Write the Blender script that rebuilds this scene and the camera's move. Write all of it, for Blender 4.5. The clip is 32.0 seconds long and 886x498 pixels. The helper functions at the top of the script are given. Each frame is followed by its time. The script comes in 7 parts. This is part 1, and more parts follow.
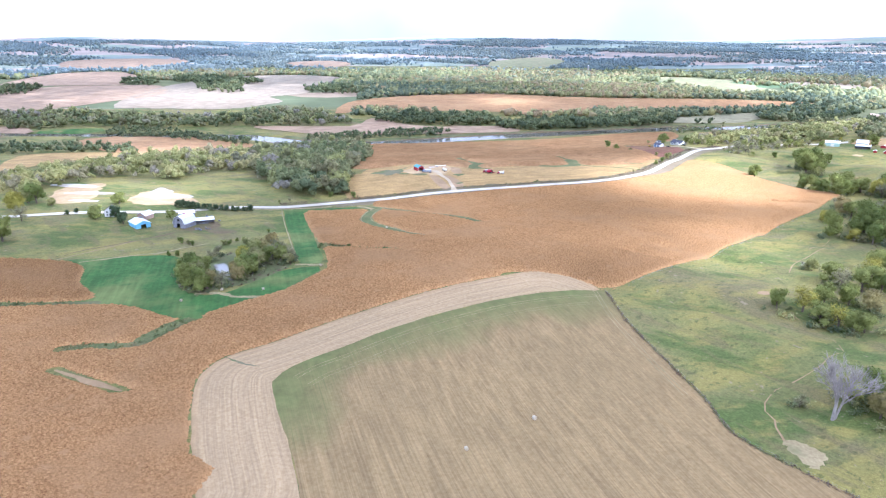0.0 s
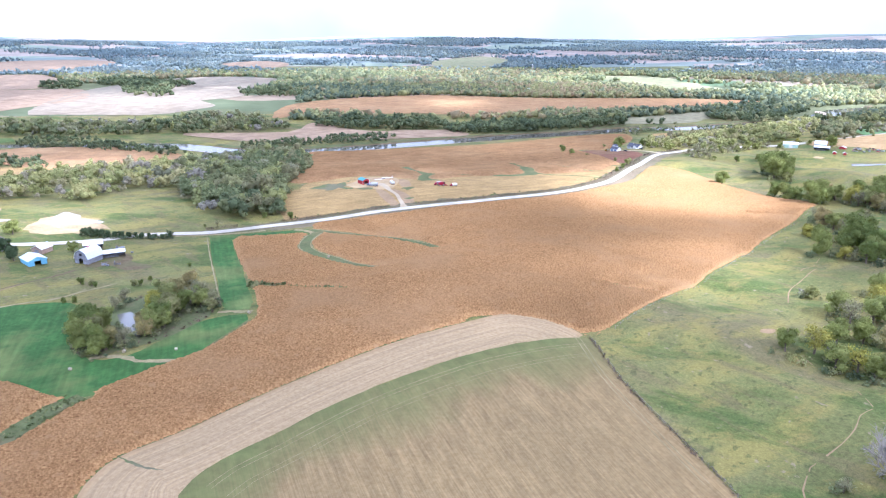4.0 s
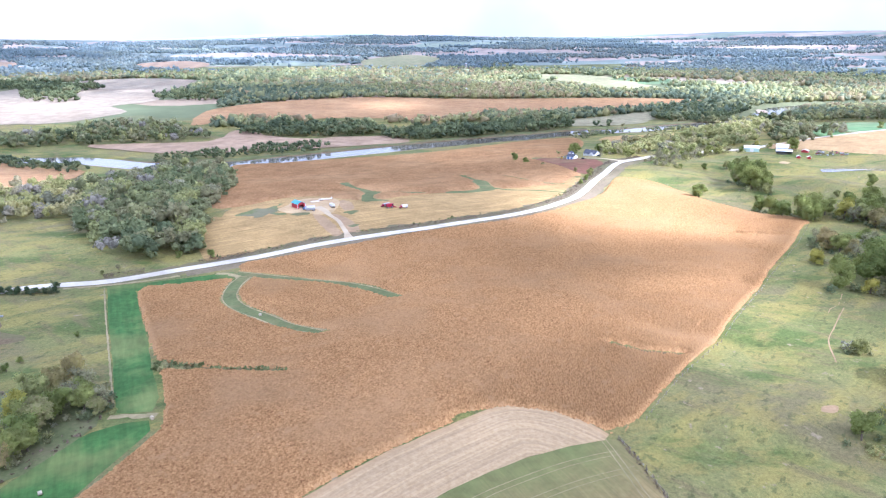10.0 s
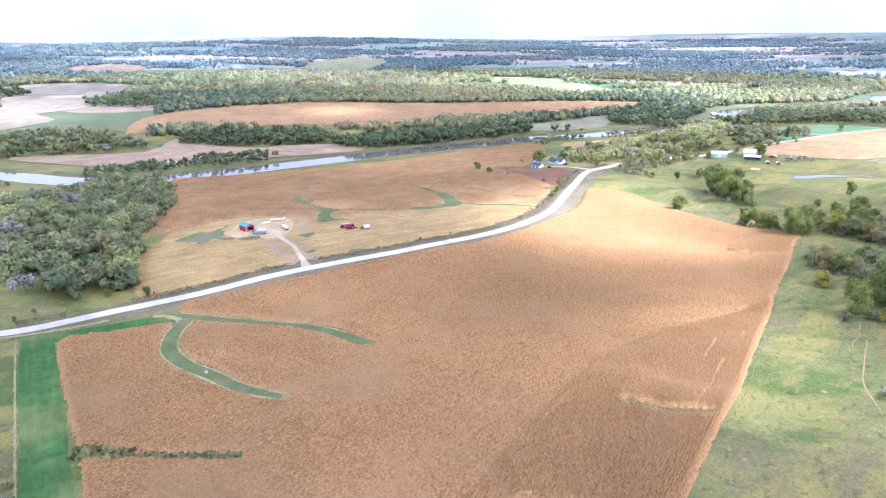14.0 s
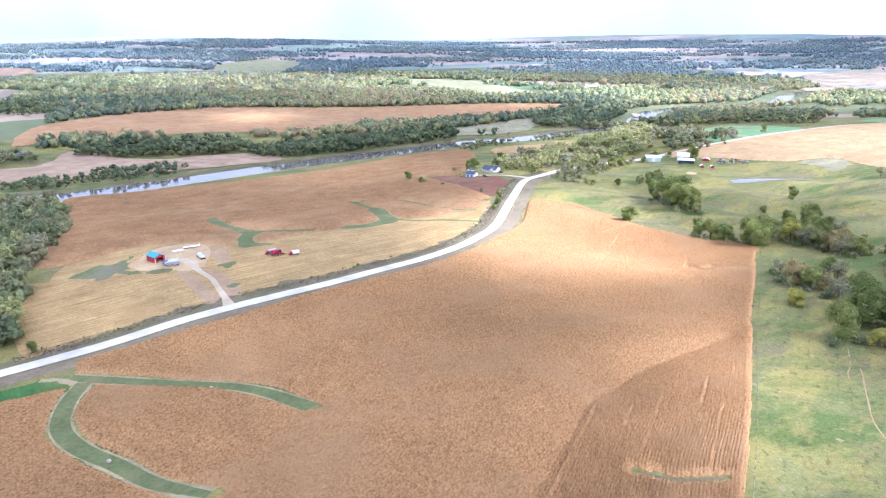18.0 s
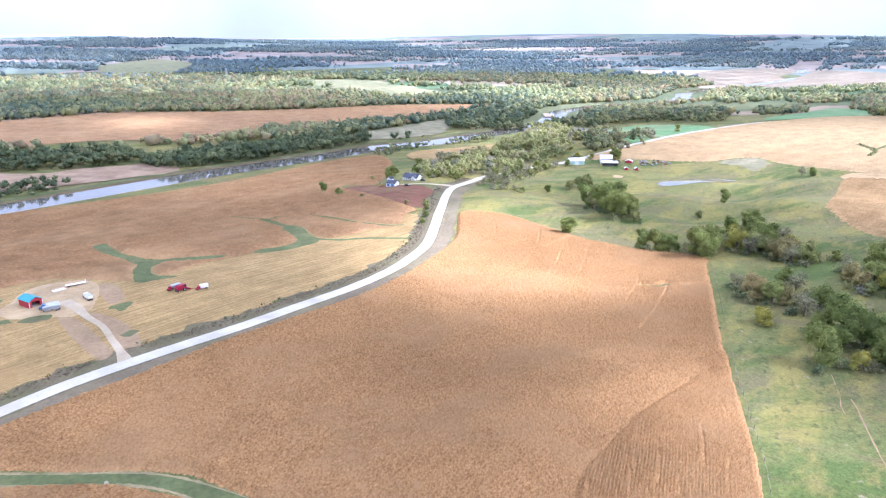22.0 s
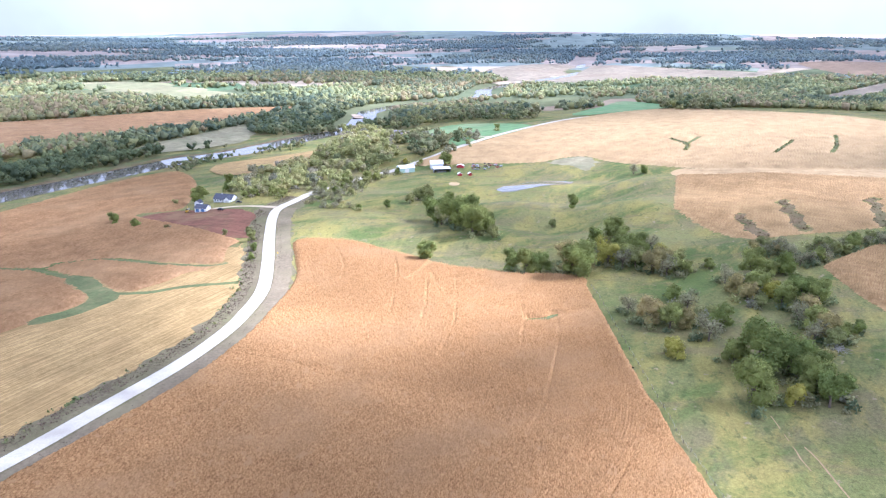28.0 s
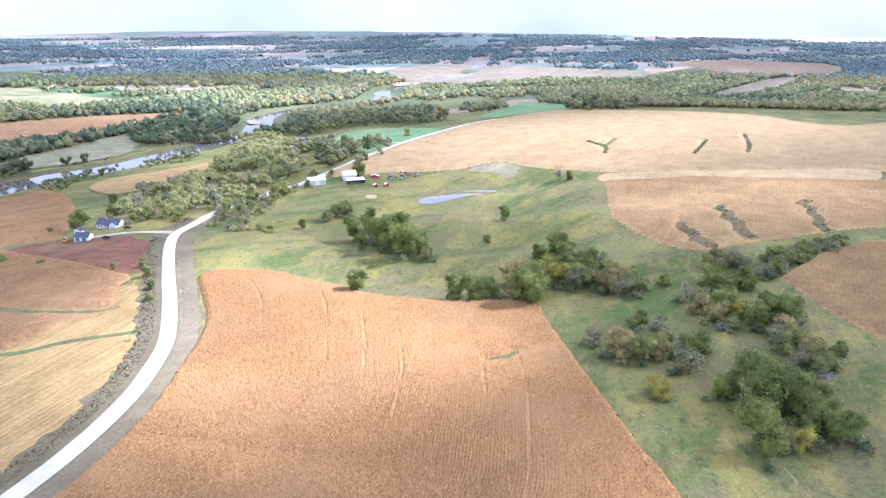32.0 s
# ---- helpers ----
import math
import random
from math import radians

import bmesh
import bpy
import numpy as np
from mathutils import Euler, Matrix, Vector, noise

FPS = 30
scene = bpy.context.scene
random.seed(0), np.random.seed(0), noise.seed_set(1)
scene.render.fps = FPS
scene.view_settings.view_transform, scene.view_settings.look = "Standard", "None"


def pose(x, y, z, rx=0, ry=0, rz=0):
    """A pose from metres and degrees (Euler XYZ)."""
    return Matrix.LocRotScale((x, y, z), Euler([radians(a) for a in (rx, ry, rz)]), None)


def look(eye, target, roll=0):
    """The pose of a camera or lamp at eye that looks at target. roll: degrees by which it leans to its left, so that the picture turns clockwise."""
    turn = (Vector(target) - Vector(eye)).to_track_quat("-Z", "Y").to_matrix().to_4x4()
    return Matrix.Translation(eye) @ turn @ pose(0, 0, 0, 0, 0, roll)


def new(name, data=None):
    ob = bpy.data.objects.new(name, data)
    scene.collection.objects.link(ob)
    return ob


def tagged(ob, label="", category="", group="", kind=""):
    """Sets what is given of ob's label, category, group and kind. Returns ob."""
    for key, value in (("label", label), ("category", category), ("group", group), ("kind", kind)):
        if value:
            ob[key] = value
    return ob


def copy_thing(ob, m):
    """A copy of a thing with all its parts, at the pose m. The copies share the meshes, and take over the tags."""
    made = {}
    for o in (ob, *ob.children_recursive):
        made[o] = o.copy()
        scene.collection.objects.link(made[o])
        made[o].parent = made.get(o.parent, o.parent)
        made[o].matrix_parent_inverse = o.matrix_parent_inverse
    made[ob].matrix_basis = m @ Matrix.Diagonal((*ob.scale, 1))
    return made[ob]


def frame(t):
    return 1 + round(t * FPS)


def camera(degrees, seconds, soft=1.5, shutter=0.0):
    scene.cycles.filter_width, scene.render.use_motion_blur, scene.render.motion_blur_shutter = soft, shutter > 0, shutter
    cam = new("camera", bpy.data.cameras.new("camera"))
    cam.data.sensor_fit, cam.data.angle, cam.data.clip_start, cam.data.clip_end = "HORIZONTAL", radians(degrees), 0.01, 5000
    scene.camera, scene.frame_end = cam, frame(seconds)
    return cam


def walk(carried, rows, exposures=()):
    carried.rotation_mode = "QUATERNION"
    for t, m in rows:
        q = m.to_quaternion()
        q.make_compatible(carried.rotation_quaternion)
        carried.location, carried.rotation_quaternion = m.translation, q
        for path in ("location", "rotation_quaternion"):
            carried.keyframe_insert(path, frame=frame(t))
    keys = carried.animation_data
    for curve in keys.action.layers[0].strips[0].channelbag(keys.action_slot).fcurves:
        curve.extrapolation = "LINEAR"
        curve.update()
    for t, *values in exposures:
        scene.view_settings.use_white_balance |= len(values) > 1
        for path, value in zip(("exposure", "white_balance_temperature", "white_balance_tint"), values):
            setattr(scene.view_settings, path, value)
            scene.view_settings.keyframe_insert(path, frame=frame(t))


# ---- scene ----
from mathutils.geometry import delaunay_2d_cdt

# ---------------------------------------------------------------- camera
cam = camera(64.34, 32.0, 1.2)
FLIGHT = [  # seconds, x, y, z, heading, tilt below level, roll
    (0, -0.14, -0.52, 111.20, 0.00, 16.90, -0.00), (0.5, -0.29, 6.63, 111.29, 0.69, 16.88, -0.03), (1, -0.48, 13.74, 111.38, 1.33, 16.87, -0.06),
    (1.5, -0.70, 20.81, 111.47, 1.71, 16.87, -0.08), (2, -0.97, 27.83, 111.55, 2.22, 16.89, -0.10), (2.5, -1.27, 34.80, 111.63, 2.86, 16.91, -0.13),
    (3, -1.60, 41.71, 111.71, 3.58, 16.94, -0.15), (3.5, -1.96, 48.56, 111.79, 4.06, 16.97, -0.17), (5.5, -3.64, 75.33, 112.08, 6.14, 17.09, -0.23),
    (6, -4.10, 81.85, 112.15, 6.55, 17.12, -0.24), (6.5, -4.57, 88.32, 112.22, 7.02, 17.14, -0.26), (7, -5.06, 94.71, 112.28, 7.51, 17.16, -0.27),
    (7.5, -5.54, 101.05, 112.34, 7.99, 17.17, -0.27), (8, -6.03, 107.32, 112.40, 8.39, 17.18, -0.28), (8.5, -6.51, 113.53, 112.46, 8.90, 17.19, -0.29),
    (9, -6.99, 119.68, 112.52, 9.44, 17.19, -0.29), (9.5, -7.45, 125.77, 112.57, 9.87, 17.19, -0.30), (10, -7.91, 131.82, 112.63, 10.27, 17.19, -0.30),
    (10.5, -8.34, 137.81, 112.68, 10.73, 17.18, -0.30), (11, -8.76, 143.75, 112.72, 11.29, 17.17, -0.30), (11.5, -9.16, 149.65, 112.77, 11.81, 17.15, -0.30),
    (12, -9.52, 155.51, 112.82, 12.35, 17.14, -0.30), (12.5, -9.86, 161.33, 112.86, 12.89, 17.12, -0.29), (13, -10.16, 167.12, 112.90, 13.55, 17.11, -0.29),
    (13.5, -10.42, 172.87, 112.94, 14.06, 17.09, -0.28), (15.5, -11.03, 195.67, 113.07, 16.98, 17.03, -0.25), (16, -11.06, 201.33, 113.10, 17.82, 17.02, -0.24),
    (16.5, -11.02, 206.98, 113.13, 18.74, 17.01, -0.23), (17, -10.93, 212.62, 113.15, 19.84, 17.01, -0.21), (17.5, -10.77, 218.26, 113.18, 20.69, 17.00, -0.20),
    (18, -10.54, 223.91, 113.20, 21.56, 17.00, -0.19), (18.5, -10.24, 229.55, 113.22, 22.62, 17.01, -0.17), (19, -9.87, 235.20, 113.23, 23.65, 17.01, -0.16),
    (19.5, -9.42, 240.85, 113.25, 24.46, 17.02, -0.14), (20, -8.89, 246.52, 113.26, 25.43, 17.03, -0.13), (20.5, -8.28, 252.19, 113.27, 26.41, 17.04, -0.11),
    (21, -7.58, 257.87, 113.28, 27.58, 17.06, -0.10), (21.5, -6.80, 263.56, 113.29, 28.50, 17.08, -0.08), (22, -5.93, 269.26, 113.30, 29.52, 17.09, -0.06),
    (22.5, -4.96, 274.97, 113.30, 30.67, 17.12, -0.05), (23, -3.90, 280.69, 113.30, 32.08, 17.14, -0.03), (23.5, -2.74, 286.42, 113.30, 33.12, 17.16, -0.02),
    (24, -1.49, 292.16, 113.30, 34.22, 17.18, 0.00), (24.5, -0.13, 297.89, 113.29, 36.04, 17.20, 0.02), (25, 1.33, 303.62, 113.29, 37.87, 17.22, 0.03),
    (25.5, 2.89, 309.35, 113.28, 38.99, 17.24, 0.05), (27.5, 10.20, 332.10, 113.23, 45.03, 17.30, 0.10), (28, 12.30, 337.72, 113.21, 46.16, 17.31, 0.11),
    (28.5, 14.51, 343.29, 113.19, 47.79, 17.31, 0.12), (29, 16.83, 348.80, 113.17, 49.50, 17.31, 0.13), (29.5, 19.26, 354.25, 113.14, 50.32, 17.31, 0.14),
    (30, 21.80, 359.62, 113.12, 51.15, 17.30, 0.14), (30.5, 24.45, 364.90, 113.09, 52.21, 17.30, 0.15), (31, 27.21, 370.08, 113.06, 53.11, 17.29, 0.15),
    (31.5, 30.08, 375.15, 113.03, 53.96, 17.28, 0.15), (32, 33.06, 380.08, 112.99, 54.86, 17.27, 0.15),
]


def flight_pose(x, y, z, heading, tilt, roll):
    return pose(x, y, z, 90 - tilt, 0, -heading) @ pose(0, 0, 0, 0, 0, roll)


walk(cam, [(row[0], flight_pose(*row[1:])) for row in FLIGHT],
     exposures=[(0.0, 1.72, 5050, 25), (12.0, 1.73, 5050, 27), (24.0, 1.55, 5050, 27), (32.0, 1.50, 5050, 26)])

# ---------------------------------------------------------------- light
SUN_AZIMUTH, SUN_HEIGHT = 128.0, 43.0        # clockwise from +y, and above level, in degrees
world = bpy.data.worlds.new("world")
scene.world = world
world.use_nodes = True
wn = world.node_tree.nodes
sky = wn.new("ShaderNodeTexSky")
sky.sky_type, sky.sun_disc = "NISHITA", False
sky.sun_elevation, sky.sun_rotation = radians(SUN_HEIGHT), radians(SUN_AZIMUTH)
sky.air_density, sky.dust_density, sky.ozone_density = 1.0, 3.0, 1.0
cloud_map = wn.new("ShaderNodeTexCoord")
cloud_noise = wn.new("ShaderNodeTexNoise")
cloud_noise.inputs["Scale"].default_value, cloud_noise.inputs["Detail"].default_value = 3.0, 5.0
cloud_ramp = wn.new("ShaderNodeValToRGB")
cloud_ramp.color_ramp.elements[0].position, cloud_ramp.color_ramp.elements[1].position = 0.35, 0.65
cloud_ramp.color_ramp.elements[0].color, cloud_ramp.color_ramp.elements[1].color = (0.65, 0.65, 0.65, 1), (1, 1, 1, 1)
cloud_mix = wn.new("ShaderNodeMix")
cloud_mix.data_type = "RGBA"
cloud_mix.inputs["B"].default_value = (9.0, 9.6, 9.9, 1)
wl = world.node_tree.links
wl.new(cloud_map.outputs["Generated"], cloud_noise.inputs["Vector"])
wl.new(cloud_noise.outputs["Fac"], cloud_ramp.inputs["Fac"])
wl.new(cloud_ramp.outputs["Color"], cloud_mix.inputs["Factor"])
wl.new(sky.outputs["Color"], cloud_mix.inputs["A"])
# an overcast sky is brighter overhead than at the horizon
height_of = wn.new("ShaderNodeSeparateXYZ")
lift_ramp = wn.new("ShaderNodeMapRange")
lift_ramp.inputs["From Min"].default_value, lift_ramp.inputs["From Max"].default_value = 0.0, 1.0
lift_ramp.inputs["To Min"].default_value, lift_ramp.inputs["To Max"].default_value = 0.58, 1.50
dome = wn.new("ShaderNodeMix")
dome.data_type, dome.blend_type = "RGBA", "MULTIPLY"
dome.inputs["Factor"].default_value = 1.0
wl.new(cloud_map.outputs["Generated"], height_of.inputs[0])
wl.new(height_of.outputs["Z"], lift_ramp.inputs["Value"])
wl.new(cloud_mix.outputs["Result"], dome.inputs["A"])
wl.new(lift_ramp.outputs["Result"], dome.inputs["B"])
wl.new(dome.outputs["Result"], wn["Background"].inputs["Color"])
wn["Background"].inputs["Strength"].default_value = 0.078
sun = new("sun", bpy.data.lights.new("sun", "SUN"))
sun.data.energy, sun.data.angle, sun.data.color = 5.0, radians(0.6), (1.0, 0.965, 0.865)
sun.matrix_basis = look((0, 0, 0), (-math.sin(radians(SUN_AZIMUTH)) * math.cos(radians(SUN_HEIGHT)),
                                    -math.cos(radians(SUN_AZIMUTH)) * math.cos(radians(SUN_HEIGHT)), -math.sin(radians(SUN_HEIGHT))))

# ---------------------------------------------------------------- lie of the land
BROAD_HILLS = [
    (748, 1218, -7.7, 258), (-225, 958, -14.0, 293), (567, 944, 6.1, 185), (923, 675, 18.1, 240), (750, 850, 3.1, 209),
    (100, 960, -6.8, 195), (350, 1100, -8.3, 241), (520, 1180, -9.5, 208), (-600, 960, -16.9, 338), (1100, 1350, -12.4, 338),
    (1500, 1500, -8.6, 630), (-150, 1250, 2.3, 318), (300, 1500, 2.2, 363), (-500, 1300, 8.5, 319), (-150, 100, 1.2, 177),
    (-350, 600, 14.7, 234), (-420, 350, 1.6, 239), (750, 350, 9.4, 270), (500, 300, 8.7, 229), (250, 180, -4.2, 192),
    (800, 1500, 10.0, 302),
]
KNOLLS_SOUTH = [
    (71, 297, 10.7, 98), (29, 198, -0.1, 97), (-116, 294, -1.3, 85), (-81, 301, 0.2, 85), (-36, 425, -6.4, 85),
    (-61, 336, 0.5, 85), (25, 422, 3.9, 85), (234, 408, -4.3, 120), (291, 509, -2.8, 85), (-164, 422, -2.1, 121),
    (128, 204, -8.6, 98), (-23, 352, 5.6, 85), (366, 429, 5.4, 111), (0, 50, 2.1, 142),
]
KNOLLS_NORTH = [
    (9, 540, -4.6, 85), (-20, 616, 4.5, 85), (37, 594, 5.9, 85), (266, 593, 2.9, 99), (194, 826, -1.2, 85),
    (271, 817, 0.3, 85), (240, 795, 2.1, 85), (443, 796, 2.0, 132), (417, 601, -0.5, 85), (615, 631, -1.0, 85),
    (542, 582, 1.6, 85), (300, 765, 4.2, 85), (490, 566, 8.1, 85), (548, 625, -4.4, 85), (659, 636, 1.5, 100),
    (449, 698, -7.1, 88), (485, 647, -4.5, 85), (368, 552, -5.2, 85),
]
RIVER = [
    (-1500, 1150), (-700, 1010), (-400, 1000), (-279, 984), (-235, 957), (-195, 930), (-110, 915), (-32, 938), (24, 961), (121, 1000), (208, 1027),
    (298, 1053), (370, 1078), (430, 1076), (594, 1124), (633, 1130), (700, 1175), (762, 1237), (821, 1294), (930, 1330), (1150, 1330), (1400, 1500),
    (1900, 1600), (2600, 2000),
]

MEADOW_DRAWS = [  # line, depth and half width of the small draws in the pasture
    ([(77, 299), (108, 289), (138, 283), (160, 276)], 2.2, 9.0), ([(122, 372), (146, 364), (157, 340), (169, 319)], 2.2, 9.0),
    ([(100, 262), (114, 252), (121, 231), (128, 206)], 1.8, 8.0), ([(196, 420), (208, 402), (226, 388)], 1.6, 8.0),
]
HILLS = np.array(BROAD_HILLS + KNOLLS_SOUTH + KNOLLS_NORTH, float)


def height(x, y):
    """Height of the bare ground."""
    x, y = np.asarray(x, float), np.asarray(y, float)
    z = np.full(x.shape, -6.0)
    for hx, hy, rise, spread in HILLS:
        z = z + rise * np.exp(-((x - hx) ** 2 + (y - hy) ** 2) / (2 * spread ** 2))
    u = np.clip((np.hypot(x, y - 200) - 1700) / 3200, 0, 1)
    r = away(RIVER, x, y)
    w = np.exp(-(r / 110.0) ** 2)
    z = z + 2.4 * np.exp(-((x - 390) ** 2 + (y - 610) ** 2) / 2e4) * (np.sin(x / 13 + y / 29) + np.sin(y / 15 - x / 37 + 1))
    z = z + 1.0 * np.exp(-((x - 170) ** 2 + (y - 290) ** 2) / 9e3) * (np.sin(x / 11 + y / 31) + np.sin(y / 14 - x / 40 + 2))
    for line, deep, half in MEADOW_DRAWS:
        z = z - deep * np.exp(-(away(line, x, y) / half) ** 2)
    z = z * (1 - w) - 23.0 * w - 3.5 * np.exp(-(r / 20.0) ** 4)
    return z + 92 * u * u * (1.35 - 0.35 * u) + 9 * u * (np.sin(x / 520 + 1) + np.sin((x + 0.6 * y) / 410))


def smooth_line(points, closed=False, step=6.0):
    """A rounded line through the points, about step metres between its corners."""
    p = [Vector(q) for q in points]
    n, out = len(p), []
    for i in range(n if closed else n - 1):
        if closed:
            a, b, c, d = p[i - 1], p[i], p[(i + 1) % n], p[(i + 2) % n]
        else:
            a, b, c, d = p[max(i - 1, 0)], p[i], p[i + 1], p[min(i + 2, n - 1)]
        k = max(1, int((c - b).length / step))
        for j in range(k):
            t = j / k
            out.append(0.5 * ((2 * b) + (c - a) * t + (2 * a - 5 * b + 4 * c - d) * t * t + (3 * b - a - 3 * c + d) * t ** 3))
    if not closed:
        out.append(p[-1])
    return np.array([(q.x, q.y) for q in out])


def inside(outline, x, y):
    """Whether places lie inside a closed outline."""
    hit = np.zeros(np.shape(x), bool)
    for (x0, y0), (x1, y1) in zip(outline, np.roll(outline, -1, 0)):
        if y0 != y1:
            hit ^= ((y0 > y) != (y1 > y)) & (x < (x1 - x0) * (y - y0) / (y1 - y0) + x0)
    return hit


def away(line, x, y):
    """Distance of places from an open line."""
    best = np.full(np.shape(x), 1e9)
    for (x0, y0), (x1, y1) in zip(line[:-1], line[1:]):
        dx, dy = x1 - x0, y1 - y0
        t = np.clip(((x - x0) * dx + (y - y0) * dy) / max(dx * dx + dy * dy, 1e-9), 0, 1)
        best = np.minimum(best, np.hypot(x - x0 - t * dx, y - y0 - t * dy))
    return best


def mesh_from(name, verts, faces, materials, smooth=False):
    me = bpy.data.meshes.new(name)
    verts, faces = np.asarray(verts, np.float32), np.asarray(faces, np.int32)
    me.vertices.add(len(verts))
    me.vertices.foreach_set("co", verts.ravel())
    k = faces.shape[1]
    me.loops.add(faces.size)
    me.loops.foreach_set("vertex_index", faces.ravel())
    me.polygons.add(len(faces))
    me.polygons.foreach_set("loop_start", np.arange(0, faces.size, k, dtype=np.int32))
    me.update(calc_edges=True)
    for m in materials if isinstance(materials, (list, tuple)) else [materials]:
        me.materials.append(m)
    if smooth:
        me.polygons.foreach_set("use_smooth", np.ones(len(faces), bool))
    return me

# ---------------------------------------------------------------- materials
def material(name, rough=0.9):
    m = bpy.data.materials.new(name)
    m.use_nodes = True
    b = m.node_tree.nodes["Principled BSDF"]
    b.inputs["Roughness"].default_value = rough
    b.inputs["Specular IOR Level"].default_value = 0.1
    return m, m.node_tree.nodes, m.node_tree.links, b


def noise_node(nodes, links, coord, scale, detail=4.0, stretch=None, rough=0.6):
    n = nodes.new("ShaderNodeTexNoise")
    n.inputs["Scale"].default_value, n.inputs["Detail"].default_value, n.inputs["Roughness"].default_value = scale, detail, rough
    if stretch:
        mp = nodes.new("ShaderNodeMapping")
        mp.vector_type = "TEXTURE"
        mp.inputs["Rotation"].default_value = (0, 0, radians(stretch[0]))
        mp.inputs["Scale"].default_value = (1 / stretch[1], 1 / stretch[2], 1)
        links.new(coord, mp.inputs["Vector"])
        coord = mp.outputs["Vector"]
    links.new(coord, n.inputs["Vector"])
    return n.outputs["Fac"]


def ramp_node(nodes, links, fac, stops):
    r = nodes.new("ShaderNodeValToRGB")
    while len(r.color_ramp.elements) < len(stops):
        r.color_ramp.elements.new(0.5)
    for e, (at, col) in zip(r.color_ramp.elements, stops):
        e.position, e.color = at, (*col, 1)
    links.new(fac, r.inputs["Fac"])
    return r.outputs["Color"]


def mix_node(nodes, links, fac, a, b, mode="MIX"):
    m = nodes.new("ShaderNodeMix")
    m.data_type, m.blend_type = "RGBA", mode
    for socket, value in ((m.inputs["Factor"], fac), (m.inputs["A"], a), (m.inputs["B"], b)):
        if isinstance(value, bpy.types.NodeSocket):
            links.new(value, socket)
        elif isinstance(value, tuple):
            socket.default_value = (*value, 1)
        else:
            socket.default_value = value
    return m.outputs["Result"]


def earth(name, dark, light, patch, patch_scale=0.012, grain_scale=0.6, lines=None, patch_at=(0.48, 0.66), bump=0.25, spot=None, contrast=0.16, blotch=0.2):
    """Soil, stubble or grass: two tones in fine grain, a third tone in broad patches, lines along the rows."""
    m, n, l, b = material(name)
    co = n.new("ShaderNodeTexCoord").outputs["Object"]
    fine = noise_node(n, l, co, grain_scale, 6)
    col = ramp_node(n, l, fine, [(0.3, dark), (0.7, light)])
    broad = noise_node(n, l, co, patch_scale, 5)
    mask = ramp_node(n, l, broad, [(patch_at[0], (0, 0, 0)), (patch_at[1], (1, 1, 1))])
    col = mix_node(n, l, mask, col, mix_node(n, l, 0.35, patch, col))
    mid = noise_node(n, l, co, 0.07, 5)
    col = mix_node(n, l, 1.0, col, ramp_node(n, l, mid, [(0.3, (1 - blotch, 1 - blotch, 1 - blotch)), (0.7, (1 + 0.9 * blotch, 1 + 0.9 * blotch, 1 + 0.9 * blotch))]), "MULTIPLY")
    if lines:
        streak = noise_node(n, l, co, 1.0, 4, (lines[0], lines[1], lines[2]))
        col = mix_node(n, l, 1.0, col, ramp_node(n, l, streak, [(0.36, (1 - contrast, 1 - contrast, 1 - contrast * 1.2)), (0.64, (1 + 0.8 * contrast, 1 + 0.8 * contrast, 1 + 0.7 * contrast))]), "MULTIPLY")
    if spot:
        dots = noise_node(n, l, co, 0.22, 3)
        col = mix_node(n, l, ramp_node(n, l, dots, [(0.6, (0, 0, 0)), (0.7, (1, 1, 1))]), col, spot)
    l.new(col, b.inputs["Base Color"])
    bp = n.new("ShaderNodeBump")
    bp.inputs["Strength"].default_value, bp.inputs["Distance"].default_value = bump, 0.3
    l.new(fine, bp.inputs["Height"])
    l.new(bp.outputs["Normal"], b.inputs["Normal"])
    return m


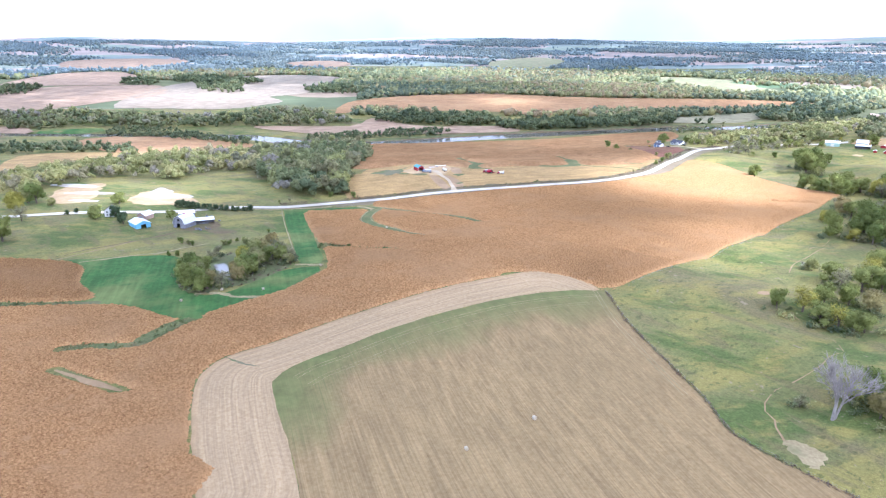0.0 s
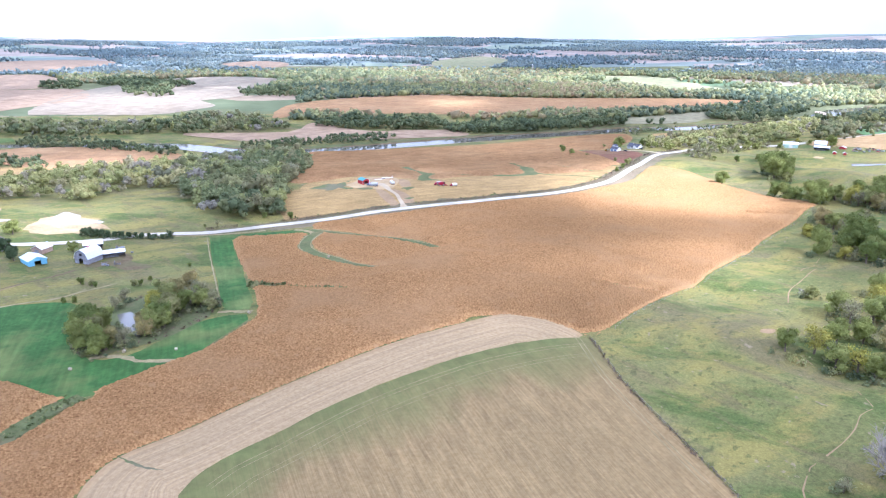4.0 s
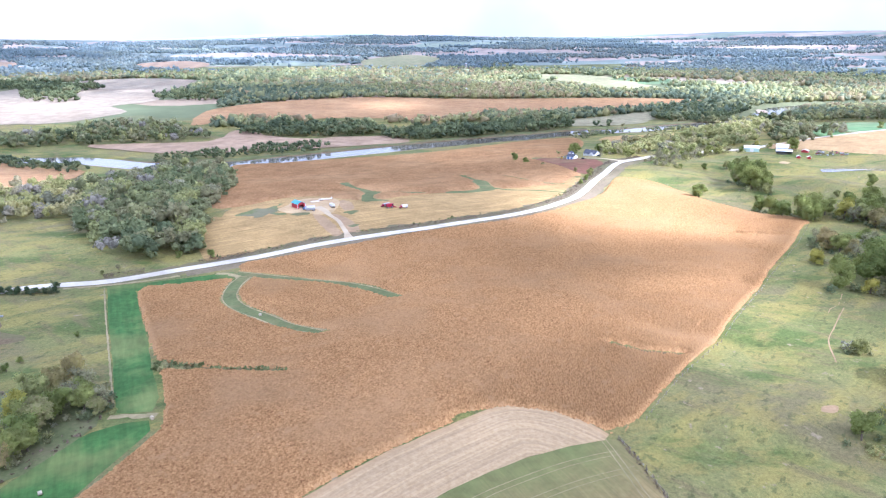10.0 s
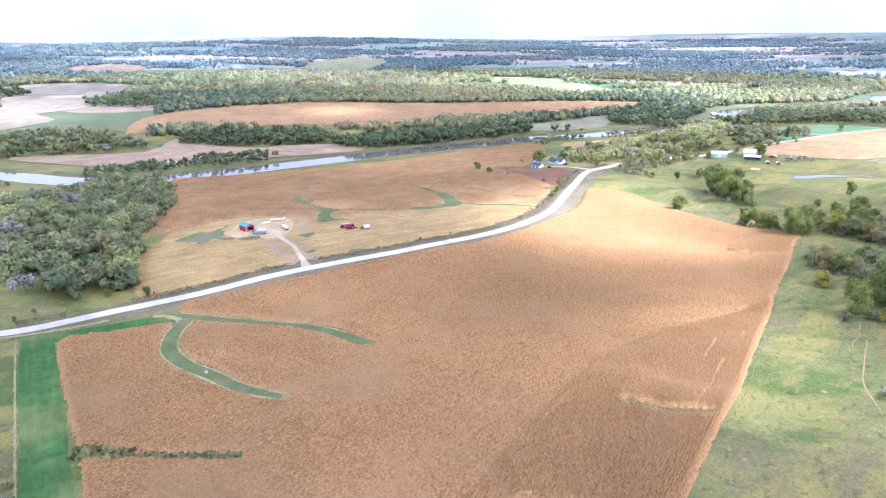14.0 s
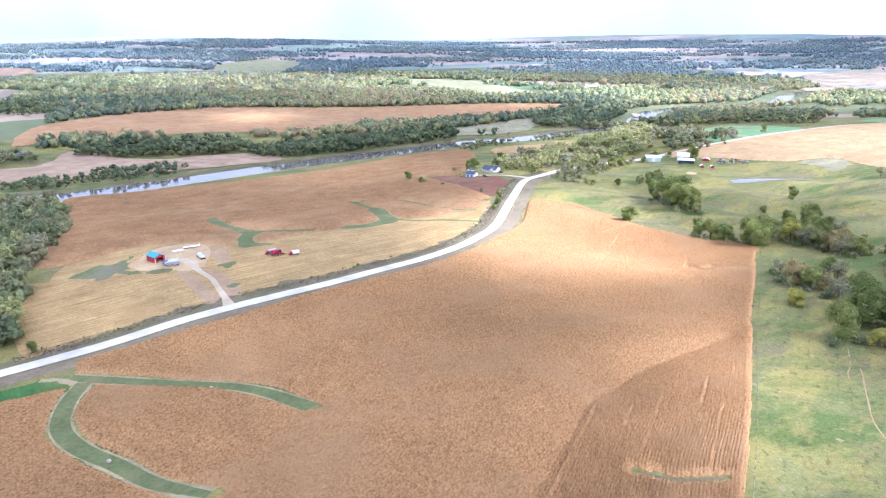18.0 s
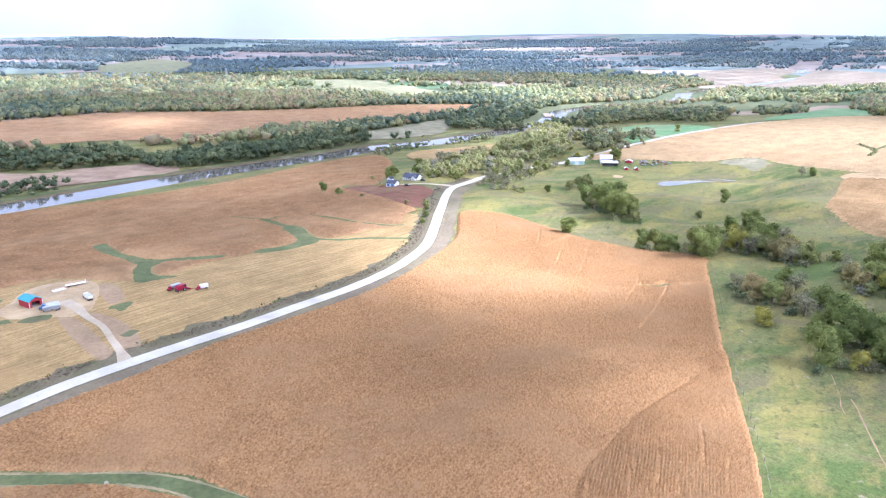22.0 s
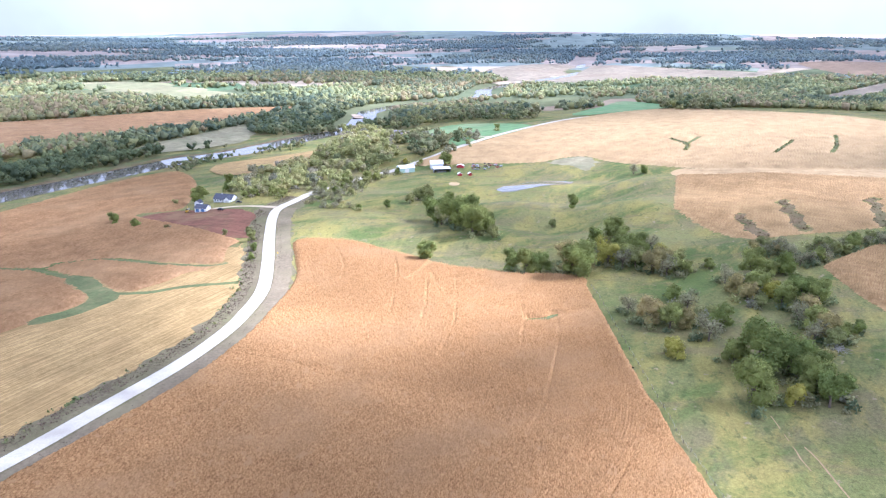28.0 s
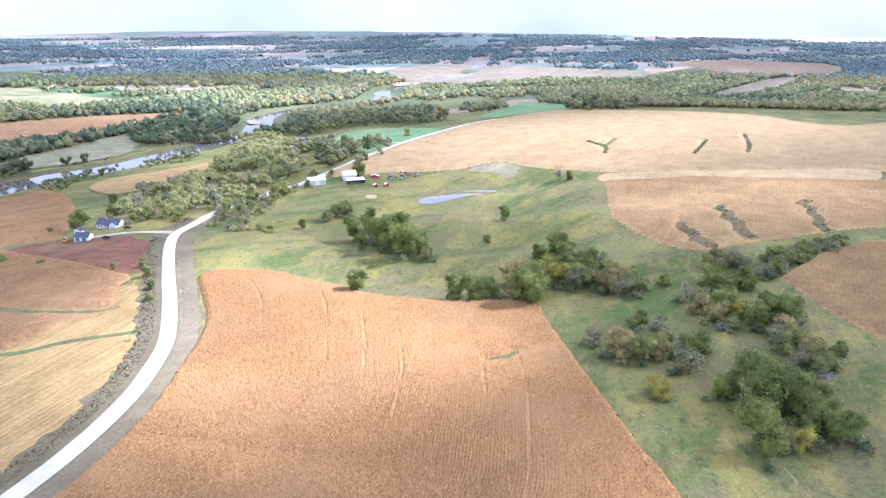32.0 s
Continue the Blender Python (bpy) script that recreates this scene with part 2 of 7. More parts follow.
def meadow_mix(name):
    """Grazed grass: green ground with straw, gold and purple-brown drifts, trodden bare spots and tufts."""
    m, n, l, b = material(name)
    co = n.new("ShaderNodeTexCoord").outputs["Object"]
    col = ramp_node(n, l, noise_node(n, l, co, 0.5, 6), [(0.3, (0.098, 0.106, 0.035)), (0.7, (0.148, 0.152, 0.052))])
    for scale, stretch, lo, hi, most, tone in (
            (0.008, (20, 0.8, 1.4), 0.42, 0.58, 0.8, (0.184, 0.176, 0.061)), (0.013, (-35, 0.7, 1.6), 0.47, 0.60, 0.8, (0.150, 0.125, 0.062)),
            (0.03, (30, 0.6, 1.7), 0.49, 0.60, 0.85, (0.226, 0.193, 0.057)), (0.022, (-20, 0.7, 1.6), 0.50, 0.60, 0.85, (0.070, 0.102, 0.026)),
            (0.09, (15, 0.7, 1.5), 0.52, 0.64, 0.75, (0.197, 0.164, 0.053)), (0.06, (-50, 0.5, 2.0), 0.54, 0.64, 0.7, (0.145, 0.12, 0.055)),
            (0.30, (40, 0.8, 1.3), 0.57, 0.66, 0.6, (0.057, 0.074, 0.025)), (0.22, (0, 1, 1), 0.64, 0.70, 0.8, (0.238, 0.189, 0.123))):
        f = noise_node(n, l, co, scale, 6, stretch)
        col = mix_node(n, l, ramp_node(n, l, f, [(lo, (0, 0, 0)), (hi, (most, most, most))]), col, tone)
    for scale, dip in ((0.9, 0.22), (3.0, 0.28)):
        f = noise_node(n, l, co, scale, 5)
        col = mix_node(n, l, 1.0, col, ramp_node(n, l, f, [(0.3, (1 - dip, 1 - dip, 1 - dip)), (0.7, (1 + dip, 1 + dip, 1 + dip))]), "MULTIPLY")
    l.new(col, b.inputs["Base Color"])
    bp = n.new("ShaderNodeBump")
    bp.inputs["Strength"].default_value, bp.inputs["Distance"].default_value = 0.35, 0.4
    l.new(noise_node(n, l, co, 0.35, 6), bp.inputs["Height"])
    l.new(bp.outputs["Normal"], b.inputs["Normal"])
    return m


def banded(name, dark, light, edge_tone, reach, streak, straight=None):
    """A cut field: streaks along its passes, greener towards one side. Reads the distance from that side, in metres."""
    m, n, l, b = material(name)
    co = n.new("ShaderNodeTexCoord").outputs["Object"]
    at = n.new("ShaderNodeAttribute")
    at.attribute_name = "band"
    col = ramp_node(n, l, noise_node(n, l, co, 0.8, 6), [(0.3, dark), (0.7, light)])
    if straight is None:
        join = n.new("ShaderNodeCombineXYZ")
        l.new(at.outputs["Fac"], join.inputs["X"])
        sep = n.new("ShaderNodeSeparateXYZ")
        l.new(co, sep.inputs[0])
        for axis_name in ("X", "Y"):
            k = n.new("ShaderNodeMath")
            k.operation = "MULTIPLY"
            k.inputs[1].default_value = 0.025
            l.new(sep.outputs[axis_name], k.inputs[0])
            l.new(k.outputs[0], join.inputs["Y" if axis_name == "X" else "Z"])
        lines = [noise_node(n, l, join.outputs[0], s, 3) for s in (0.45, 1.3)]
    else:
        lines = [noise_node(n, l, co, 1.0, 3, (straight, s, 0.01)) for s in (0.3, 2.0)]
    for f, streak in zip(lines, (streak * 0.55, streak)):
        col = mix_node(n, l, 1.0, col, ramp_node(n, l, f, [(0.34, (1 - streak, 1 - streak, 1 - streak)), (0.66, (1 + streak, 1 + streak, 1 + streak * 0.9))]), "MULTIPLY")
    drift = noise_node(n, l, co, 0.022, 5, (straight or 0, 1.3, 0.5))
    add = n.new("ShaderNodeMath")
    add.operation = "MULTIPLY_ADD"
    l.new(at.outputs["Fac"], add.inputs[0])
    add.inputs[1].default_value = 1 / reach
    l.new(drift, add.inputs[2])
    mask = ramp_node(n, l, add.outputs[0], [(0.42, (0.9, 0.9, 0.9)), (0.80, (0.42, 0.42, 0.42)), (1.0, (0.0, 0.0, 0.0))])
    green = noise_node(n, l, co, 0.25, 5)
    tone = mix_node(n, l, 1.0, edge_tone, ramp_node(n, l, green, [(0.3, (0.8, 0.8, 0.8)), (0.7, (1.25, 1.2, 1.2))]), "MULTIPLY")
    col = mix_node(n, l, mask, col, tone)
    l.new(col, b.inputs["Base Color"])
    bp = n.new("ShaderNodeBump")
    bp.inputs["Strength"].default_value, bp.inputs["Distance"].default_value = 0.2, 0.2
    l.new(lines[1], bp.inputs["Height"])
    l.new(bp.outputs["Normal"], b.inputs["Normal"])
    return m


PASTURE = meadow_mix("pasture_grass")
HAY = banded("hay_regrowth", (0.20, 0.136, 0.061), (0.262, 0.19, 0.093), (0.105, 0.13, 0.042), 55.0, 0.17, 18)
STUBBLE = banded("mown_stubble", (0.28, 0.196, 0.102), (0.365, 0.268, 0.155), (0.295, 0.205, 0.105), 5.0, 0.13)
GOLD = earth("corn_stubble", (0.245, 0.162, 0.066), (0.35, 0.24, 0.104), (0.28, 0.183, 0.078), 0.03, 0.6, (-70, 1.7, 0.012), contrast=0.28)
LIMESTONE = earth("crushed_limestone", (0.36, 0.34, 0.305), (0.47, 0.45, 0.41), (0.30, 0.26, 0.21), 0.08, 0.9)
GREY_STONE = earth("grey_crushed_stone", (0.30, 0.28, 0.25), (0.40, 0.37, 0.33), (0.34, 0.30, 0.25), 0.06, 0.9)
TAN_YARD = earth("tan_yard_earth", (0.30, 0.21, 0.108), (0.40, 0.29, 0.16), (0.42, 0.315, 0.18), 0.09, 0.6)
WATERWAY = earth("waterway_grass", (0.080, 0.098, 0.038), (0.128, 0.145, 0.058), (0.19, 0.165, 0.075), 0.06, 0.6, patch_at=(0.52, 0.68))
CLOVER = earth("green_cover_crop", (0.034, 0.090, 0.024), (0.062, 0.132, 0.034), (0.16, 0.175, 0.06), 0.028, 0.4, (15, 0.5, 0.03), patch_at=(0.46, 0.62), contrast=0.14)
MEADOW = earth("meadow_grass", (0.11, 0.20, 0.085), (0.16, 0.26, 0.11), (0.24, 0.26, 0.13), 0.01, 0.1)
WEEDS = earth("rank_grass", (0.08, 0.096, 0.038), (0.135, 0.145, 0.06), (0.17, 0.135, 0.08), 0.06, 0.8)
YARD_WEEDS = earth("mixed_weeds", (0.088, 0.105, 0.042), (0.14, 0.155, 0.064), (0.155, 0.135, 0.09), 0.05, 0.6, patch_at=(0.46, 0.56))
DRY_GRASS = earth("dry_straw_grass", (0.23, 0.18, 0.095), (0.33, 0.27, 0.15), (0.16, 0.155, 0.07), 0.12, 0.9)
VERGE = earth("road_verge", (0.110, 0.090, 0.052), (0.175, 0.146, 0.086), (0.12, 0.115, 0.052), 0.05, 0.8, patch_at=(0.42, 0.62))
SHOULDER = earth("shoulder_weeds", (0.140, 0.110, 0.068), (0.215, 0.175, 0.112), (0.15, 0.13, 0.07), 0.05, 0.8, patch_at=(0.42, 0.62))
GRAVEL = earth("pale_gravel", (0.44, 0.40, 0.33), (0.54, 0.495, 0.415), (0.40, 0.35, 0.275), 0.05, 1.5, bump=0.1)
DRIVE_GRAVEL = earth("tan_gravel", (0.36, 0.29, 0.19), (0.46, 0.38, 0.265), (0.33, 0.26, 0.165), 0.08, 1.5, bump=0.1)
BARE = earth("bare_soil", (0.24, 0.158, 0.085), (0.315, 0.222, 0.13), (0.265, 0.19, 0.098), 0.05, 0.6)
BARNYARD = earth("trampled_barnyard", (0.110, 0.080, 0.042), (0.185, 0.140, 0.080), (0.10, 0.10, 0.044), 0.07, 0.7, patch_at=(0.45, 0.6))
PLOUGHED = earth("ploughed_soil", (0.140, 0.062, 0.039), (0.19, 0.092, 0.058), (0.17, 0.12, 0.058), 0.03, 0.5, (20, 0.4, 0.02))
CORN = earth("ripe_corn", (0.178, 0.085, 0.032), (0.495, 0.290, 0.120), (0.35, 0.213, 0.099), 0.02, 1.3, bump=0.8, spot=(0.37, 0.22, 0.098), blotch=0.07)
CORN_FAR = earth("ripe_corn_far", (0.225, 0.125, 0.054), (0.35, 0.21, 0.10), (0.345, 0.22, 0.108), 0.012, 0.5, bump=0.6)
CORN_GOLD = earth("golden_ripe_corn", (0.25, 0.152, 0.066), (0.38, 0.248, 0.118), (0.35, 0.235, 0.11), 0.012, 0.5, (5, 0.9, 0.02), bump=0.6)
CORN_PALE = earth("pale_dry_corn", (0.315, 0.215, 0.105), (0.42, 0.30, 0.155), (0.34, 0.23, 0.113), 0.006, 0.25, bump=0.4)
PINKISH = earth("far_stubble", (0.25, 0.17, 0.105), (0.335, 0.24, 0.158), (0.28, 0.195, 0.12), 0.005, 0.05)
CREAM = earth("pale_bare_field", (0.23, 0.19, 0.13), (0.295, 0.245, 0.175), (0.22, 0.17, 0.115), 0.005, 0.05)
OLIVE = earth("far_grass", (0.20, 0.20, 0.10), (0.29, 0.28, 0.15), (0.31, 0.26, 0.15), 0.006, 0.05)
MARSH_GRASS = earth("marsh_grass", (0.185, 0.165, 0.095), (0.265, 0.238, 0.145), (0.15, 0.155, 0.08), 0.03, 0.2)
WEED_BROWN = earth("dead_brown_weeds", (0.125, 0.088, 0.046), (0.20, 0.145, 0.078), (0.12, 0.115, 0.05), 0.06, 0.8, patch_at=(0.45, 0.62))
SAND = earth("river_sand", (0.36, 0.27, 0.20), (0.47, 0.37, 0.28), (0.34, 0.27, 0.18), 0.05, 0.6)


def water_material():
    m, n, l, b = material("river_water", 0.08)
    b.inputs["Base Color"].default_value = (0.13, 0.12, 0.10, 1)
    b.inputs["Specular IOR Level"].default_value = 0.45
    co = n.new("ShaderNodeTexCoord").outputs["Object"]
    bp = n.new("ShaderNodeBump")
    bp.inputs["Strength"].default_value, bp.inputs["Distance"].default_value = 0.12, 0.05
    l.new(noise_node(n, l, co, 0.8, 4), bp.inputs["Height"])
    l.new(bp.outputs["Normal"], b.inputs["Normal"])
    return m


WATER = water_material()


def leafy(n, l, b, col, share=0.42):
    """Lets some light through the leaves."""
    back = n.new("ShaderNodeBsdfTranslucent")
    both = n.new("ShaderNodeMixShader")
    both.inputs["Fac"].default_value = share
    l.new(col, b.inputs["Base Color"])
    l.new(col, back.inputs["Color"])
    l.new(b.outputs[0], both.inputs[1])
    l.new(back.outputs[0], both.inputs[2])
    l.new(both.outputs[0], n["Material Output"].inputs["Surface"])


def noise_tint(n, l, a, b, scale):
    """Two tones in soft patches."""
    return ramp_node(n, l, noise_node(n, l, n.new("ShaderNodeTexCoord").outputs["Object"], scale, 4), [(0.35, a), (0.65, b)])


def foliage(name, tones):
    """Leaves: a tone for each tree, lighter and darker clumps, fine leaf grain."""
    m, n, l, b = material(name, 0.75)
    info = n.new("ShaderNodeObjectInfo").outputs["Random"]
    geo = n.new("ShaderNodeNewGeometry").outputs["Random Per Island"]
    co = n.new("ShaderNodeTexCoord").outputs["Object"]
    add = n.new("ShaderNodeMath")
    add.operation = "FRACT"
    s = n.new("ShaderNodeMath")
    s.operation = "MULTIPLY_ADD"
    l.new(geo, s.inputs[0])
    s.inputs[1].default_value = 0.22
    l.new(info, s.inputs[2])
    l.new(s.outputs[0], add.inputs[0])
    col = ramp_node(n, l, add.outputs[0], [(i / max(1, len(tones) - 1), t) for i, t in enumerate(tones)])
    grain = noise_node(n, l, co, 1.6, 5)
    col = mix_node(n, l, 1.0, col, ramp_node(n, l, grain, [(0.3, (0.55, 0.55, 0.55)), (0.7, (1.45, 1.45, 1.4))]), "MULTIPLY")
    leafy(n, l, b, col)
    return m


def island_foliage(name, tones, grain_scale=0.5, crown=9.0):
    m, n, l, b = material(name, 0.8)
    geo = n.new("ShaderNodeNewGeometry").outputs["Random Per Island"]
    co = n.new("ShaderNodeTexCoord").outputs["Object"]
    drift = noise_node(n, l, co, 0.006, 4)
    s = n.new("ShaderNodeMath")
    s.operation = "MULTIPLY_ADD"
    l.new(geo, s.inputs[0])
    s.inputs[1].default_value = 0.45
    l.new(drift, s.inputs[2])
    vo = n.new("ShaderNodeTexVoronoi")
    vo.voronoi_dimensions = "2D"
    vo.inputs["Scale"].default_value = 1 / crown
    l.new(co, vo.inputs["Vector"])
    sep = n.new("ShaderNodeSeparateColor")
    l.new(vo.outputs["Color"], sep.inputs["Color"])
    s.inputs[1].default_value = 0.22
    own = n.new("ShaderNodeMath")
    own.operation = "MULTIPLY_ADD"
    l.new(sep.outputs["Green"], own.inputs[0])
    own.inputs[1].default_value = 0.75
    l.new(s.outputs[0], own.inputs[2])
    sub = n.new("ShaderNodeMath")
    sub.operation = "SUBTRACT"
    l.new(own.outputs[0], sub.inputs[0])
    sub.inputs[1].default_value = 0.48
    col = ramp_node(n, l, sub.outputs[0], [(i / max(1, len(tones) - 1), t) for i, t in enumerate(tones)])
    grain = noise_node(n, l, co, grain_scale, 6)
    col = mix_node(n, l, 1.0, col, ramp_node(n, l, grain, [(0.32, (0.5, 0.5, 0.5)), (0.68, (1.5, 1.5, 1.45))]), "MULTIPLY")
    l.new(col, b.inputs["Base Color"])
    return m


def grove_foliage(name, tones, grain_scale=0.9, spread=0.16):
    """Woods: each tree has a tone of its own (kept with its leaves), its leaf bunches vary round it."""
    m, n, l, b = material(name, 0.8)
    at = n.new("ShaderNodeAttribute")
    at.attribute_name = "tone"
    geo = n.new("ShaderNodeNewGeometry").outputs["Random Per Island"]
    co = n.new("ShaderNodeTexCoord").outputs["Object"]
    col = ramp_node(n, l, at.outputs["Fac"], [(i / max(1, len(tones) - 1), t) for i, t in enumerate(tones)])
    col = mix_node(n, l, 1.0, col, ramp_node(n, l, geo, [(0.0, (1 - spread, 1 - spread, 1 - spread)), (1.0, (1 + spread, 1 + spread, 1 + spread))]), "MULTIPLY")
    grain = noise_node(n, l, co, grain_scale, 6)
    col = mix_node(n, l, 1.0, col, ramp_node(n, l, grain, [(0.32, (0.78, 0.78, 0.78)), (0.68, (1.22, 1.22, 1.2))]), "MULTIPLY")
    leafy(n, l, b, col)
    return m


LEAF_GREEN = foliage("green_leaves", [(0.17, 0.215, 0.062), (0.215, 0.25, 0.07), (0.27, 0.29, 0.085), (0.19, 0.23, 0.065)])
LEAF_OLIVE = foliage("olive_leaves", [(0.285, 0.295, 0.11), (0.325, 0.315, 0.12), (0.25, 0.27, 0.095), (0.35, 0.32, 0.15)])
LEAF_GOLD = foliage("golden_brown_leaves", [(0.43, 0.36, 0.14), (0.36, 0.31, 0.13), (0.31, 0.27, 0.11), (0.40, 0.32, 0.15)])
LEAF_YELLOW = foliage("yellow_leaves", [(0.36, 0.34, 0.07), (0.40, 0.36, 0.085)])
LEAF_LIME = foliage("yellow_green_leaves", [(0.28, 0.31, 0.095), (0.34, 0.35, 0.11)])
LEAF_GREY = foliage("sparse_grey_leaves", [(0.29, 0.28, 0.16), (0.33, 0.305, 0.175)])
LEAF_SPRUCE = foliage("dark_needles", [(0.075, 0.11, 0.055), (0.10, 0.135, 0.065)])
GREEN_T, LIGHT_T, LIME_T, OLIVE_T, GREY_T, DARK_T = (0.15, 0.18, 0.088), (0.20, 0.225, 0.105), (0.32, 0.325, 0.125), (0.25, 0.235, 0.125), (0.27, 0.255, 0.215), (0.105, 0.135, 0.075)
WOODS = grove_foliage("mixed_woods", [DARK_T, GREEN_T, LIGHT_T, OLIVE_T, LIME_T, GREY_T])
WOODS_DARK = grove_foliage("dark_woods", [DARK_T, DARK_T, GREEN_T, GREEN_T, LIGHT_T, OLIVE_T])
WOODS_PALE = grove_foliage("pale_autumn_woods", [LIGHT_T, LIME_T, (0.42, 0.41, 0.17), (0.36, 0.37, 0.15), (0.46, 0.42, 0.18), (0.36, 0.33, 0.17), (0.37, 0.33, 0.26), GREEN_T])
WOODS_GROVE = grove_foliage("grove_leaves", [DARK_T, GREEN_T, LIGHT_T, OLIVE_T, LIGHT_T, LIME_T, GREY_T, (0.34, 0.31, 0.25)])
# Green and autumn leaf tones, paled and greyed to stand in for haze.
HAZED_HILL_LEAF = grove_foliage("hazed_hill_woods", [(0.13, 0.17, 0.115), (0.19, 0.22, 0.13), (0.27, 0.285, 0.145), (0.38, 0.375, 0.165), (0.36, 0.29, 0.17)], 0.2, 0.08)
# Lighter copy of the hill woods, with sunlight put into the colour.
SUN_TINTED_LEAF = grove_foliage("sun_tinted_far_woods", [(0.24, 0.28, 0.16), (0.34, 0.365, 0.18), (0.42, 0.425, 0.20), (0.42, 0.34, 0.19), (0.28, 0.32, 0.20)], 0.2, 0.08)
# Distance haze is painted in: leaf tones lightened and turned blue.
HAZED_DISTANT_WOODS = grove_foliage("haze_tinted_distant_woods", [(0.22, 0.285, 0.30), (0.25, 0.315, 0.315), (0.33, 0.37, 0.32)], 0.05, 0.05)
BRUSH = island_foliage("dead_brush", [(0.10, 0.070, 0.052), (0.13, 0.095, 0.068), (0.17, 0.128, 0.088), (0.10, 0.105, 0.05)], 1.5)
SHRUB = island_foliage("green_shrubs", [(0.10, 0.125, 0.05), (0.14, 0.155, 0.06), (0.20, 0.19, 0.08), (0.17, 0.14, 0.085)], 1.5)


def far_land(name, tones):
    """The country beyond the woods: a patchwork of fields."""
    m, n, l, b = material(name, 1.0)
    b.inputs["Specular IOR Level"].default_value = 0.0
    co = n.new("ShaderNodeTexCoord").outputs["Object"]
    mp = n.new("ShaderNodeMapping")
    mp.inputs["Scale"].default_value = (1 / 420, 1 / 230, 1)
    mp.inputs["Rotation"].default_value = (0, 0, 0.25)
    l.new(co, mp.inputs["Vector"])
    vo = n.new("ShaderNodeTexVoronoi")
    vo.voronoi_dimensions, vo.distance = "2D", "CHEBYCHEV"
    vo.inputs["Scale"].default_value, vo.inputs["Randomness"].default_value = 1.0, 0.85
    l.new(mp.outputs["Vector"], vo.inputs["Vector"])
    sep = n.new("ShaderNodeSeparateColor")
    l.new(vo.outputs["Color"], sep.inputs["Color"])
    r = n.new("ShaderNodeValToRGB")
    r.color_ramp.interpolation = "CONSTANT"
    while len(r.color_ramp.elements) < len(tones):
        r.color_ramp.elements.new(0.5)
    for e, (at, c) in zip(r.color_ramp.elements, tones):
        e.position, e.color = at, (*c, 1)
    l.new(sep.outputs["Red"], r.inputs["Fac"])
    var = noise_node(n, l, co, 0.01, 5)
    col = mix_node(n, l, 1.0, r.outputs["Color"], ramp_node(n, l, var, [(0.3, (0.8, 0.8, 0.8)), (0.7, (1.2, 1.2, 1.2))]), "MULTIPLY")
    l.new(col, b.inputs["Base Color"])
    return m


FAR_LAND = far_land("far_patchwork", [(0.0, (0.15, 0.16, 0.085)), (0.3, (0.28, 0.22, 0.155)), (0.42, (0.40, 0.33, 0.235)), (0.52, (0.13, 0.15, 0.085)), (0.78, (0.19, 0.19, 0.10)), (0.9, (0.13, 0.185, 0.10))])
# Farthest fields: tones greyed and paled to paint in haze.
HAZED_HORIZON_LAND = far_land("hazed_horizon_patchwork", [(0.0, (0.21, 0.245, 0.22)), (0.25, (0.34, 0.285, 0.24)), (0.45, (0.43, 0.37, 0.30)), (0.54, (0.21, 0.245, 0.22)), (0.76, (0.35, 0.29, 0.245)), (0.88, (0.25, 0.285, 0.22))])
BARK, n_, l_, b_ = material("bark")
b_.inputs["Base Color"].default_value = (0.14, 0.11, 0.085, 1)

# ---------------------------------------------------------------- ground
def axis(lo, near_lo, near_hi, hi, step):
    mid = list(np.arange(near_lo, near_hi, step))
    up, down, s = [near_hi], [near_lo], step
    while up[-1] < hi:
        s *= 1.12
        up.append(up[-1] + s)
    s = step
    while down[-1] > lo:
        s *= 1.12
        down.append(down[-1] - s)
    return np.array(down[:0:-1] + mid + up)


def ground_sheet():
    ax, ay = axis(-4600, -360, 780, 4800, 6.0), axis(-2200, -40, 1240, 5200, 6.0)
    gx, gy = np.meshgrid(ax, ay)
    gz = height(gx, gy)
    verts = np.stack([gx, gy, gz], -1).reshape(-1, 3)
    i = np.arange(len(ax) * len(ay)).reshape(len(ay), len(ax))
    faces = np.stack([i[:-1, :-1], i[:-1, 1:], i[1:, 1:], i[1:, :-1]], -1).reshape(-1, 4)
    me = mesh_from("ground", verts, faces, [PASTURE, FAR_LAND, HAZED_HORIZON_LAND], True)
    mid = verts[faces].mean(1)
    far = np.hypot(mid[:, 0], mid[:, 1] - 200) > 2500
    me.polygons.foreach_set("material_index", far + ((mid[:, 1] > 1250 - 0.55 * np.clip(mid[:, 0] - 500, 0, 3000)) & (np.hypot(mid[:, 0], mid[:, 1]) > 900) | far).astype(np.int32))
    tagged(new("ground", me), "rolling pasture land, green and straw grass", "ground", kind="structure")


ground_sheet()


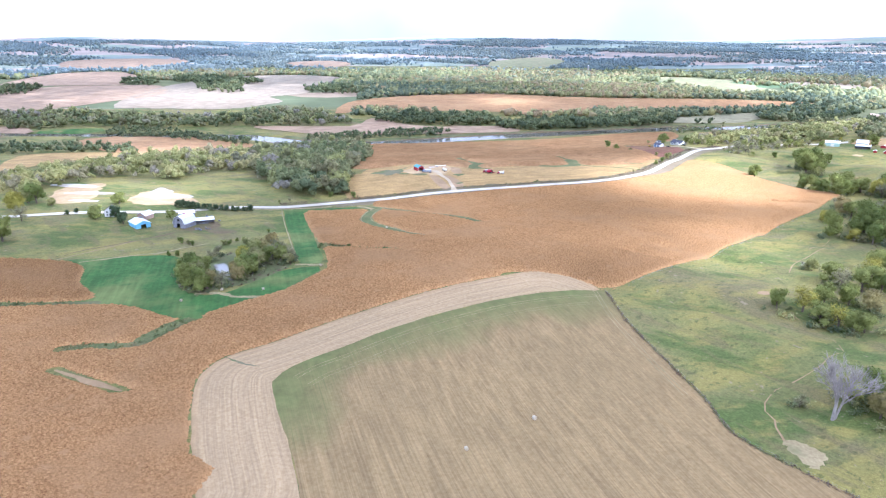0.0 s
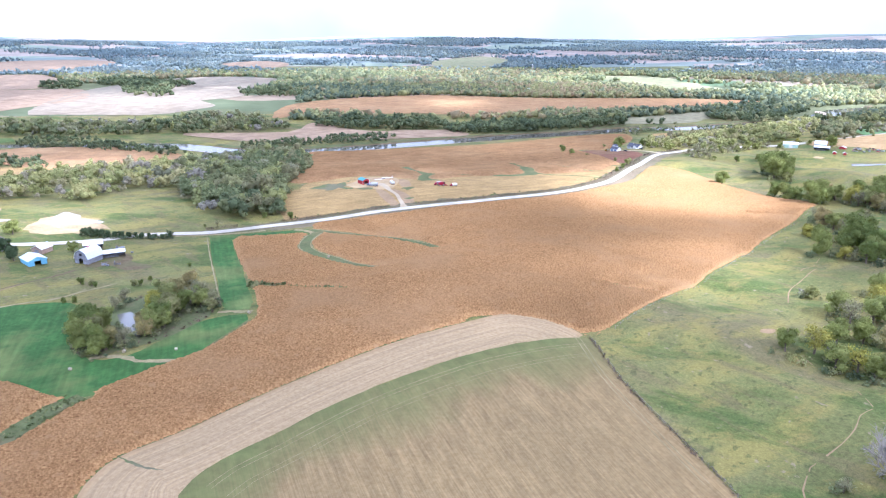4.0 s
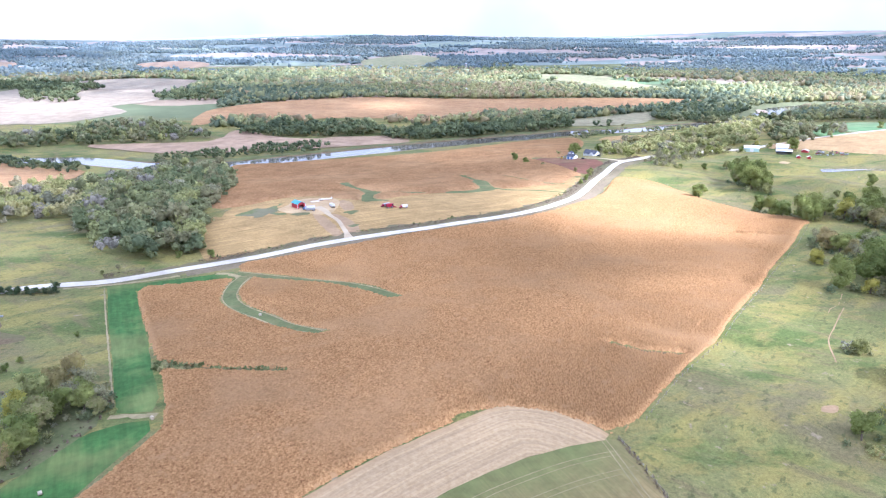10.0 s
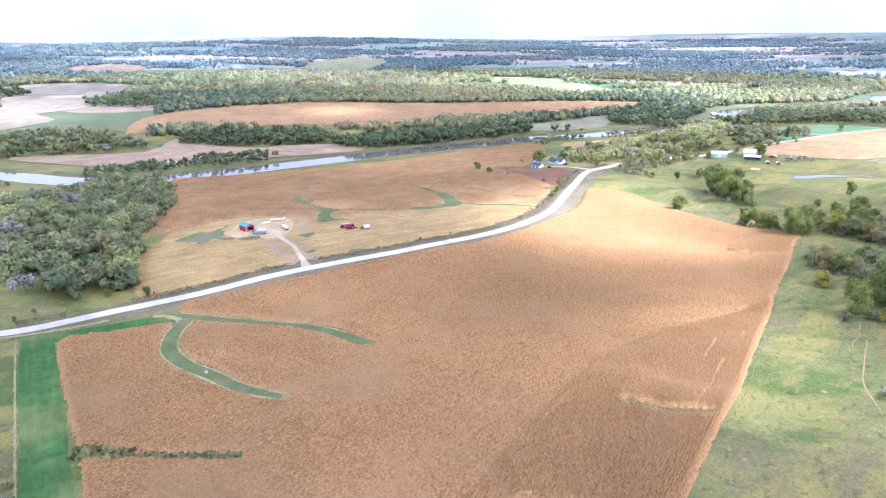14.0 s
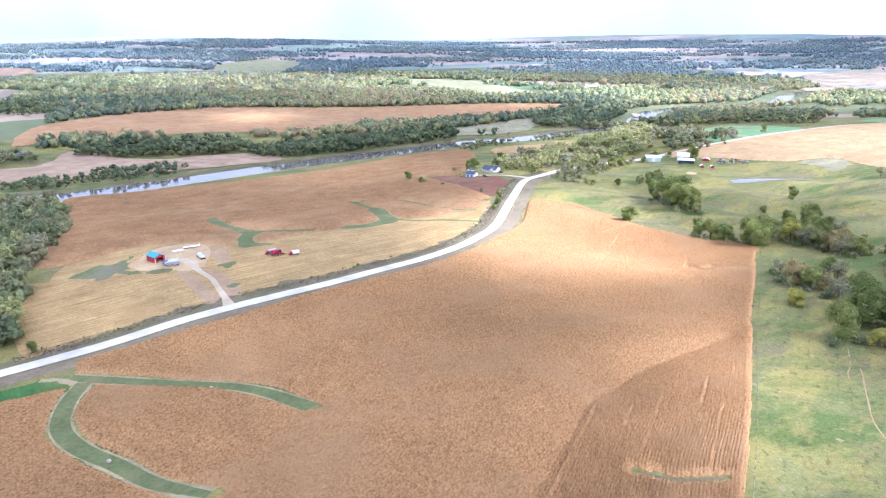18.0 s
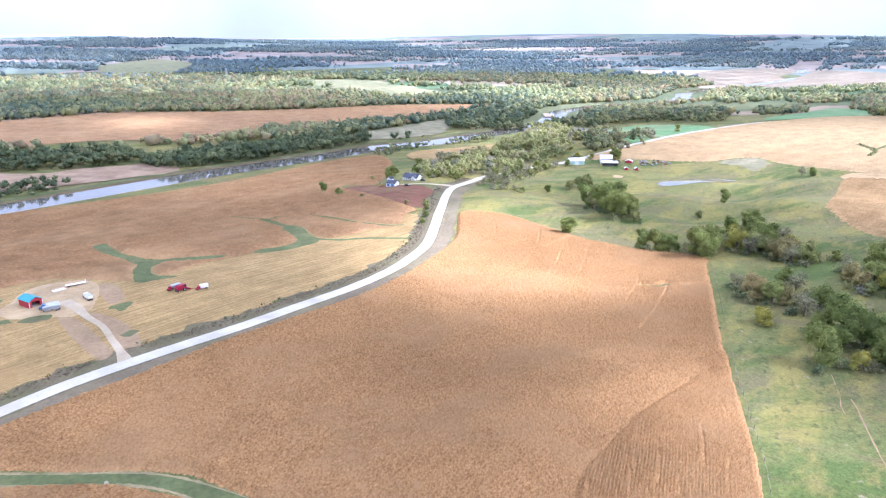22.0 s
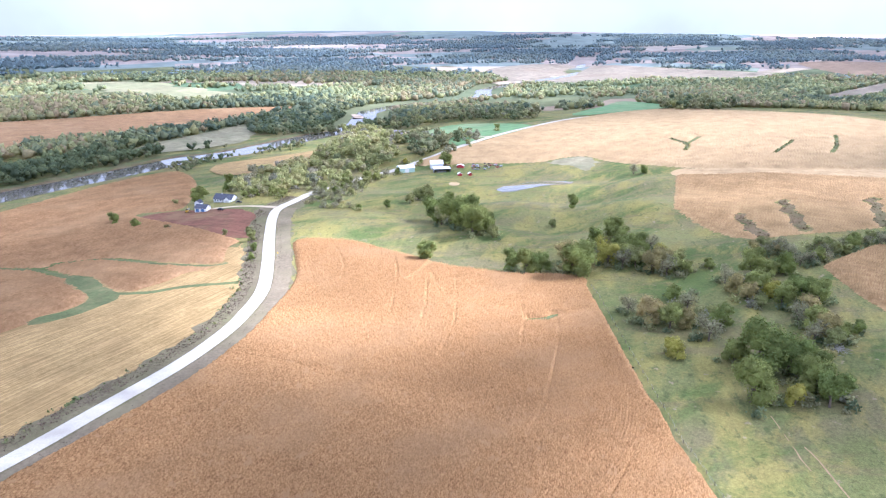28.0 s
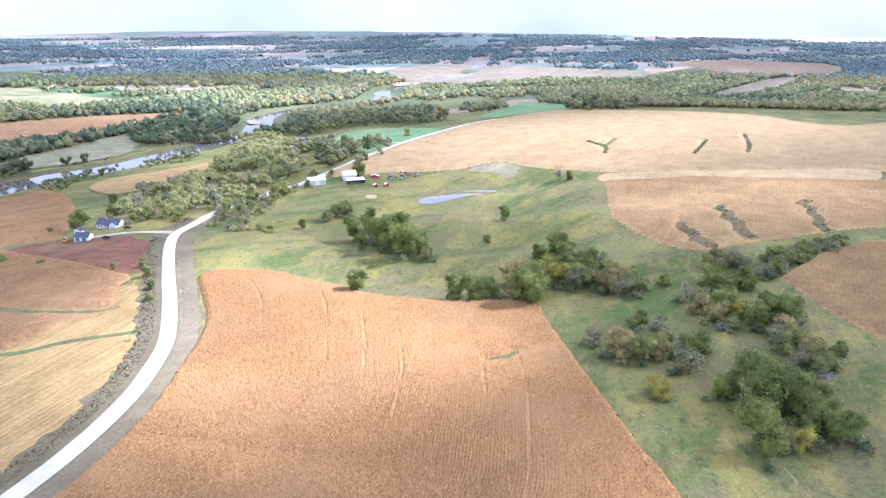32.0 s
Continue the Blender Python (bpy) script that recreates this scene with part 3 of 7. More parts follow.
def region(name, outline, mat, label, category="field", lift=0.05, step=7.0, wobble=0.6, seed=1, band=None):
    """A sheet of other ground, laid over the land inside a rounded outline."""
    rng = np.random.default_rng(seed)
    edge = smooth_line(outline, True, step)
    edge = edge + rng.normal(0, wobble, edge.shape) * min(1, step / 7)
    lo, hi = edge.min(0), edge.max(0)
    gx, gy = np.meshgrid(np.arange(lo[0], hi[0], step), np.arange(lo[1], hi[1], step))
    ok = inside(edge, gx, gy) & (away(np.vstack([edge, edge[:1]]), gx, gy) > step * 0.4)
    pts = [Vector(p) for p in edge] + [Vector(p) for p in np.stack([gx[ok], gy[ok]], -1)]
    from_cdt = delaunay_2d_cdt(pts, [], [list(range(len(edge)))], 1, 1e-4)
    v = np.array([(p.x, p.y) for p in from_cdt[0]])
    verts = np.c_[v, height(v[:, 0], v[:, 1]) + lift]
    tris = np.array([f for f in from_cdt[2] if len(f) == 3], int)
    a, b, c = verts[tris[:, 0]], verts[tris[:, 1]], verts[tris[:, 2]]
    flip = np.cross(b - a, c - a)[:, 2] < 0
    tris[flip] = tris[flip][:, ::-1]
    me = mesh_from(name, verts, tris, mat, True)
    if band is not None:
        me.attributes.new("band", "FLOAT", "POINT").data.foreach_set("value", away(smooth_line(band, False, 4.0), v[:, 0], v[:, 1]).astype(np.float32))
    return tagged(new(name, me), label, category, kind="structure")


def straight(points, parts=3):
    """Extra points on the sides of an outline, so that rounding keeps them straight."""
    p = np.array(points, float)
    q = np.roll(p, -1, 0)
    return [tuple(a + (b - a) * s) for a, b in zip(p, q) for s in (0.0, 0.06, 0.35, 0.65, 0.94)]


def beside(line, shift):
    """A line moved to its left."""
    c = smooth_line(line, False, 12.0)
    t = np.gradient(c, axis=0)
    t /= np.linalg.norm(t, axis=1)[:, None] + 1e-9
    return [tuple(q) for q in c + shift * np.stack([-t[:, 1], t[:, 0]], -1)]


def ribbon(name, line, width, mat, label, category, lift=0.12, crown=0.0, step=4.0, wobble=0.0, seed=2, level=False):
    """A road, a path or a strip of grass along a line."""
    rng = np.random.default_rng(seed)
    c = smooth_line(line, False, step)
    t = np.gradient(c, axis=0)
    t /= np.linalg.norm(t, axis=1)[:, None] + 1e-9
    nrm = np.stack([-t[:, 1], t[:, 0]], -1)
    offs = np.linspace(-0.5, 0.5, 5)
    w = (width if np.isscalar(width) else np.interp(np.linspace(0, 1, len(c)), np.linspace(0, 1, len(width)), width)) * np.ones(len(c))
    rows = []
    for o in offs:
        ww = w * (1 + (rng.normal(0, wobble, len(c)) if abs(o) == 0.5 else 0))
        p = c + nrm * (o * ww)[:, None]
        bed = height(c[:, 0], c[:, 1]) if level else height(p[:, 0], p[:, 1])
        rows.append(np.c_[p, bed + lift + crown * (1 - abs(o) * 2) - (0.25 * lift if abs(o) == 0.5 and not level else 0)])
    verts = np.concatenate(rows)
    n = len(c)
    i = np.arange(5 * n).reshape(5, n)
    faces = np.stack([i[:-1, :-1], i[:-1, 1:], i[1:, 1:], i[1:, :-1]], -1).reshape(-1, 4)[:, ::-1]
    return tagged(new(name, mesh_from(name, verts, faces, mat, True)), label, category, kind="structure")


def crop(name, outline, mat, label, turn, row=0.762, along=0.95, tall=2.1, holes=(), cut=(), dents=(), seed=3, ragged=0.16, guide=None, valley=0.28):
    """Standing corn: ridges of plants along straight rows or beside a guiding line, ragged on top, open at the holes (outlines) and cuts (line, half width)."""
    rng = np.random.default_rng(seed)
    edge = smooth_line(outline, True, 6.0)
    if guide is None:
        a = radians(90 - turn)
        ux, uy, vx, vy = math.cos(a), math.sin(a), -math.sin(a), math.cos(a)
        u0, v0 = edge @ (ux, uy), edge @ (vx, vy)
        us, vs = np.arange(u0.min(), u0.max(), along), np.arange(v0.min(), v0.max(), row / 2)
    else:
        c = smooth_line(guide, False, 5.0)
        run = np.r_[0, np.cumsum(np.hypot(*np.diff(c, axis=0).T))]
        bend = np.unwrap(np.arctan2(*np.gradient(c, axis=0).T[::-1]))
        us, vs = np.arange(0, run[-1], along), np.arange(-turn[0], turn[1], row / 2)
    gu, gv = np.meshgrid(us, vs)
    ridge = (np.arange(len(vs)) % 2)[:, None]
    gu = gu + rng.uniform(-0.3, 0.3, gu.shape) * along
    gv = gv + rng.normal(0, 0.07, gu.shape) * row + 0.5 * np.sin(gu / 37.0) + 0.35 * np.sin(gu / 13.0 + 1)
    if guide is None:
        gx, gy = gu * ux + gv * vx, gu * uy + gv * vy
    else:
        b = np.interp(gu, run, bend)
        gx, gy = np.interp(gu, run, c[:, 0]) - gv * np.sin(b), np.interp(gu, run, c[:, 1]) + gv * np.cos(b)
    keep = inside(edge, gx, gy)
    for h in holes:
        keep &= ~inside(smooth_line(h, True, 6.0), gx, gy)
    for line, half in cut:
        keep &= away(smooth_line(line, False, 6.0), gx, gy) > half * (1 + 0.12 * np.sin(gx / 9) + 0.1 * np.sin(gy / 5))
    quad = keep[:-1, :-1] & keep[:-1, 1:] & keep[1:, 1:] & keep[1:, :-1]
    full = np.zeros(keep.shape, int)
    for sl in ((slice(None, -1), slice(None, -1)), (slice(None, -1), slice(1, None)), (slice(1, None), slice(1, None)), (slice(1, None), slice(None, -1))):
        full[sl] += quad
    top = tall * (valley + (1 - valley) * ridge) + rng.normal(0, ragged, gx.shape)
    for ln, half in dents:
        top = np.where(away(smooth_line(ln, False, 6.0), gx, gy) < half, 0.66 * top, top)
    inner = full == 4
    for step_ in range(3):
        core = inner.copy()
        core[1:] &= inner[:-1]
        core[:-1] &= inner[1:]
        if step_ < 1:
            core[:, 1:] &= inner[:, :-1]
            core[:, :-1] &= inner[:, 1:]
        top = np.where(core, top, top * 0.74)
        inner = core
    gz = height(gx, gy) + np.where(full == 4, top, tall * rng.uniform(0.0, 0.10, gx.shape))
    used = full > 0
    index = np.full(keep.shape, -1)
    index[used] = np.arange(used.sum())
    i = np.stack([index[:-1, :-1], index[:-1, 1:], index[1:, 1:], index[1:, :-1]], -1)[quad]
    verts = np.stack([gx[used], gy[used], gz[used]], -1)
    return tagged(new(name, mesh_from(name, verts, i, mat)), label, "cornfield", kind="stuff")


# ---------------------------------------------------------------- plan of the place, metres
CORN_SOUTH = [
    (71, 299), (59, 310), (44, 315), (25, 307), (4, 296), (-16, 283), (-34, 270), (-50, 257), (-65, 244), (-79, 234), (-84, 222), (-83, 210),
    (-78, 193), (-72, 175), (-64, 155),
]
CORN_WEST = [
    (-150, 288), (-130, 283), (-111, 271), (-100, 274), (-88, 285), (-73, 297), (-64, 313), (-58, 326), (-59, 338), (-68, 374), (-85, 429), (-96, 473),
    (-83, 476), (-51, 483),
]
CORN_ROADSIDE = [
    (-52, 502), (-38, 507), (-14, 516), (12, 524), (40, 535), (71, 544.5), (105.5, 555.5), (139.5, 573), (167, 593), (201, 622), (217, 645),
    (238, 675),
]
CORN_TOP = [
    (256, 663), (267, 647), (269, 622), (266, 595), (267, 577), (279, 561), (286, 549), (297, 530), (297, 512),
]
CORN_EAST = [
    (288, 507), (262, 480), (214, 434), (175, 395), (143, 363), (108, 330), (84, 307),
]
STRIP_UPPER = [
    (-52, 490), (-36, 481), (-15, 468), (2, 457), (13, 445), (24, 427),
]
STRIP_LOWER = [
    (-47, 484), (-51, 469), (-51, 451), (-44, 434), (-33, 418), (-23, 402), (-10, 389),
]
WEED_LINE = [
    (-68, 374), (-54, 367), (-43, 363), (-23, 354),
]
NOTCH_LINE = [
    (96, 356), (105, 349), (120, 347),
]
TOP_BITE = [
    (236, 578), (250, 581), (262, 586), (270, 592),
]
NORTH_NOTCH = [
    (242, 506), (247, 501), (253, 500), (258, 494), (263, 493), (269, 487),
]
SW_DITCH = [
    (-143, 243), (-131, 245), (-122, 244), (-117, 246), (-114, 254), (-110, 263), (-104, 270),
]
STUB_INNER = [
    (68, 295), (48, 290), (28, 283), (4, 270), (-19, 255), (-39, 238), (-50, 229), (-56, 221), (-58, 215), (-53, 199), (-46, 181), (-37, 155),
]
FENCE_LINE = [
    (73, 297), (74, 270), (80, 243), (87, 214), (90, 192), (101, 177), (113, 163),
]
GREEN_WEST = [
    (-300, 330), (-240, 345), (-187, 358), (-164, 364), (-146, 364), (-135, 350), (-124, 318), (-114, 300), (-100, 299), (-91, 311), (-78, 330),
    (-62, 332), (-60, 326), (-66, 313), (-73, 298), (-85, 285), (-100, 271), (-109, 268), (-125, 275), (-157, 288), (-220, 288),
]
GREEN_STRIP = [
    (-112, 480), (-102, 442), (-88, 393), (-80, 364), (-73, 340), (-62, 338), (-62, 348), (-70, 375), (-77, 403), (-88, 440), (-97, 472), (-83, 476),
    (-54, 483), (-53, 493), (-85, 486),
]
GOLD_WEST = [
    (-84, 600), (-70, 603), (-32, 595), (-6, 580), (6, 542), (-13, 533), (-38, 529), (-63, 534), (-73, 550),
]
GOLD_EAST = [
    (14, 543), (45, 555), (79, 570), (106, 581), (149, 620), (217, 698), (179, 664), (142, 655), (93, 657), (59, 637), (22, 624),
]
CORN_NORTH = [
    (-101, 715), (-101, 882), (-41, 901), (22, 914), (109, 932), (177, 959), (256, 996), (326, 1006), (310, 933), (244, 824), (214, 837), (219, 701),
    (182, 671), (145, 667), (98, 658), (60, 645), (26, 627), (-10, 655), (-34, 654), (-59, 634), (-83, 635),
]
PLOUGH_PLOT = [
    (205, 829), (235, 818), (260, 764), (230, 705), (206, 749), (199, 790),
]
SHED_DRIVE = [
    (9, 535), (8, 549), (4, 572), (-4, 595), (-11, 629),
]
HOUSE_DRIVE = [
    (279, 752), (265, 780), (255, 791), (242, 803),
]
GOLD_HILL = [
    (463, 809), (601, 829), (770, 840), (943, 816), (952, 710), (970, 576), (919, 472), (1188, 399), (1000, 360), (673, 378), (636, 431), (570, 518),
    (551, 601), (571, 692), (538, 720), (509, 755),
]
BROWN_SLOPE = [
    (520, 579), (548, 511), (595, 425), (640, 376), (500, 368), (466, 406), (447, 425), (392, 468), (392, 479), (427, 534),
]
BROWN_CORNER = [
    (373, 430), (414, 419), (444, 403), (466, 370), (310, 355), (328, 385), (344, 404),
]
SLOPE_GULLY_A = [
    (470, 481), (463, 481), (458, 474), (449, 472), (444, 465), (436, 463), (425, 454),
]
SLOPE_GULLY_B = [
    (513, 441), (504, 443), (496, 435), (483, 434), (474, 428), (465, 428), (454, 421),
]
SLOPE_GULLY_C = [
    (434, 494), (428, 492), (422, 483), (414, 480), (409, 473), (401, 467),
]
ROAD = [
    (-284, 438), (-239, 455), (-186, 465), (-148, 483), (-114, 488), (-80, 502), (-43, 515), (-13, 528), (9, 535), (31, 541), (56, 548), (83, 558),
    (113, 570), (140, 585), (159, 599), (181, 620), (206, 654), (232, 693), (259, 731), (279, 752), (309, 767),
]
ROAD_BEYOND = [
    (309, 767), (364, 786), (400, 798), (451, 807), (524, 824), (610, 837), (681, 844), (784, 849), (864, 829), (975, 832),
]
STOCK_POND = [
    (439, 689), (474, 686), (496, 654), (483, 649), (458, 658), (437, 669),
]
GULLY_TREES = [
    ('s', 332, 459, 10.6), ('a', 321, 450, 11.4), ('g', 345, 452, 15.0), ('l', 326, 442, 12.6), ('l', 351, 445, 9.1), ('g', 355, 441, 12.1),
    ('a', 315, 442, 9.4), ('o', 312, 435, 7.6), ('g', 317, 428, 12.3), ('y', 323, 435, 10.1), ('g', 327, 423, 14.1), ('g', 325, 416, 13.9),
    ('a', 314, 416, 10.8), ('s', 304, 417, 10.6), ('l', 302, 410, 11.7), ('a', 298, 404, 11.5), ('s', 292, 407, 10.1), ('g', 299, 399, 7.7),
    ('g', 309, 396, 6.6), ('o', 292, 400, 10.0), ('s', 274, 477, 9.3),
]
MIDROW_TREES = [
    ('g', 288, 553, 12.4), ('g', 291, 546, 13.9), ('g', 297, 541, 13.2), ('g', 298, 520, 20.6), ('a', 319, 540, 15.4), ('l', 322, 532, 14.5),
    ('g', 344, 537, 12.1), ('g', 358, 535, 14.3), ('l', 341, 521, 10.9), ('y', 325, 518, 14.3), ('s', 324, 509, 11.8), ('o', 330, 505, 13.4),
    ('g', 340, 511, 15.5), ('a', 328, 495, 13.2), ('s', 329, 487, 12.4), ('l', 335, 486, 11.1), ('l', 338, 481, 6.7), ('g', 348, 474, 6.7),
    ('a', 306, 530, 13), ('g', 309, 523, 14), ('z', 335, 528, 11), ('y', 348, 517, 9), ('l', 352, 527, 12), ('y', 346, 500, 11), ('a', 338, 494, 12),
    ('l', 332, 513, 12), ('s', 352, 509, 10), ('o', 346, 489, 10),
]
UPPER_TREES = [
    ('g', 337, 655, 20.5), ('g', 324, 630, 19.4), ('g', 315, 604, 19.6), ('g', 325, 600, 11.6), ('g', 323, 619, 21.1), ('o', 367, 695, 12.6),
    ('g', 372, 678, 11.0), ('g', 266, 593, 13.1), ('g', 416, 601, 10.6), ('o', 378, 591, 7.1), ('s', 526, 617, 10.4), ('g', 528, 609, 8.0),
    ('g', 329, 696, 7.6), ('o', 362, 699, 10.1), ('o', 350, 695, 8.8),
    ('o', 330, 644, 14), ('g', 331, 614, 15), ('s', 343, 646, 12), ('g', 318, 617, 14), ('l', 336, 634, 11), ('g', 329, 624, 13), ('o', 319, 592, 9),
]
EAST_BUSHES = [
    ('a', 374, 462, 8.5), ('s', 373, 457, 8.2), ('o', 378, 460, 8.6), ('s', 379, 453, 8.4), ('o', 380, 458, 8.2), ('s', 380, 454, 8.2), ('a', 378, 452, 6.8),
    ('s', 382, 452, 8.7), ('o', 378, 449, 8.3), ('s', 369, 438, 7.9), ('s', 373, 445, 9.2), ('s', 376, 446, 9.4), ('s', 372, 435, 7.9), ('s', 372, 433, 5.9),
    ('g', 375, 435, 6.0), ('g', 377, 433, 8.4), ('o', 380, 432, 6.1), ('s', 381, 429, 6.3), ('s', 387, 432, 7.7), ('g', 391, 432, 7.0), ('o', 391, 429, 8.2),
    ('o', 396, 425, 7.2), ('g', 402, 424, 9.4), ('s', 397, 430, 7.3), ('o', 411, 428, 7.2), ('s', 416, 421, 6.3), ('g', 414, 427, 7.5), ('s', 418, 414, 7.7),
    ('s', 423, 417, 6.5), ('o', 423, 422, 6.5), ('o', 433, 415, 6.6), ('o', 434, 415, 6.1), ('o', 434, 412, 8.0), ('o', 392, 438, 8.1), ('a', 393, 437, 6.8),
    ('o', 394, 435, 9.2),
]
POND_TREES = [
    ('g', -119, 310, 14.4), ('g', -113, 308, 12.5), ('a', -110, 312, 10.0), ('g', -123, 324, 13.8), ('g', -118, 327, 11.2), ('g', -127, 326, 10.0),
    ('o', -118, 318, 11.2), ('l', -97, 321, 11.2), ('g', -95, 327, 11.2), ('a', -103, 329, 7.5), ('y', -103, 345, 11.2), ('o', -94, 337, 12.5),
    ('g', -92, 345, 11.2), ('s', -89, 350, 11.2), ('l', -84, 346, 10.0), ('s', -80, 348, 8.8), ('a', -98, 362, 10.0), ('o', -100, 352, 12.5),
    ('l', -99, 341, 10.0), ('a', -94, 370, 11.2), ('s', -88, 360, 10.0), ('g', -86, 353, 8.8), ('s', -122, 352, 7.5), ('s', -122, 364, 7.5),
    ('o', -79, 342, 7.5),
    ('s', -104, 311, 9), ('a', -98, 317, 9), ('g', -111, 302, 9), ('l', -93, 324, 9),
]
YARD_TREES = [
    ('l', -224, 440, 11.4), ('e', -214, 446, 9.0), ('e', -202, 430, 9.4), ('y', -283, 453, 14.9), ('s', -266, 430, 12.5), ('g', -283, 478, 14.6),
    ('l', -227, 481, 10.5), ('g', -252, 386, 16.7), ('o', -289, 478, 13.7), ('l', -178, 446, 7.1), ('o', -269, 471, 7.1), ('e', -247, 449, 4.2),
    ('e', -243, 453, 4.2),
]
SPRUCE_ROW = [
    ('e', -182, 479, 6.1), ('e', -178, 478, 5.7), ('e', -174, 477, 5.7), ('e', -170, 476, 5.3), ('e', -166, 476, 4.9), ('e', -162, 475, 4.9),
    ('e', -158, 475, 4.5), ('e', -154, 475, 4.1), ('e', -150, 475, 4.1), ('e', -146, 475, 3.8), ('e', -142, 474.5, 3.8), ('e', -138, 474, 3.6),
    ('e', -134, 475, 3.4), ('e', -186, 480, 5.7), ('e', -136, 484, 2.9),
]
HOUSE_TREES = [
    ('g', 258, 826, 15.8), ('g', 193, 825, 9.3), ('g', 197, 799, 7.6), ('g', 318, 889, 10.2), ('o', 245, 840, 5.5), ('o', 223, 698, 6.9),
    ('o', 231, 714, 5.8), ('g', 212, 678, 5.3), ('g', 203, 665, 4.5), ('o', 220, 723, 4.5),
]
HOLLOW_TREES = [
    ('g', 148, 291, 9.5), ('z', 159, 290, 14.5), ('l', 187, 320, 12.8), ('s', 187, 311, 12.6), ('g', 171, 295, 11.8), ('l', 197, 311, 15.7),
    ('g', 182, 295, 11.2), ('l', 163, 282, 12.1), ('z', 169, 278, 12.1), ('g', 172, 273, 10.5), ('l', 176, 271, 10.6), ('a', 189, 290, 11.3),
    ('l', 224, 343, 14.2), ('z', 211, 328, 13.5), ('o', 188, 340, 7.8), ('g', 205, 309, 14.3), ('l', 138, 214, 9.5), ('g', 146, 212, 9.0),
    ('a', 143, 204, 11.0), ('g', 151, 222, 10.0), ('s', 120, 211, 5.0), ('g', 157, 208, 12.0), ('o', 150, 198, 9.0),
]
GROVE = [
    (-167, 615), (-185, 727), (-172, 818), (-111, 869), (-79, 747), (-83, 616), (-73, 539), (-82, 518), (-106, 521), (-136, 550),
]
GROVE_PALE = [
    (-337, 524), (-348, 591), (-323, 627), (-312, 695), (-278, 760), (-226, 770), (-196, 799), (-163, 638), (-203, 618), (-225, 571), (-267, 580),
    (-297, 538), (-302, 495), (-316, 490),
]
RIVER_WOODS = [
    (-661, 1056), (-714, 1146), (-644, 1187), (-539, 1163), (-448, 1165), (-349, 1144), (-320, 1210), (-253, 1211), (-157, 1131), (-147, 1088),
    (-244, 1079), (-331, 1080), (-408, 1058), (-543, 1074), (-604, 1046),
]
RIVER_SCRUB = [
    (-495, 1024), (-440, 1052), (-369, 1015), (-288, 936), (-247, 921), (-245, 887), (-340, 935), (-468, 1001),
]
RIVER_SCRUB_E = [
    (-192, 962), (-115, 999), (-20, 1036), (5, 988), (-102, 950), (-182, 947),
]
HEDGE_W = [
    (-523, 829), (-497, 853), (-413, 849), (-359, 819), (-343, 768), (-434, 787), (-482, 762),
]
BANK_W = [
    (-106, 1154), (-51, 1185), (70, 1154), (84, 1099), (-4, 1094), (-92, 1111),
]
BANK_E = [
    (88, 1099), (158, 1126), (272, 1159), (382, 1217), (351, 1086), (265, 1049), (161, 1031), (97, 1049),
]
BANK_FAR = [
    (413, 1165), (528, 1238), (632, 1319), (709, 1340), (744, 1270), (628, 1163), (548, 1140), (515, 1177), (410, 1109),
]
BELT = [
    (287, 801), (293, 842), (353, 905), (386, 900), (448, 937), (547, 1033), (673, 1137), (617, 1032), (540, 920), (480, 850), (440, 822), (400, 804),
    (365, 792), (316, 781), (300, 785),
]
BELT_N = [
    (570, 1135), (669, 1104), (679, 1049), (759, 1040), (767, 908), (861, 977), (864, 1137), (715, 1145), (625, 1147),
]
COW_PATH_A = [
    (222, 389), (203, 371), (186, 354), (174, 335),
]
COW_PATH_B = [
    (156, 251), (148, 246), (141, 238), (132, 231), (124, 227), (117, 222), (112, 216), (108, 211), (106, 206), (107, 201), (105.5, 197), (105, 190), (107, 184),
]
WHEEL_TRACK = [
    (229, 400), (220, 391), (211, 385), (207, 381),
]
ROW_GUIDE = [  # the rows bend round the hill beside this line
    (-350, 325), (-180, 366), (-60, 395), (8, 410), (55, 422), (95, 432), (131, 442), (173, 452), (195, 462), (227, 481), (252, 499), (290, 535), (335, 582), (390, 650),
]
ZONE_LINE = [(25, 310), (60, 347), (108, 393), (146, 411), (184, 422), (212, 434)]   # rows of the lower strip meet the curved ones here
TRAMS = [  # line and half width of the wheel gaps between rows
    ([(252, 499), (227, 481), (195, 462), (173, 452), (151, 446)], 0.42), ([(246, 646), (232, 622), (214, 601)], 0.38), ([(258, 611), (235, 583), (203, 553)], 0.38),
    ([(243, 570), (222, 550), (201, 533)], 0.38), ([(255, 562), (219, 529), (187, 508)], 0.42), ([(265, 530), (240, 508), (214, 489)], 0.38),
    ([(55, 422), (8, 410), (-30, 402)], 0.33), ([(84, 407), (50, 400)], 0.3),
]
STRIP_TRAMS = [
    ([(107, 390), (97, 379), (87, 370)], 0.6), ([(147, 378), (130, 362), (110, 343)], 0.36), ([(91, 334), (73, 317)], 0.33), ([(205, 442), (191, 431), (180, 424)], 0.33),
    ([(170, 408), (154, 393), (140, 380)], 0.33), ([(120, 388), (108, 376)], 0.33), ([(135, 392), (112, 370), (100, 358)], 0.3), ([(84, 367), (62, 345)], 0.33), ([(186, 412), (168, 396)], 0.3),
]
SW_GAP = [
    (-138, 226), (-123, 218), (-107, 210),
]
STUB_WEEDS = [
    (-80, 234), (-71, 228), (-65, 226),
]
QUARRY = [
    (-229, 499), (-222, 528), (-193, 518), (-180, 492), (-213, 483),
]
QUARRY_B = [
    (-278, 484), (-291, 527), (-273, 553), (-255, 509), (-259, 481),
]
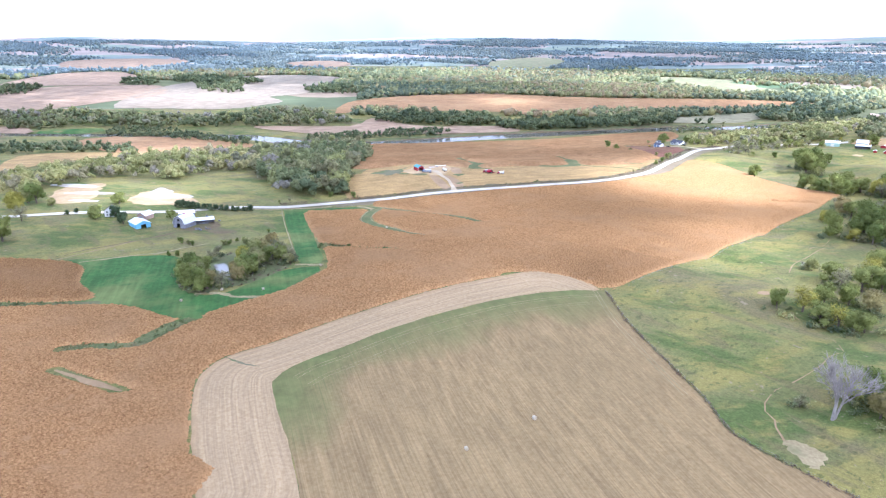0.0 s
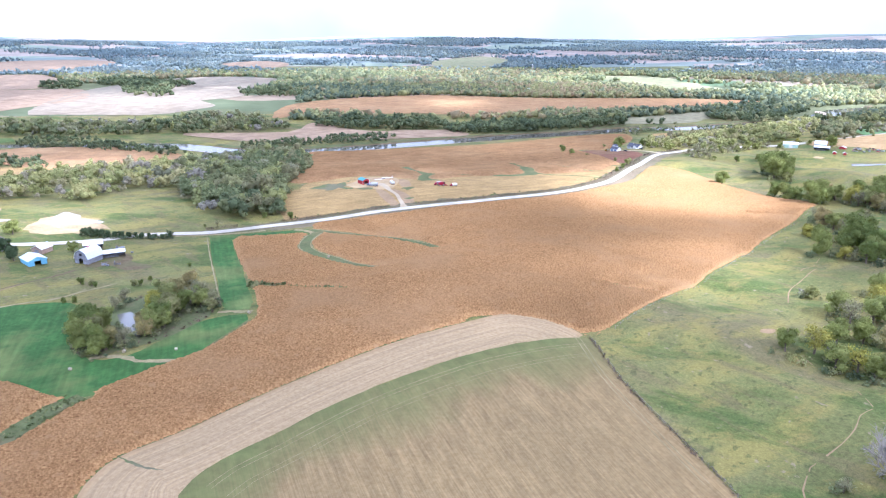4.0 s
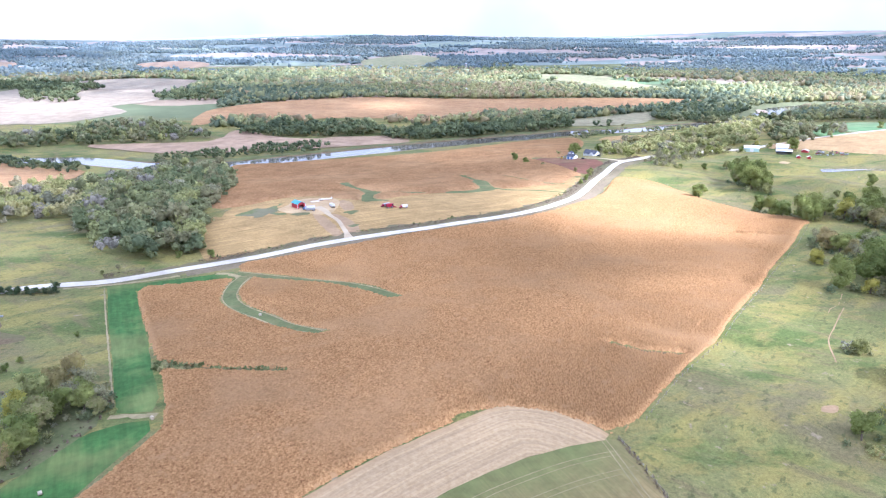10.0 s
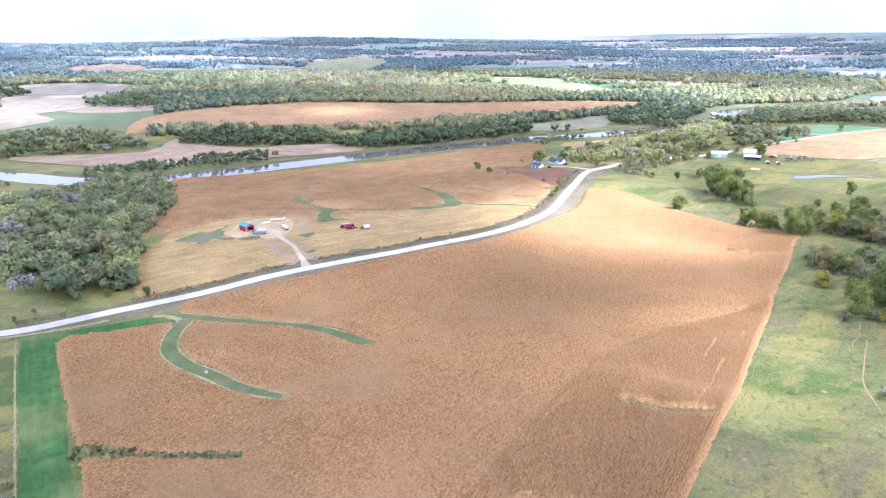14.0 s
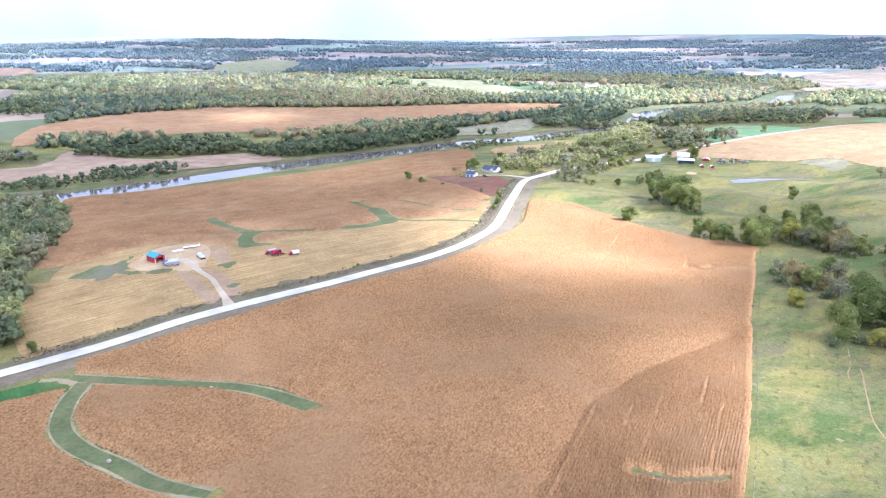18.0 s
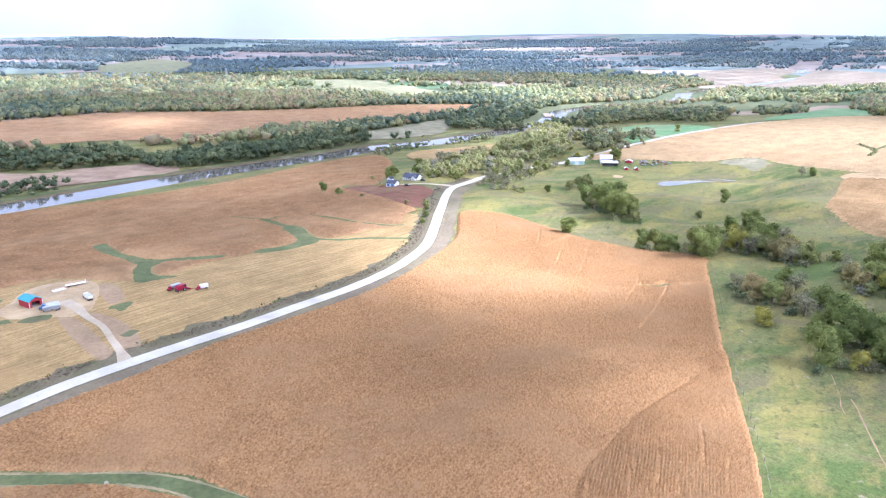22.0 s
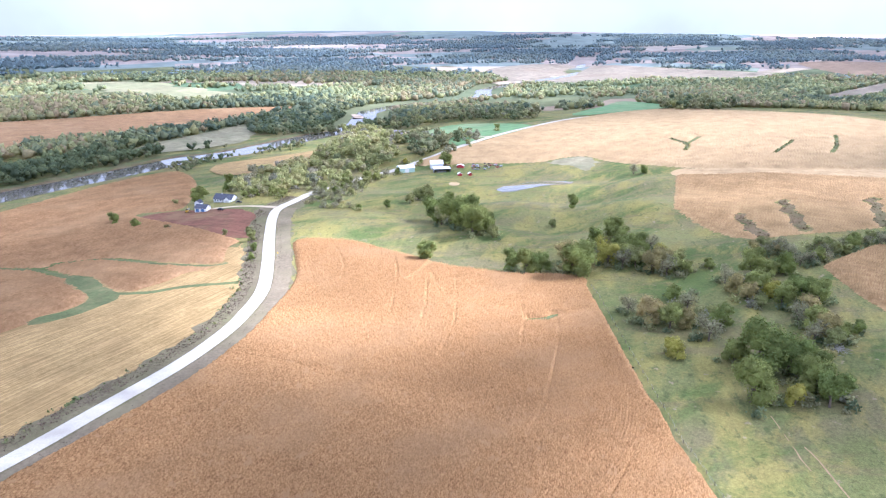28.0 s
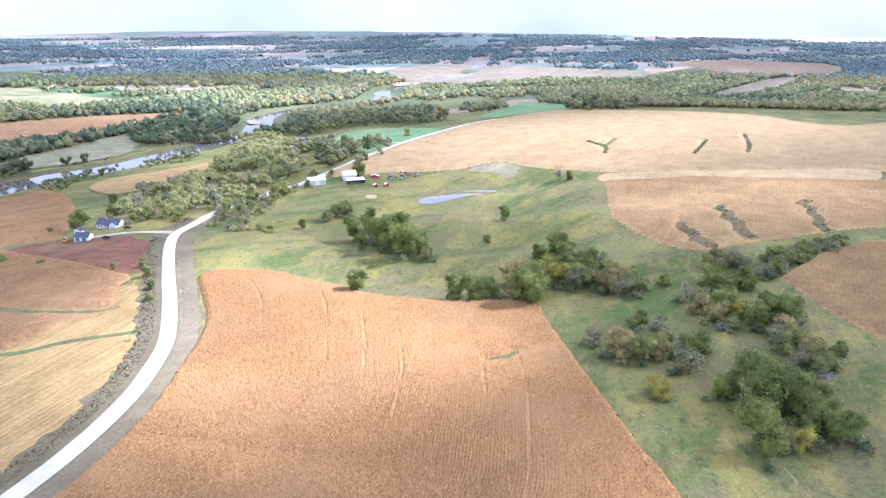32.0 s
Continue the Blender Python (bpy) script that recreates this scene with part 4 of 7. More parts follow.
FARM_POND = [
    (-119, 344), (-114, 348), (-107, 336), (-98, 320), (-100, 315), (-106, 323), (-113, 333),
]
POND_BANK = [
    (-130, 345), (-128, 318), (-118, 303), (-110, 301), (-102, 306), (-90, 312), (-78, 333), (-77, 348), (-86, 365), (-100, 372), (-118, 366),
]
PALE_FIELD = [
    (-596, 1292), (-650, 1713), (-607, 2024), (-479, 2162), (-295, 2055), (-269, 1769), (-299, 1702), (-284, 1481), (-339, 1417), (-302, 1347),
    (-338, 1280), (-379, 1247), (-448, 1246), (-531, 1258),
]
PINK_FIELD = [
    (-764, 1231), (-919, 1490), (-908, 1693), (-789, 1724), (-677, 1715), (-572, 1473), (-620, 1347), (-679, 1255),
]
PINK_FIELD_B = [
    (-1088, 1772), (-1173, 2200), (-1027, 2297), (-815, 1971), (-779, 1764), (-900, 1730),
]
BROWN_FIELD = [
    (-180, 1199), (-175, 1332), (-94, 1422), (77, 1485), (247, 1451), (417, 1446), (586, 1442), (761, 1385), (629, 1334), (478, 1295), (298, 1272),
    (169, 1209), (65, 1240), (-24, 1234), (-122, 1243),
]
BOTTOM_FIELD = [
    (-287, 1079), (-141, 1077), (-114, 1154), (-29, 1082), (83, 1087), (111, 1027), (13, 1006), (-67, 994), (-179, 998), (-254, 1045),
]
WEST_FIELD = [
    (-481, 916), (-454, 971), (-386, 995), (-283, 919), (-233, 894), (-236, 852), (-281, 767), (-372, 790),
]
WEST_FIELD_B = [
    (-423, 667), (-452, 764), (-388, 783), (-325, 769), (-321, 718), (-377, 681), (-384, 603),
]
WEST_GREEN = [
    (-586, 1012), (-589, 1033), (-510, 1057), (-492, 1029), (-554, 1012),
]
WEST_FIELD_C = [
    (-608, 968), (-670, 1072), (-619, 1057), (-595, 1029), (-604, 1001),
]
MARSH = [
    (308, 1143), (351, 1172), (402, 1207), (475, 1237), (563, 1271), (497, 1150), (422, 1124), (368, 1131),
]
RIVER_FIELD = [
    (350, 984), (340, 928), (393, 921), (498, 976), (530, 1009), (472, 999), (419, 1009), (368, 1006),
]
MEADOW_N = [
    (636, 993), (657, 986), (722, 994), (718, 880), (680, 841), (615, 831), (598, 863), (606, 948),
]
MEADOW_S = [
    (553, 921), (589, 937), (591, 847), (551, 828), (563, 874),
]
FAR_DRIVE = [
    (588, 960), (601, 944), (600, 886), (610, 838),
]
FAR_PALE = [
    (1787, 1838), (2211, 1821), (2187, 1472), (2156, 1091), (1887, 1071), (1777, 1259), (1531, 1365), (1545, 1557),
]
FAR_PALE_B = [
    (1550, 777), (2069, 772), (2145, 721), (1822, 685), (1436, 714),
]
FAR_GREEN = [
    (824, 875), (1020, 958), (1221, 1030), (1130, 893), (959, 828),
]
FAR_OLIVE = [
    (638, 2097), (770, 1988), (725, 1841), (571, 1857),
]
FAR_OLIVE_B = [
    (615, 1700), (732, 1698), (733, 1598), (605, 1537),
]
FAR_OLIVE_C = [
    (197, 2955), (415, 3226), (493, 2942), (347, 2531), (194, 2599),
]
FAR_PINK = [
    (-608, 2856), (-478, 3018), (-361, 2835), (-376, 2624), (-511, 2583),
]
FAR_PINK_B = [
    (-1479, 2871), (-1271, 3070), (-1041, 2955), (-981, 2607), (-1244, 2445),
]
FAR_PINK_C = [
    (2596, 1168), (2758, 1008), (2686, 711), (2279, 654), (2193, 869),
]
FAR_TAN = [
    (569, 1799), (701, 1874), (758, 1738), (644, 1644),
]
FAR_TAN_B = [
    (627, 1608), (746, 1657), (734, 1580), (631, 1533),
]
SPINNEY = [
    (994, 841), (1196, 904), (1174, 814), (1007, 739), (920, 759),
]
SCRUB_NW = [
    (-533, 1563), (-568, 1796), (-456, 1643), (-427, 1492),
]
SCRUB_NW2 = [
    (-787, 1765), (-818, 1923), (-730, 1851), (-691, 1716),
]
SCRUB_NW3 = [
    (-289, 1506), (-255, 1592), (-170, 1612), (-167, 1473),
]
SCRUB_NW4 = [
    (-981, 1594), (-952, 1677), (-865, 1542), (-896, 1453),
]
SCRUB_NW5 = [
    (-695, 1873), (-710, 2048), (-461, 1817), (-513, 1704),
]
FARM_TREES = [
    (527, 874), (566, 816), (534, 804), (486, 817),
]
HILL_DRAW_A = [
    (671, 658), (653, 633), (625, 621),
]
HILL_DRAW_B = [
    (712, 558), (673, 553), (644, 549),
]
HILL_DRAW_C = [
    (768, 537), (711, 520), (671, 512),
]
HILL_DRAW_D = [
    (653, 633), (691, 639),
]
HILL_FURROWS = [  # dents where the hill corn stands low, shaped to give dark contour lines: line, half width
    ([(689, 517), (728, 498), (741, 473), (738, 446)], 2.2), ([(599, 742), (643, 717), (652, 672)], 1.8), ([(861, 585), (873, 524), (824, 468)], 2.2), ([(595, 671), (583, 650)], 2.6),
    ([(596, 622), (585, 607), (578, 590)], 2.4), ([(959, 728), (849, 674)], 2.4), ([(640, 450), (690, 470), (760, 455)], 2.0),
]
WATERWAY_MAIN = [
    (12, 742), (18, 745), (22, 707), (29, 684), (36, 670), (50, 666), (73, 659), (73, 653), (58, 652), (41, 658), (34, 652), (33, 635), (43, 626),
    (31, 625), (23, 626), (25, 650), (28, 662), (25, 678), (19, 697), (13, 725),
]
WATERWAY_EAST = [
    (129, 724), (135, 707), (133, 688), (131, 664), (117, 656), (103, 652), (89, 654), (93, 662), (107, 663), (119, 671), (123, 689), (124, 714),
]
TERRACE_A = [
    (106, 787), (116, 767), (123, 752), (127, 723),
]
TERRACE_B = [
    (121, 756), (135, 754), (154, 741),
]
TERRACE_C = [
    (133, 759), (154, 739), (168, 704), (184, 675), (192, 672),
]
TERRACE_D = [
    (124, 696), (129, 676), (142, 659), (158, 653), (179, 638),
]
GOLD_CORNER = [
    (142, 656), (154, 666), (168, 674), (178, 670), (189, 671), (208, 697), (224, 700), (182, 636), (163, 647), (143, 651),
]
HILL_FOOT = [
    (516, 574), (547, 588), (564, 547), (595, 493), (651, 422), (601, 413), (563, 467), (529, 515),
]
BELT_FARM = [
    (500, 850), (540, 920), (575, 960), (600, 930), (615, 870), (600, 843), (560, 836), (510, 832), (470, 822),
]
SCRUB_FIELD = [
    (339, 1059), (415, 1105), (540, 1105), (490, 1030), (421, 1042), (350, 1010), (327, 990),
]
FALLOW = [
    (539, 711), (562, 706), (574, 693), (563, 673), (547, 668), (529, 664), (537, 688),
]
ROADSIDE_TREES = [
    ('s', 319, 764, 9), ('o', 327, 766, 10), ('s', 341, 770, 10), ('o', 356, 773, 11), ('s', 370, 778, 10), ('l', 385, 783, 10), ('o', 400, 788, 9),
    ('s', 347, 763, 8), ('g', 333, 758, 7), ('o', 365, 768, 8), ('l', 352, 782, 6), ('o', 322, 762, 7), ('s', 335, 764, 8), ('g', 349, 768, 8),
    ('s', 362, 771, 9), ('o', 378, 777, 8), ('l', 393, 782, 8), ('s', 408, 786, 8), ('g', 424, 789, 7), ('s', 316, 752, 7), ('o', 440, 796, 6),
    ('l', 345, 778, 6), ('g', 372, 796, 9), ('s', 330, 782, 8),
]
BEND_TREES = [
    ('s', 305, 750, 8), ('s', 302, 733, 7), ('s', 304, 723, 6), ('s', 316, 733, 7), ('s', 311, 715, 6), ('s', 317, 756, 9), ('s', 318, 744, 8),
    ('l', 297, 776, 9), ('l', 298, 790, 9), ('l', 310, 796, 10), ('l', 290, 803, 8), ('g', 311, 705, 5), ('l', 283, 806, 8), ('o', 300, 812, 10),
    ('g', 476, 780, 14), ('l', 467, 803, 6), ('y', 461, 818, 6), ('g', 386, 714, 6), ('s', 348, 753, 8), ('o', 338, 746, 6), ('s', 330, 752, 7),
    ('g', 655, 867, 8), ('g', 291, 845, 9), ('o', 205, 771, 4),
]
YARD_SHRUBS = [
    ('g', -152, 390, 4.5), ('o', -146, 388, 3.5), ('g', -143, 385, 3.2), ('o', -125, 385, 4.2), ('g', -122, 386, 3.2), ('g', -120, 393, 3.0),
    ('g', -144, 363, 3.6), ('g', -149, 364, 3.2), ('g', -131, 352, 3.2), ('g', -127, 350, 2.6), ('g', -107, 416, 2.6), ('o', -76, 536, 9),
    ('g', -68, 519, 5), ('o', -81, 529, 6), ('g', -85, 522, 5), ('s', -113, 506, 4), ('o', -119, 500, 3),
]
GULLY_TREES_LOW = [
    ('a', 271, 465, 15.1), ('l', 273, 457, 12.6), ('g', 297, 468, 9.5), ('s', 293, 459, 10.6), ('a', 276, 451, 10.0), ('s', 270, 439, 12.2),
    ('g', 283, 440, 11.4), ('o', 289, 445, 9.0), ('s', 281, 447, 7.6), ('y', 248, 443, 10.1), ('g', 257, 415, 23.0), ('g', 261, 406, 18.4),
    ('g', 258, 424, 11.6), ('g', 261, 399, 13.7), ('g', 233, 408, 16.4), ('y', 241, 397, 8.6), ('g', 255, 395, 13.5), ('g', 247, 388, 12.9),
    ('g', 257, 387, 8.9), ('a', 272, 398, 9.4), ('l', 253, 397, 7.8),
]


# ---------------------------------------------------------------- fields round the walk
corn_outline = CORN_SOUTH + [(-120, 60), (-330, 60), (-330, 262), (-200, 284)] + CORN_WEST + CORN_ROADSIDE + CORN_TOP + CORN_EAST
STRIP_EAST = [(214, 433), (175, 394), (143, 362), (108, 329), (84, 306), (70, 300), (58, 309), (44, 314)]
LOWER_STRIP = straight([(x - 1.6, y + 1.6) for x, y in ZONE_LINE] + STRIP_EAST)
crop("corn_main", corn_outline, CORN, "ripe orange-brown standing corn in long curving rows", (330, 190), row=1.02, along=1.0, valley=0.42, holes=[straight([(x + 1.4, y - 1.4) for x, y in ZONE_LINE] + STRIP_EAST)], guide=ROW_GUIDE, ragged=0.15,
     cut=[(STRIP_UPPER, 3.3), (STRIP_LOWER, 3.3), (WEED_LINE[:2], 1.5), (WEED_LINE[1:3], 0.7), (WEED_LINE[2:], 1.0), (NORTH_NOTCH[:3], 0.8), (SW_DITCH, 3.6), (SW_GAP, 2.0)], dents=TRAMS + [(TOP_BITE, 1.6), (NORTH_NOTCH[2:], 2.6)])
crop("corn_lower_strip", LOWER_STRIP, CORN, "ripe orange-brown standing corn in straight rows beside a pasture", 46.5, row=0.9, along=1.1, cut=[(NOTCH_LINE, 0.7)], dents=STRIP_TRAMS, valley=0.4, seed=4)
region("hay_field", STUB_INNER + [(-20, 90), (60, 60), (140, 110)] + FENCE_LINE[::-1], HAY, "cut hay field, brown with green streaks", lift=0.05, step=4.0, band=STUB_INNER[:10])
region("mown_strip", CORN_SOUTH + [(-50, 100), (-20, 100)] + STUB_INNER[::-1], STUBBLE, "pale mown stubble strip beside standing corn", lift=0.11, step=4.0, wobble=0.25, band=CORN_SOUTH)
for shift, wide in ((5.5, 0.2), (7.3, 0.17), (13.0, 0.14), (14.8, 0.12)):
    ribbon("wheel_track", beside(STUB_INNER[:8], shift), wide, DRY_GRASS, "pale wheel track across mown grass", "track", lift=0.09, wobble=0.3)
region("cover_crop_west", GREEN_WEST, CLOVER, "dark green cover crop beside a pond", lift=0.08, wobble=0.3)
region("cover_crop_strip", straight(GREEN_STRIP), CLOVER, "dark green cover crop strip beside corn", lift=0.07, wobble=0.15)
for nm, ln, wd in (("dry_gap", [(-75, 338), (-69, 337), (-60, 335)], 2.6), ("dry_gap_west", [(-113, 300), (-103, 300), (-92, 294), (-80, 292)], 2.4),
                   ("dry_corner", [(-62, 492), (-54, 489), (-50, 484)], 3.0), ("dry_verge", [(-132, 480), (-117, 482), (-98, 486), (-80, 492)], 2.0), ("dry_side", [(-113, 479), (-103, 442), (-89, 393), (-75, 344)], 0.7)):
    ribbon(nm, ln, wd, DRY_GRASS, "strip of dry straw-coloured grass", "grass", lift=0.12, step=2.0, wobble=0.3)
for nm, ln, wd in (("dry_lip_upper", STRIP_UPPER, 7.2), ("dry_lip_lower", STRIP_LOWER, 7.4)):
    ribbon(nm, ln, wd, DRY_GRASS, "dry straw-coloured grass along a waterway", "grass", lift=0.06, step=2.0, wobble=0.08)
ribbon("grass_waterway_upper", STRIP_UPPER, [5.5, 5.0, 5.0, 5.0, 5.4, 6.4], WATERWAY, "green grassed waterway curving through the corn", "grass", lift=0.07)
ribbon("grass_waterway_lower", STRIP_LOWER, [5.4, 5.8, 6, 5.8, 5.4, 5, 3.5], WATERWAY, "green grassed waterway curving through the corn", "grass", lift=0.075)
for nm, ln, wd in (("ditch_weeds", SW_DITCH, [2, 4, 7, 8, 8, 6, 5]), ("block_weeds", [(-330, 294), (-230, 288), (-177, 290), (-152, 291)], 5.0)):
    ribbon(nm, ln, wd, WEEDS, "rank weeds in a gap of the corn", "weeds", lift=0.3, wobble=0.2)
_side = np.array(beside(ROAD, 8.0))
ROAD_FROM, ROAD_TO = int(np.argmin(np.hypot(_side[:, 0] + 66, _side[:, 1] - 522))), int(np.argmin(np.hypot(_side[:, 0] - 218, _side[:, 1] - 690)))
ribbon("weeds_west", WEED_LINE, [3.4, 2.6, 1.6, 2.6, 1.0], WEED_BROWN, "dead and green weeds in a gap of the corn", "weeds", lift=0.3, wobble=0.4)
ribbon("notch_grass", NOTCH_LINE, [0.6, 1.6, 1.8, 1.0], WEED_BROWN, "dead brown weeds in a corn gap", "weeds", lift=0.1, step=2.0, wobble=0.3)
ribbon("notch_green", NORTH_NOTCH[:3], [0.4, 1.8, 1.4, 0.8], YARD_WEEDS, "green weedy gap in the corn", "weeds", lift=0.1, wobble=0.3)
region("stubble_field", beside(ROAD, 8.0)[ROAD_FROM:ROAD_TO] + [(205, 700), (120, 705), (30, 665), (-30, 660), (-64, 640), (-72, 600), (-78, 555)], GOLD, "golden harvested stubble between road and corn", lift=0.045)
region("stubble_west", GOLD_WEST, GOLD, "golden harvested corn stubble by a gravel drive", lift=0.06)
region("stubble_east", GOLD_EAST, GOLD, "golden harvested corn stubble along the road", lift=0.06)
crop("corn_block_west", [(-192, 350), (-175, 321), (-160, 295), (-230, 292), (-325, 300), (-330, 353), (-250, 355)], CORN, "standing brown corn beside a cover crop", 20, along=1.4)
crop("corn_north", CORN_NORTH, CORN_FAR, "ripe brown corn between river and road", 70, row=1.5, along=1.8, tall=2.3, holes=[WATERWAY_MAIN, WATERWAY_EAST, GOLD_CORNER],
     cut=[(TERRACE_A, 1.6), (TERRACE_B, 0.9), (TERRACE_C, 1.7), (TERRACE_D, 2.2)])
for nm, outline in (("north_waterway", WATERWAY_MAIN), ("north_waterway_east", WATERWAY_EAST)):
    region(nm, outline, WATERWAY, "green grassed waterway through far corn", "grass", lift=0.1, step=3.0, wobble=0.8)
for nm, ln, wd in (("terrace_grass", TERRACE_A, 2.6), ("terrace_grass_north", TERRACE_C, 2.8), ("terrace_grass_east", TERRACE_D, 4.0)):
    ribbon(nm, ln, wd, WATERWAY, "narrow grassed terrace in far corn", "grass", lift=0.13, wobble=0.2)
region("ploughed_plot", PLOUGH_PLOT, PLOUGHED, "reddish bare ploughed plot by a farmhouse", lift=0.07)
for nm, outline in (("drive_shoulder", [(0, 592), (6, 587), (13, 572), (17, 549), (13, 538), (9, 544), (6, 562)]), ("drive_shoulder_west", [(-12, 595), (-5, 588), (2, 564), (6, 542), (3, 537), (-3, 552), (-8, 571)]),
                    ("bare_patch", [(6, 631), (14, 629), (16, 604), (10, 599), (7, 610)])):
    region(nm, outline, BARE, "pinkish bare soil beside a drive", "soil", lift=0.08, step=3.0, wobble=0.5)
region("yard_grass", [(-64, 605), (-55, 615), (-49, 623), (-44, 618), (-38, 628), (-33, 632), (-36, 621), (-33, 612), (-38, 606), (-30, 602), (-28, 597), (-36, 598), (-41, 603), (-46, 595), (-54, 600)], YARD_WEEDS, "green weedy grass beside a yard", "grass", lift=0.08, step=2.5, wobble=3.0)
for nm, outline in (("weed_patch", [(-27, 596), (-24, 600), (-14, 599), (-16, 593)]), ("weed_patch_east", [(9, 596), (14, 598), (19, 597), (13, 588)]), ("weed_patch_south", [(9, 562), (13, 565), (17, 563), (13, 559)])):
    region(nm, outline, WEEDS, "green weeds on bare soil", "weeds", lift=0.10, step=2.0, wobble=1.8)
region("shed_yard", [(-36, 614), (-30, 624), (-25, 639), (-15, 648), (1, 645), (7, 630), (3, 601), (-2, 593), (-10, 593), (-18, 600), (-28, 601)], TAN_YARD, "bare earth yard round a shed", lift=0.09, step=3.0, wobble=0.7)
crop("corn_hill", GOLD_HILL, CORN_PALE, "pale golden ripe corn on a broad hill", 80, row=2.2, along=3.0, tall=2.2, ragged=0.09,
     holes=[FALLOW], cut=[(HILL_DRAW_A, 1.6), (HILL_DRAW_B, 1.0), (HILL_DRAW_C, 1.2), (HILL_DRAW_D, 1.2)], dents=HILL_FURROWS)
crop("corn_slope", straight(BROWN_SLOPE), CORN_GOLD, "ripe brown corn on a slope above a gully", 95, row=1.6, along=2.5, tall=2.2, cut=[(SLOPE_GULLY_A[:4], 2.2), (SLOPE_GULLY_A[3:], 2.9), (SLOPE_GULLY_B[:3], 2.6), (SLOPE_GULLY_B[2:], 1.7), (SLOPE_GULLY_C, 1.9)])
crop("corn_corner", straight(BROWN_CORNER), CORN_GOLD, "ripe tan corn beyond a gully", 95, row=1.1, along=1.4, tall=2.2)
# Flat sheet in the corn's colour, added to close the gap between two crops.
region("hill_foot", HILL_FOOT, CORN_PALE, "flat pale corn-coloured strip at the foot of a corn hill", lift=0.2)
region("fallow_patch", FALLOW, MARSH_GRASS, "brown fallow patch in the hill corn", lift=0.15, step=4.0, wobble=3.0)
region("salt_lick_pad", [(423, 725), (429, 721), (437, 727), (431, 731)], TAN_YARD, "small pale bare pad on pasture", "pad", lift=0.15, step=2.0)
region("meadow_north", MEADOW_N, MEADOW, "bright green meadow by a farm", lift=0.15)
region("meadow_south", MEADOW_S, MEADOW, "bright green meadow by a farm", lift=0.15)
for nm, outline, mat, words in (
        ("far_field_cream", PALE_FIELD, CREAM, "sunlit pale cream bare field"), ("far_field_pink", PINK_FIELD, PINKISH, "pinkish harvested field"),
        ("far_field_west", PINK_FIELD_B, PINKISH, "pinkish harvested field"), ("far_field_brown", BROWN_FIELD, CORN_FAR, "broad brown field north of the river"),
        ("bottom_field", BOTTOM_FIELD, PINKISH, "light brown bottomland field by the river"), ("west_field", WEST_FIELD, CORN_FAR, "brown corn field west of the grove"),
        ("west_field_low", WEST_FIELD_B, GOLD, "tan stubble field west of the grove"), ("west_green", WEST_GREEN, CLOVER, "narrow green field beside the river"),
        ("west_field_edge", WEST_FIELD_C, PINKISH, "pinkish harvested field by the river"), ("marsh", MARSH, MARSH_GRASS, "pale marsh grass along the river"),
        ("river_field", RIVER_FIELD, GOLD, "pale tan stubble field between river and trees"), ("far_field_pale", FAR_PALE, CREAM, "pale sunlit stubble field in the distance"),
        ("far_field_pale_small", FAR_PALE_B, CREAM, "pale sunlit stubble field in the distance"), ("far_green", FAR_GREEN, MEADOW, "green field beside a climbing road"),
        ("far_olive", FAR_OLIVE, OLIVE, "olive clearing in wooded hills"), ("far_olive_low", FAR_OLIVE_B, OLIVE, "olive clearing in wooded hills"),
        ("far_olive_north", FAR_OLIVE_C, OLIVE, "olive clearing in wooded hills"), ("far_field_rose", FAR_PINK, PINKISH, "pinkish field in the distance"),
        ("far_field_rose_west", FAR_PINK_B, PINKISH, "pinkish field in the distance"), ("far_field_rose_east", FAR_PINK_C, PINKISH, "pinkish field in the distance"),
        ("far_tan", FAR_TAN, OLIVE, "tan clearing in wooded hills"), ("far_tan_low", FAR_TAN_B, OLIVE, "tan clearing in wooded hills")):
    region(nm, outline, mat, words, lift=0.7, step=22.0, wobble=2.0)
for nm, outline in (("gravel_pit", QUARRY), ("gravel_pit_west", QUARRY_B)):
    region(nm, outline, TAN_YARD, "pale bare gravel pit on a slope", "gravel pit", lift=0.12, step=5.0, wobble=3.0)
def gravel_mound(x, y, rx, ry, tall, turn, mat, words, seed):
    """A tipped heap of stone: a blunt ridge with loose, uneven sides."""
    rng = np.random.default_rng(seed)
    a, k = np.meshgrid(np.arange(40) / 40 * 2 * math.pi, np.linspace(0, 1, 14))
    k = k * (1 + 0.12 * np.sin(3 * a + seed) + 0.07 * np.sin(7 * a + 2 * seed))
    up = tall * np.clip(1.12 - 1.15 * k, -0.1, 0.93) + rng.normal(0, 0.03, k.shape) * tall
    px, py = rx * k * np.cos(a), ry * k * np.sin(a)
    c, s_ = math.cos(radians(turn)), math.sin(radians(turn))
    gx, gy = x + c * px - s_ * py, y + s_ * px + c * py
    verts = np.stack([gx, gy, height(gx, gy) + up], -1).reshape(-1, 3)
    i = np.arange(14 * 40).reshape(14, 40)
    faces = np.stack([i[:-1], np.roll(i, -1, 1)[:-1], np.roll(i, -1, 1)[1:], i[1:]], -1).reshape(-1, 4)[:, ::-1]
    tagged(new("gravel_mound", mesh_from("gravel_mound", verts, faces, mat, True)), words, "gravel mound", kind="structure")


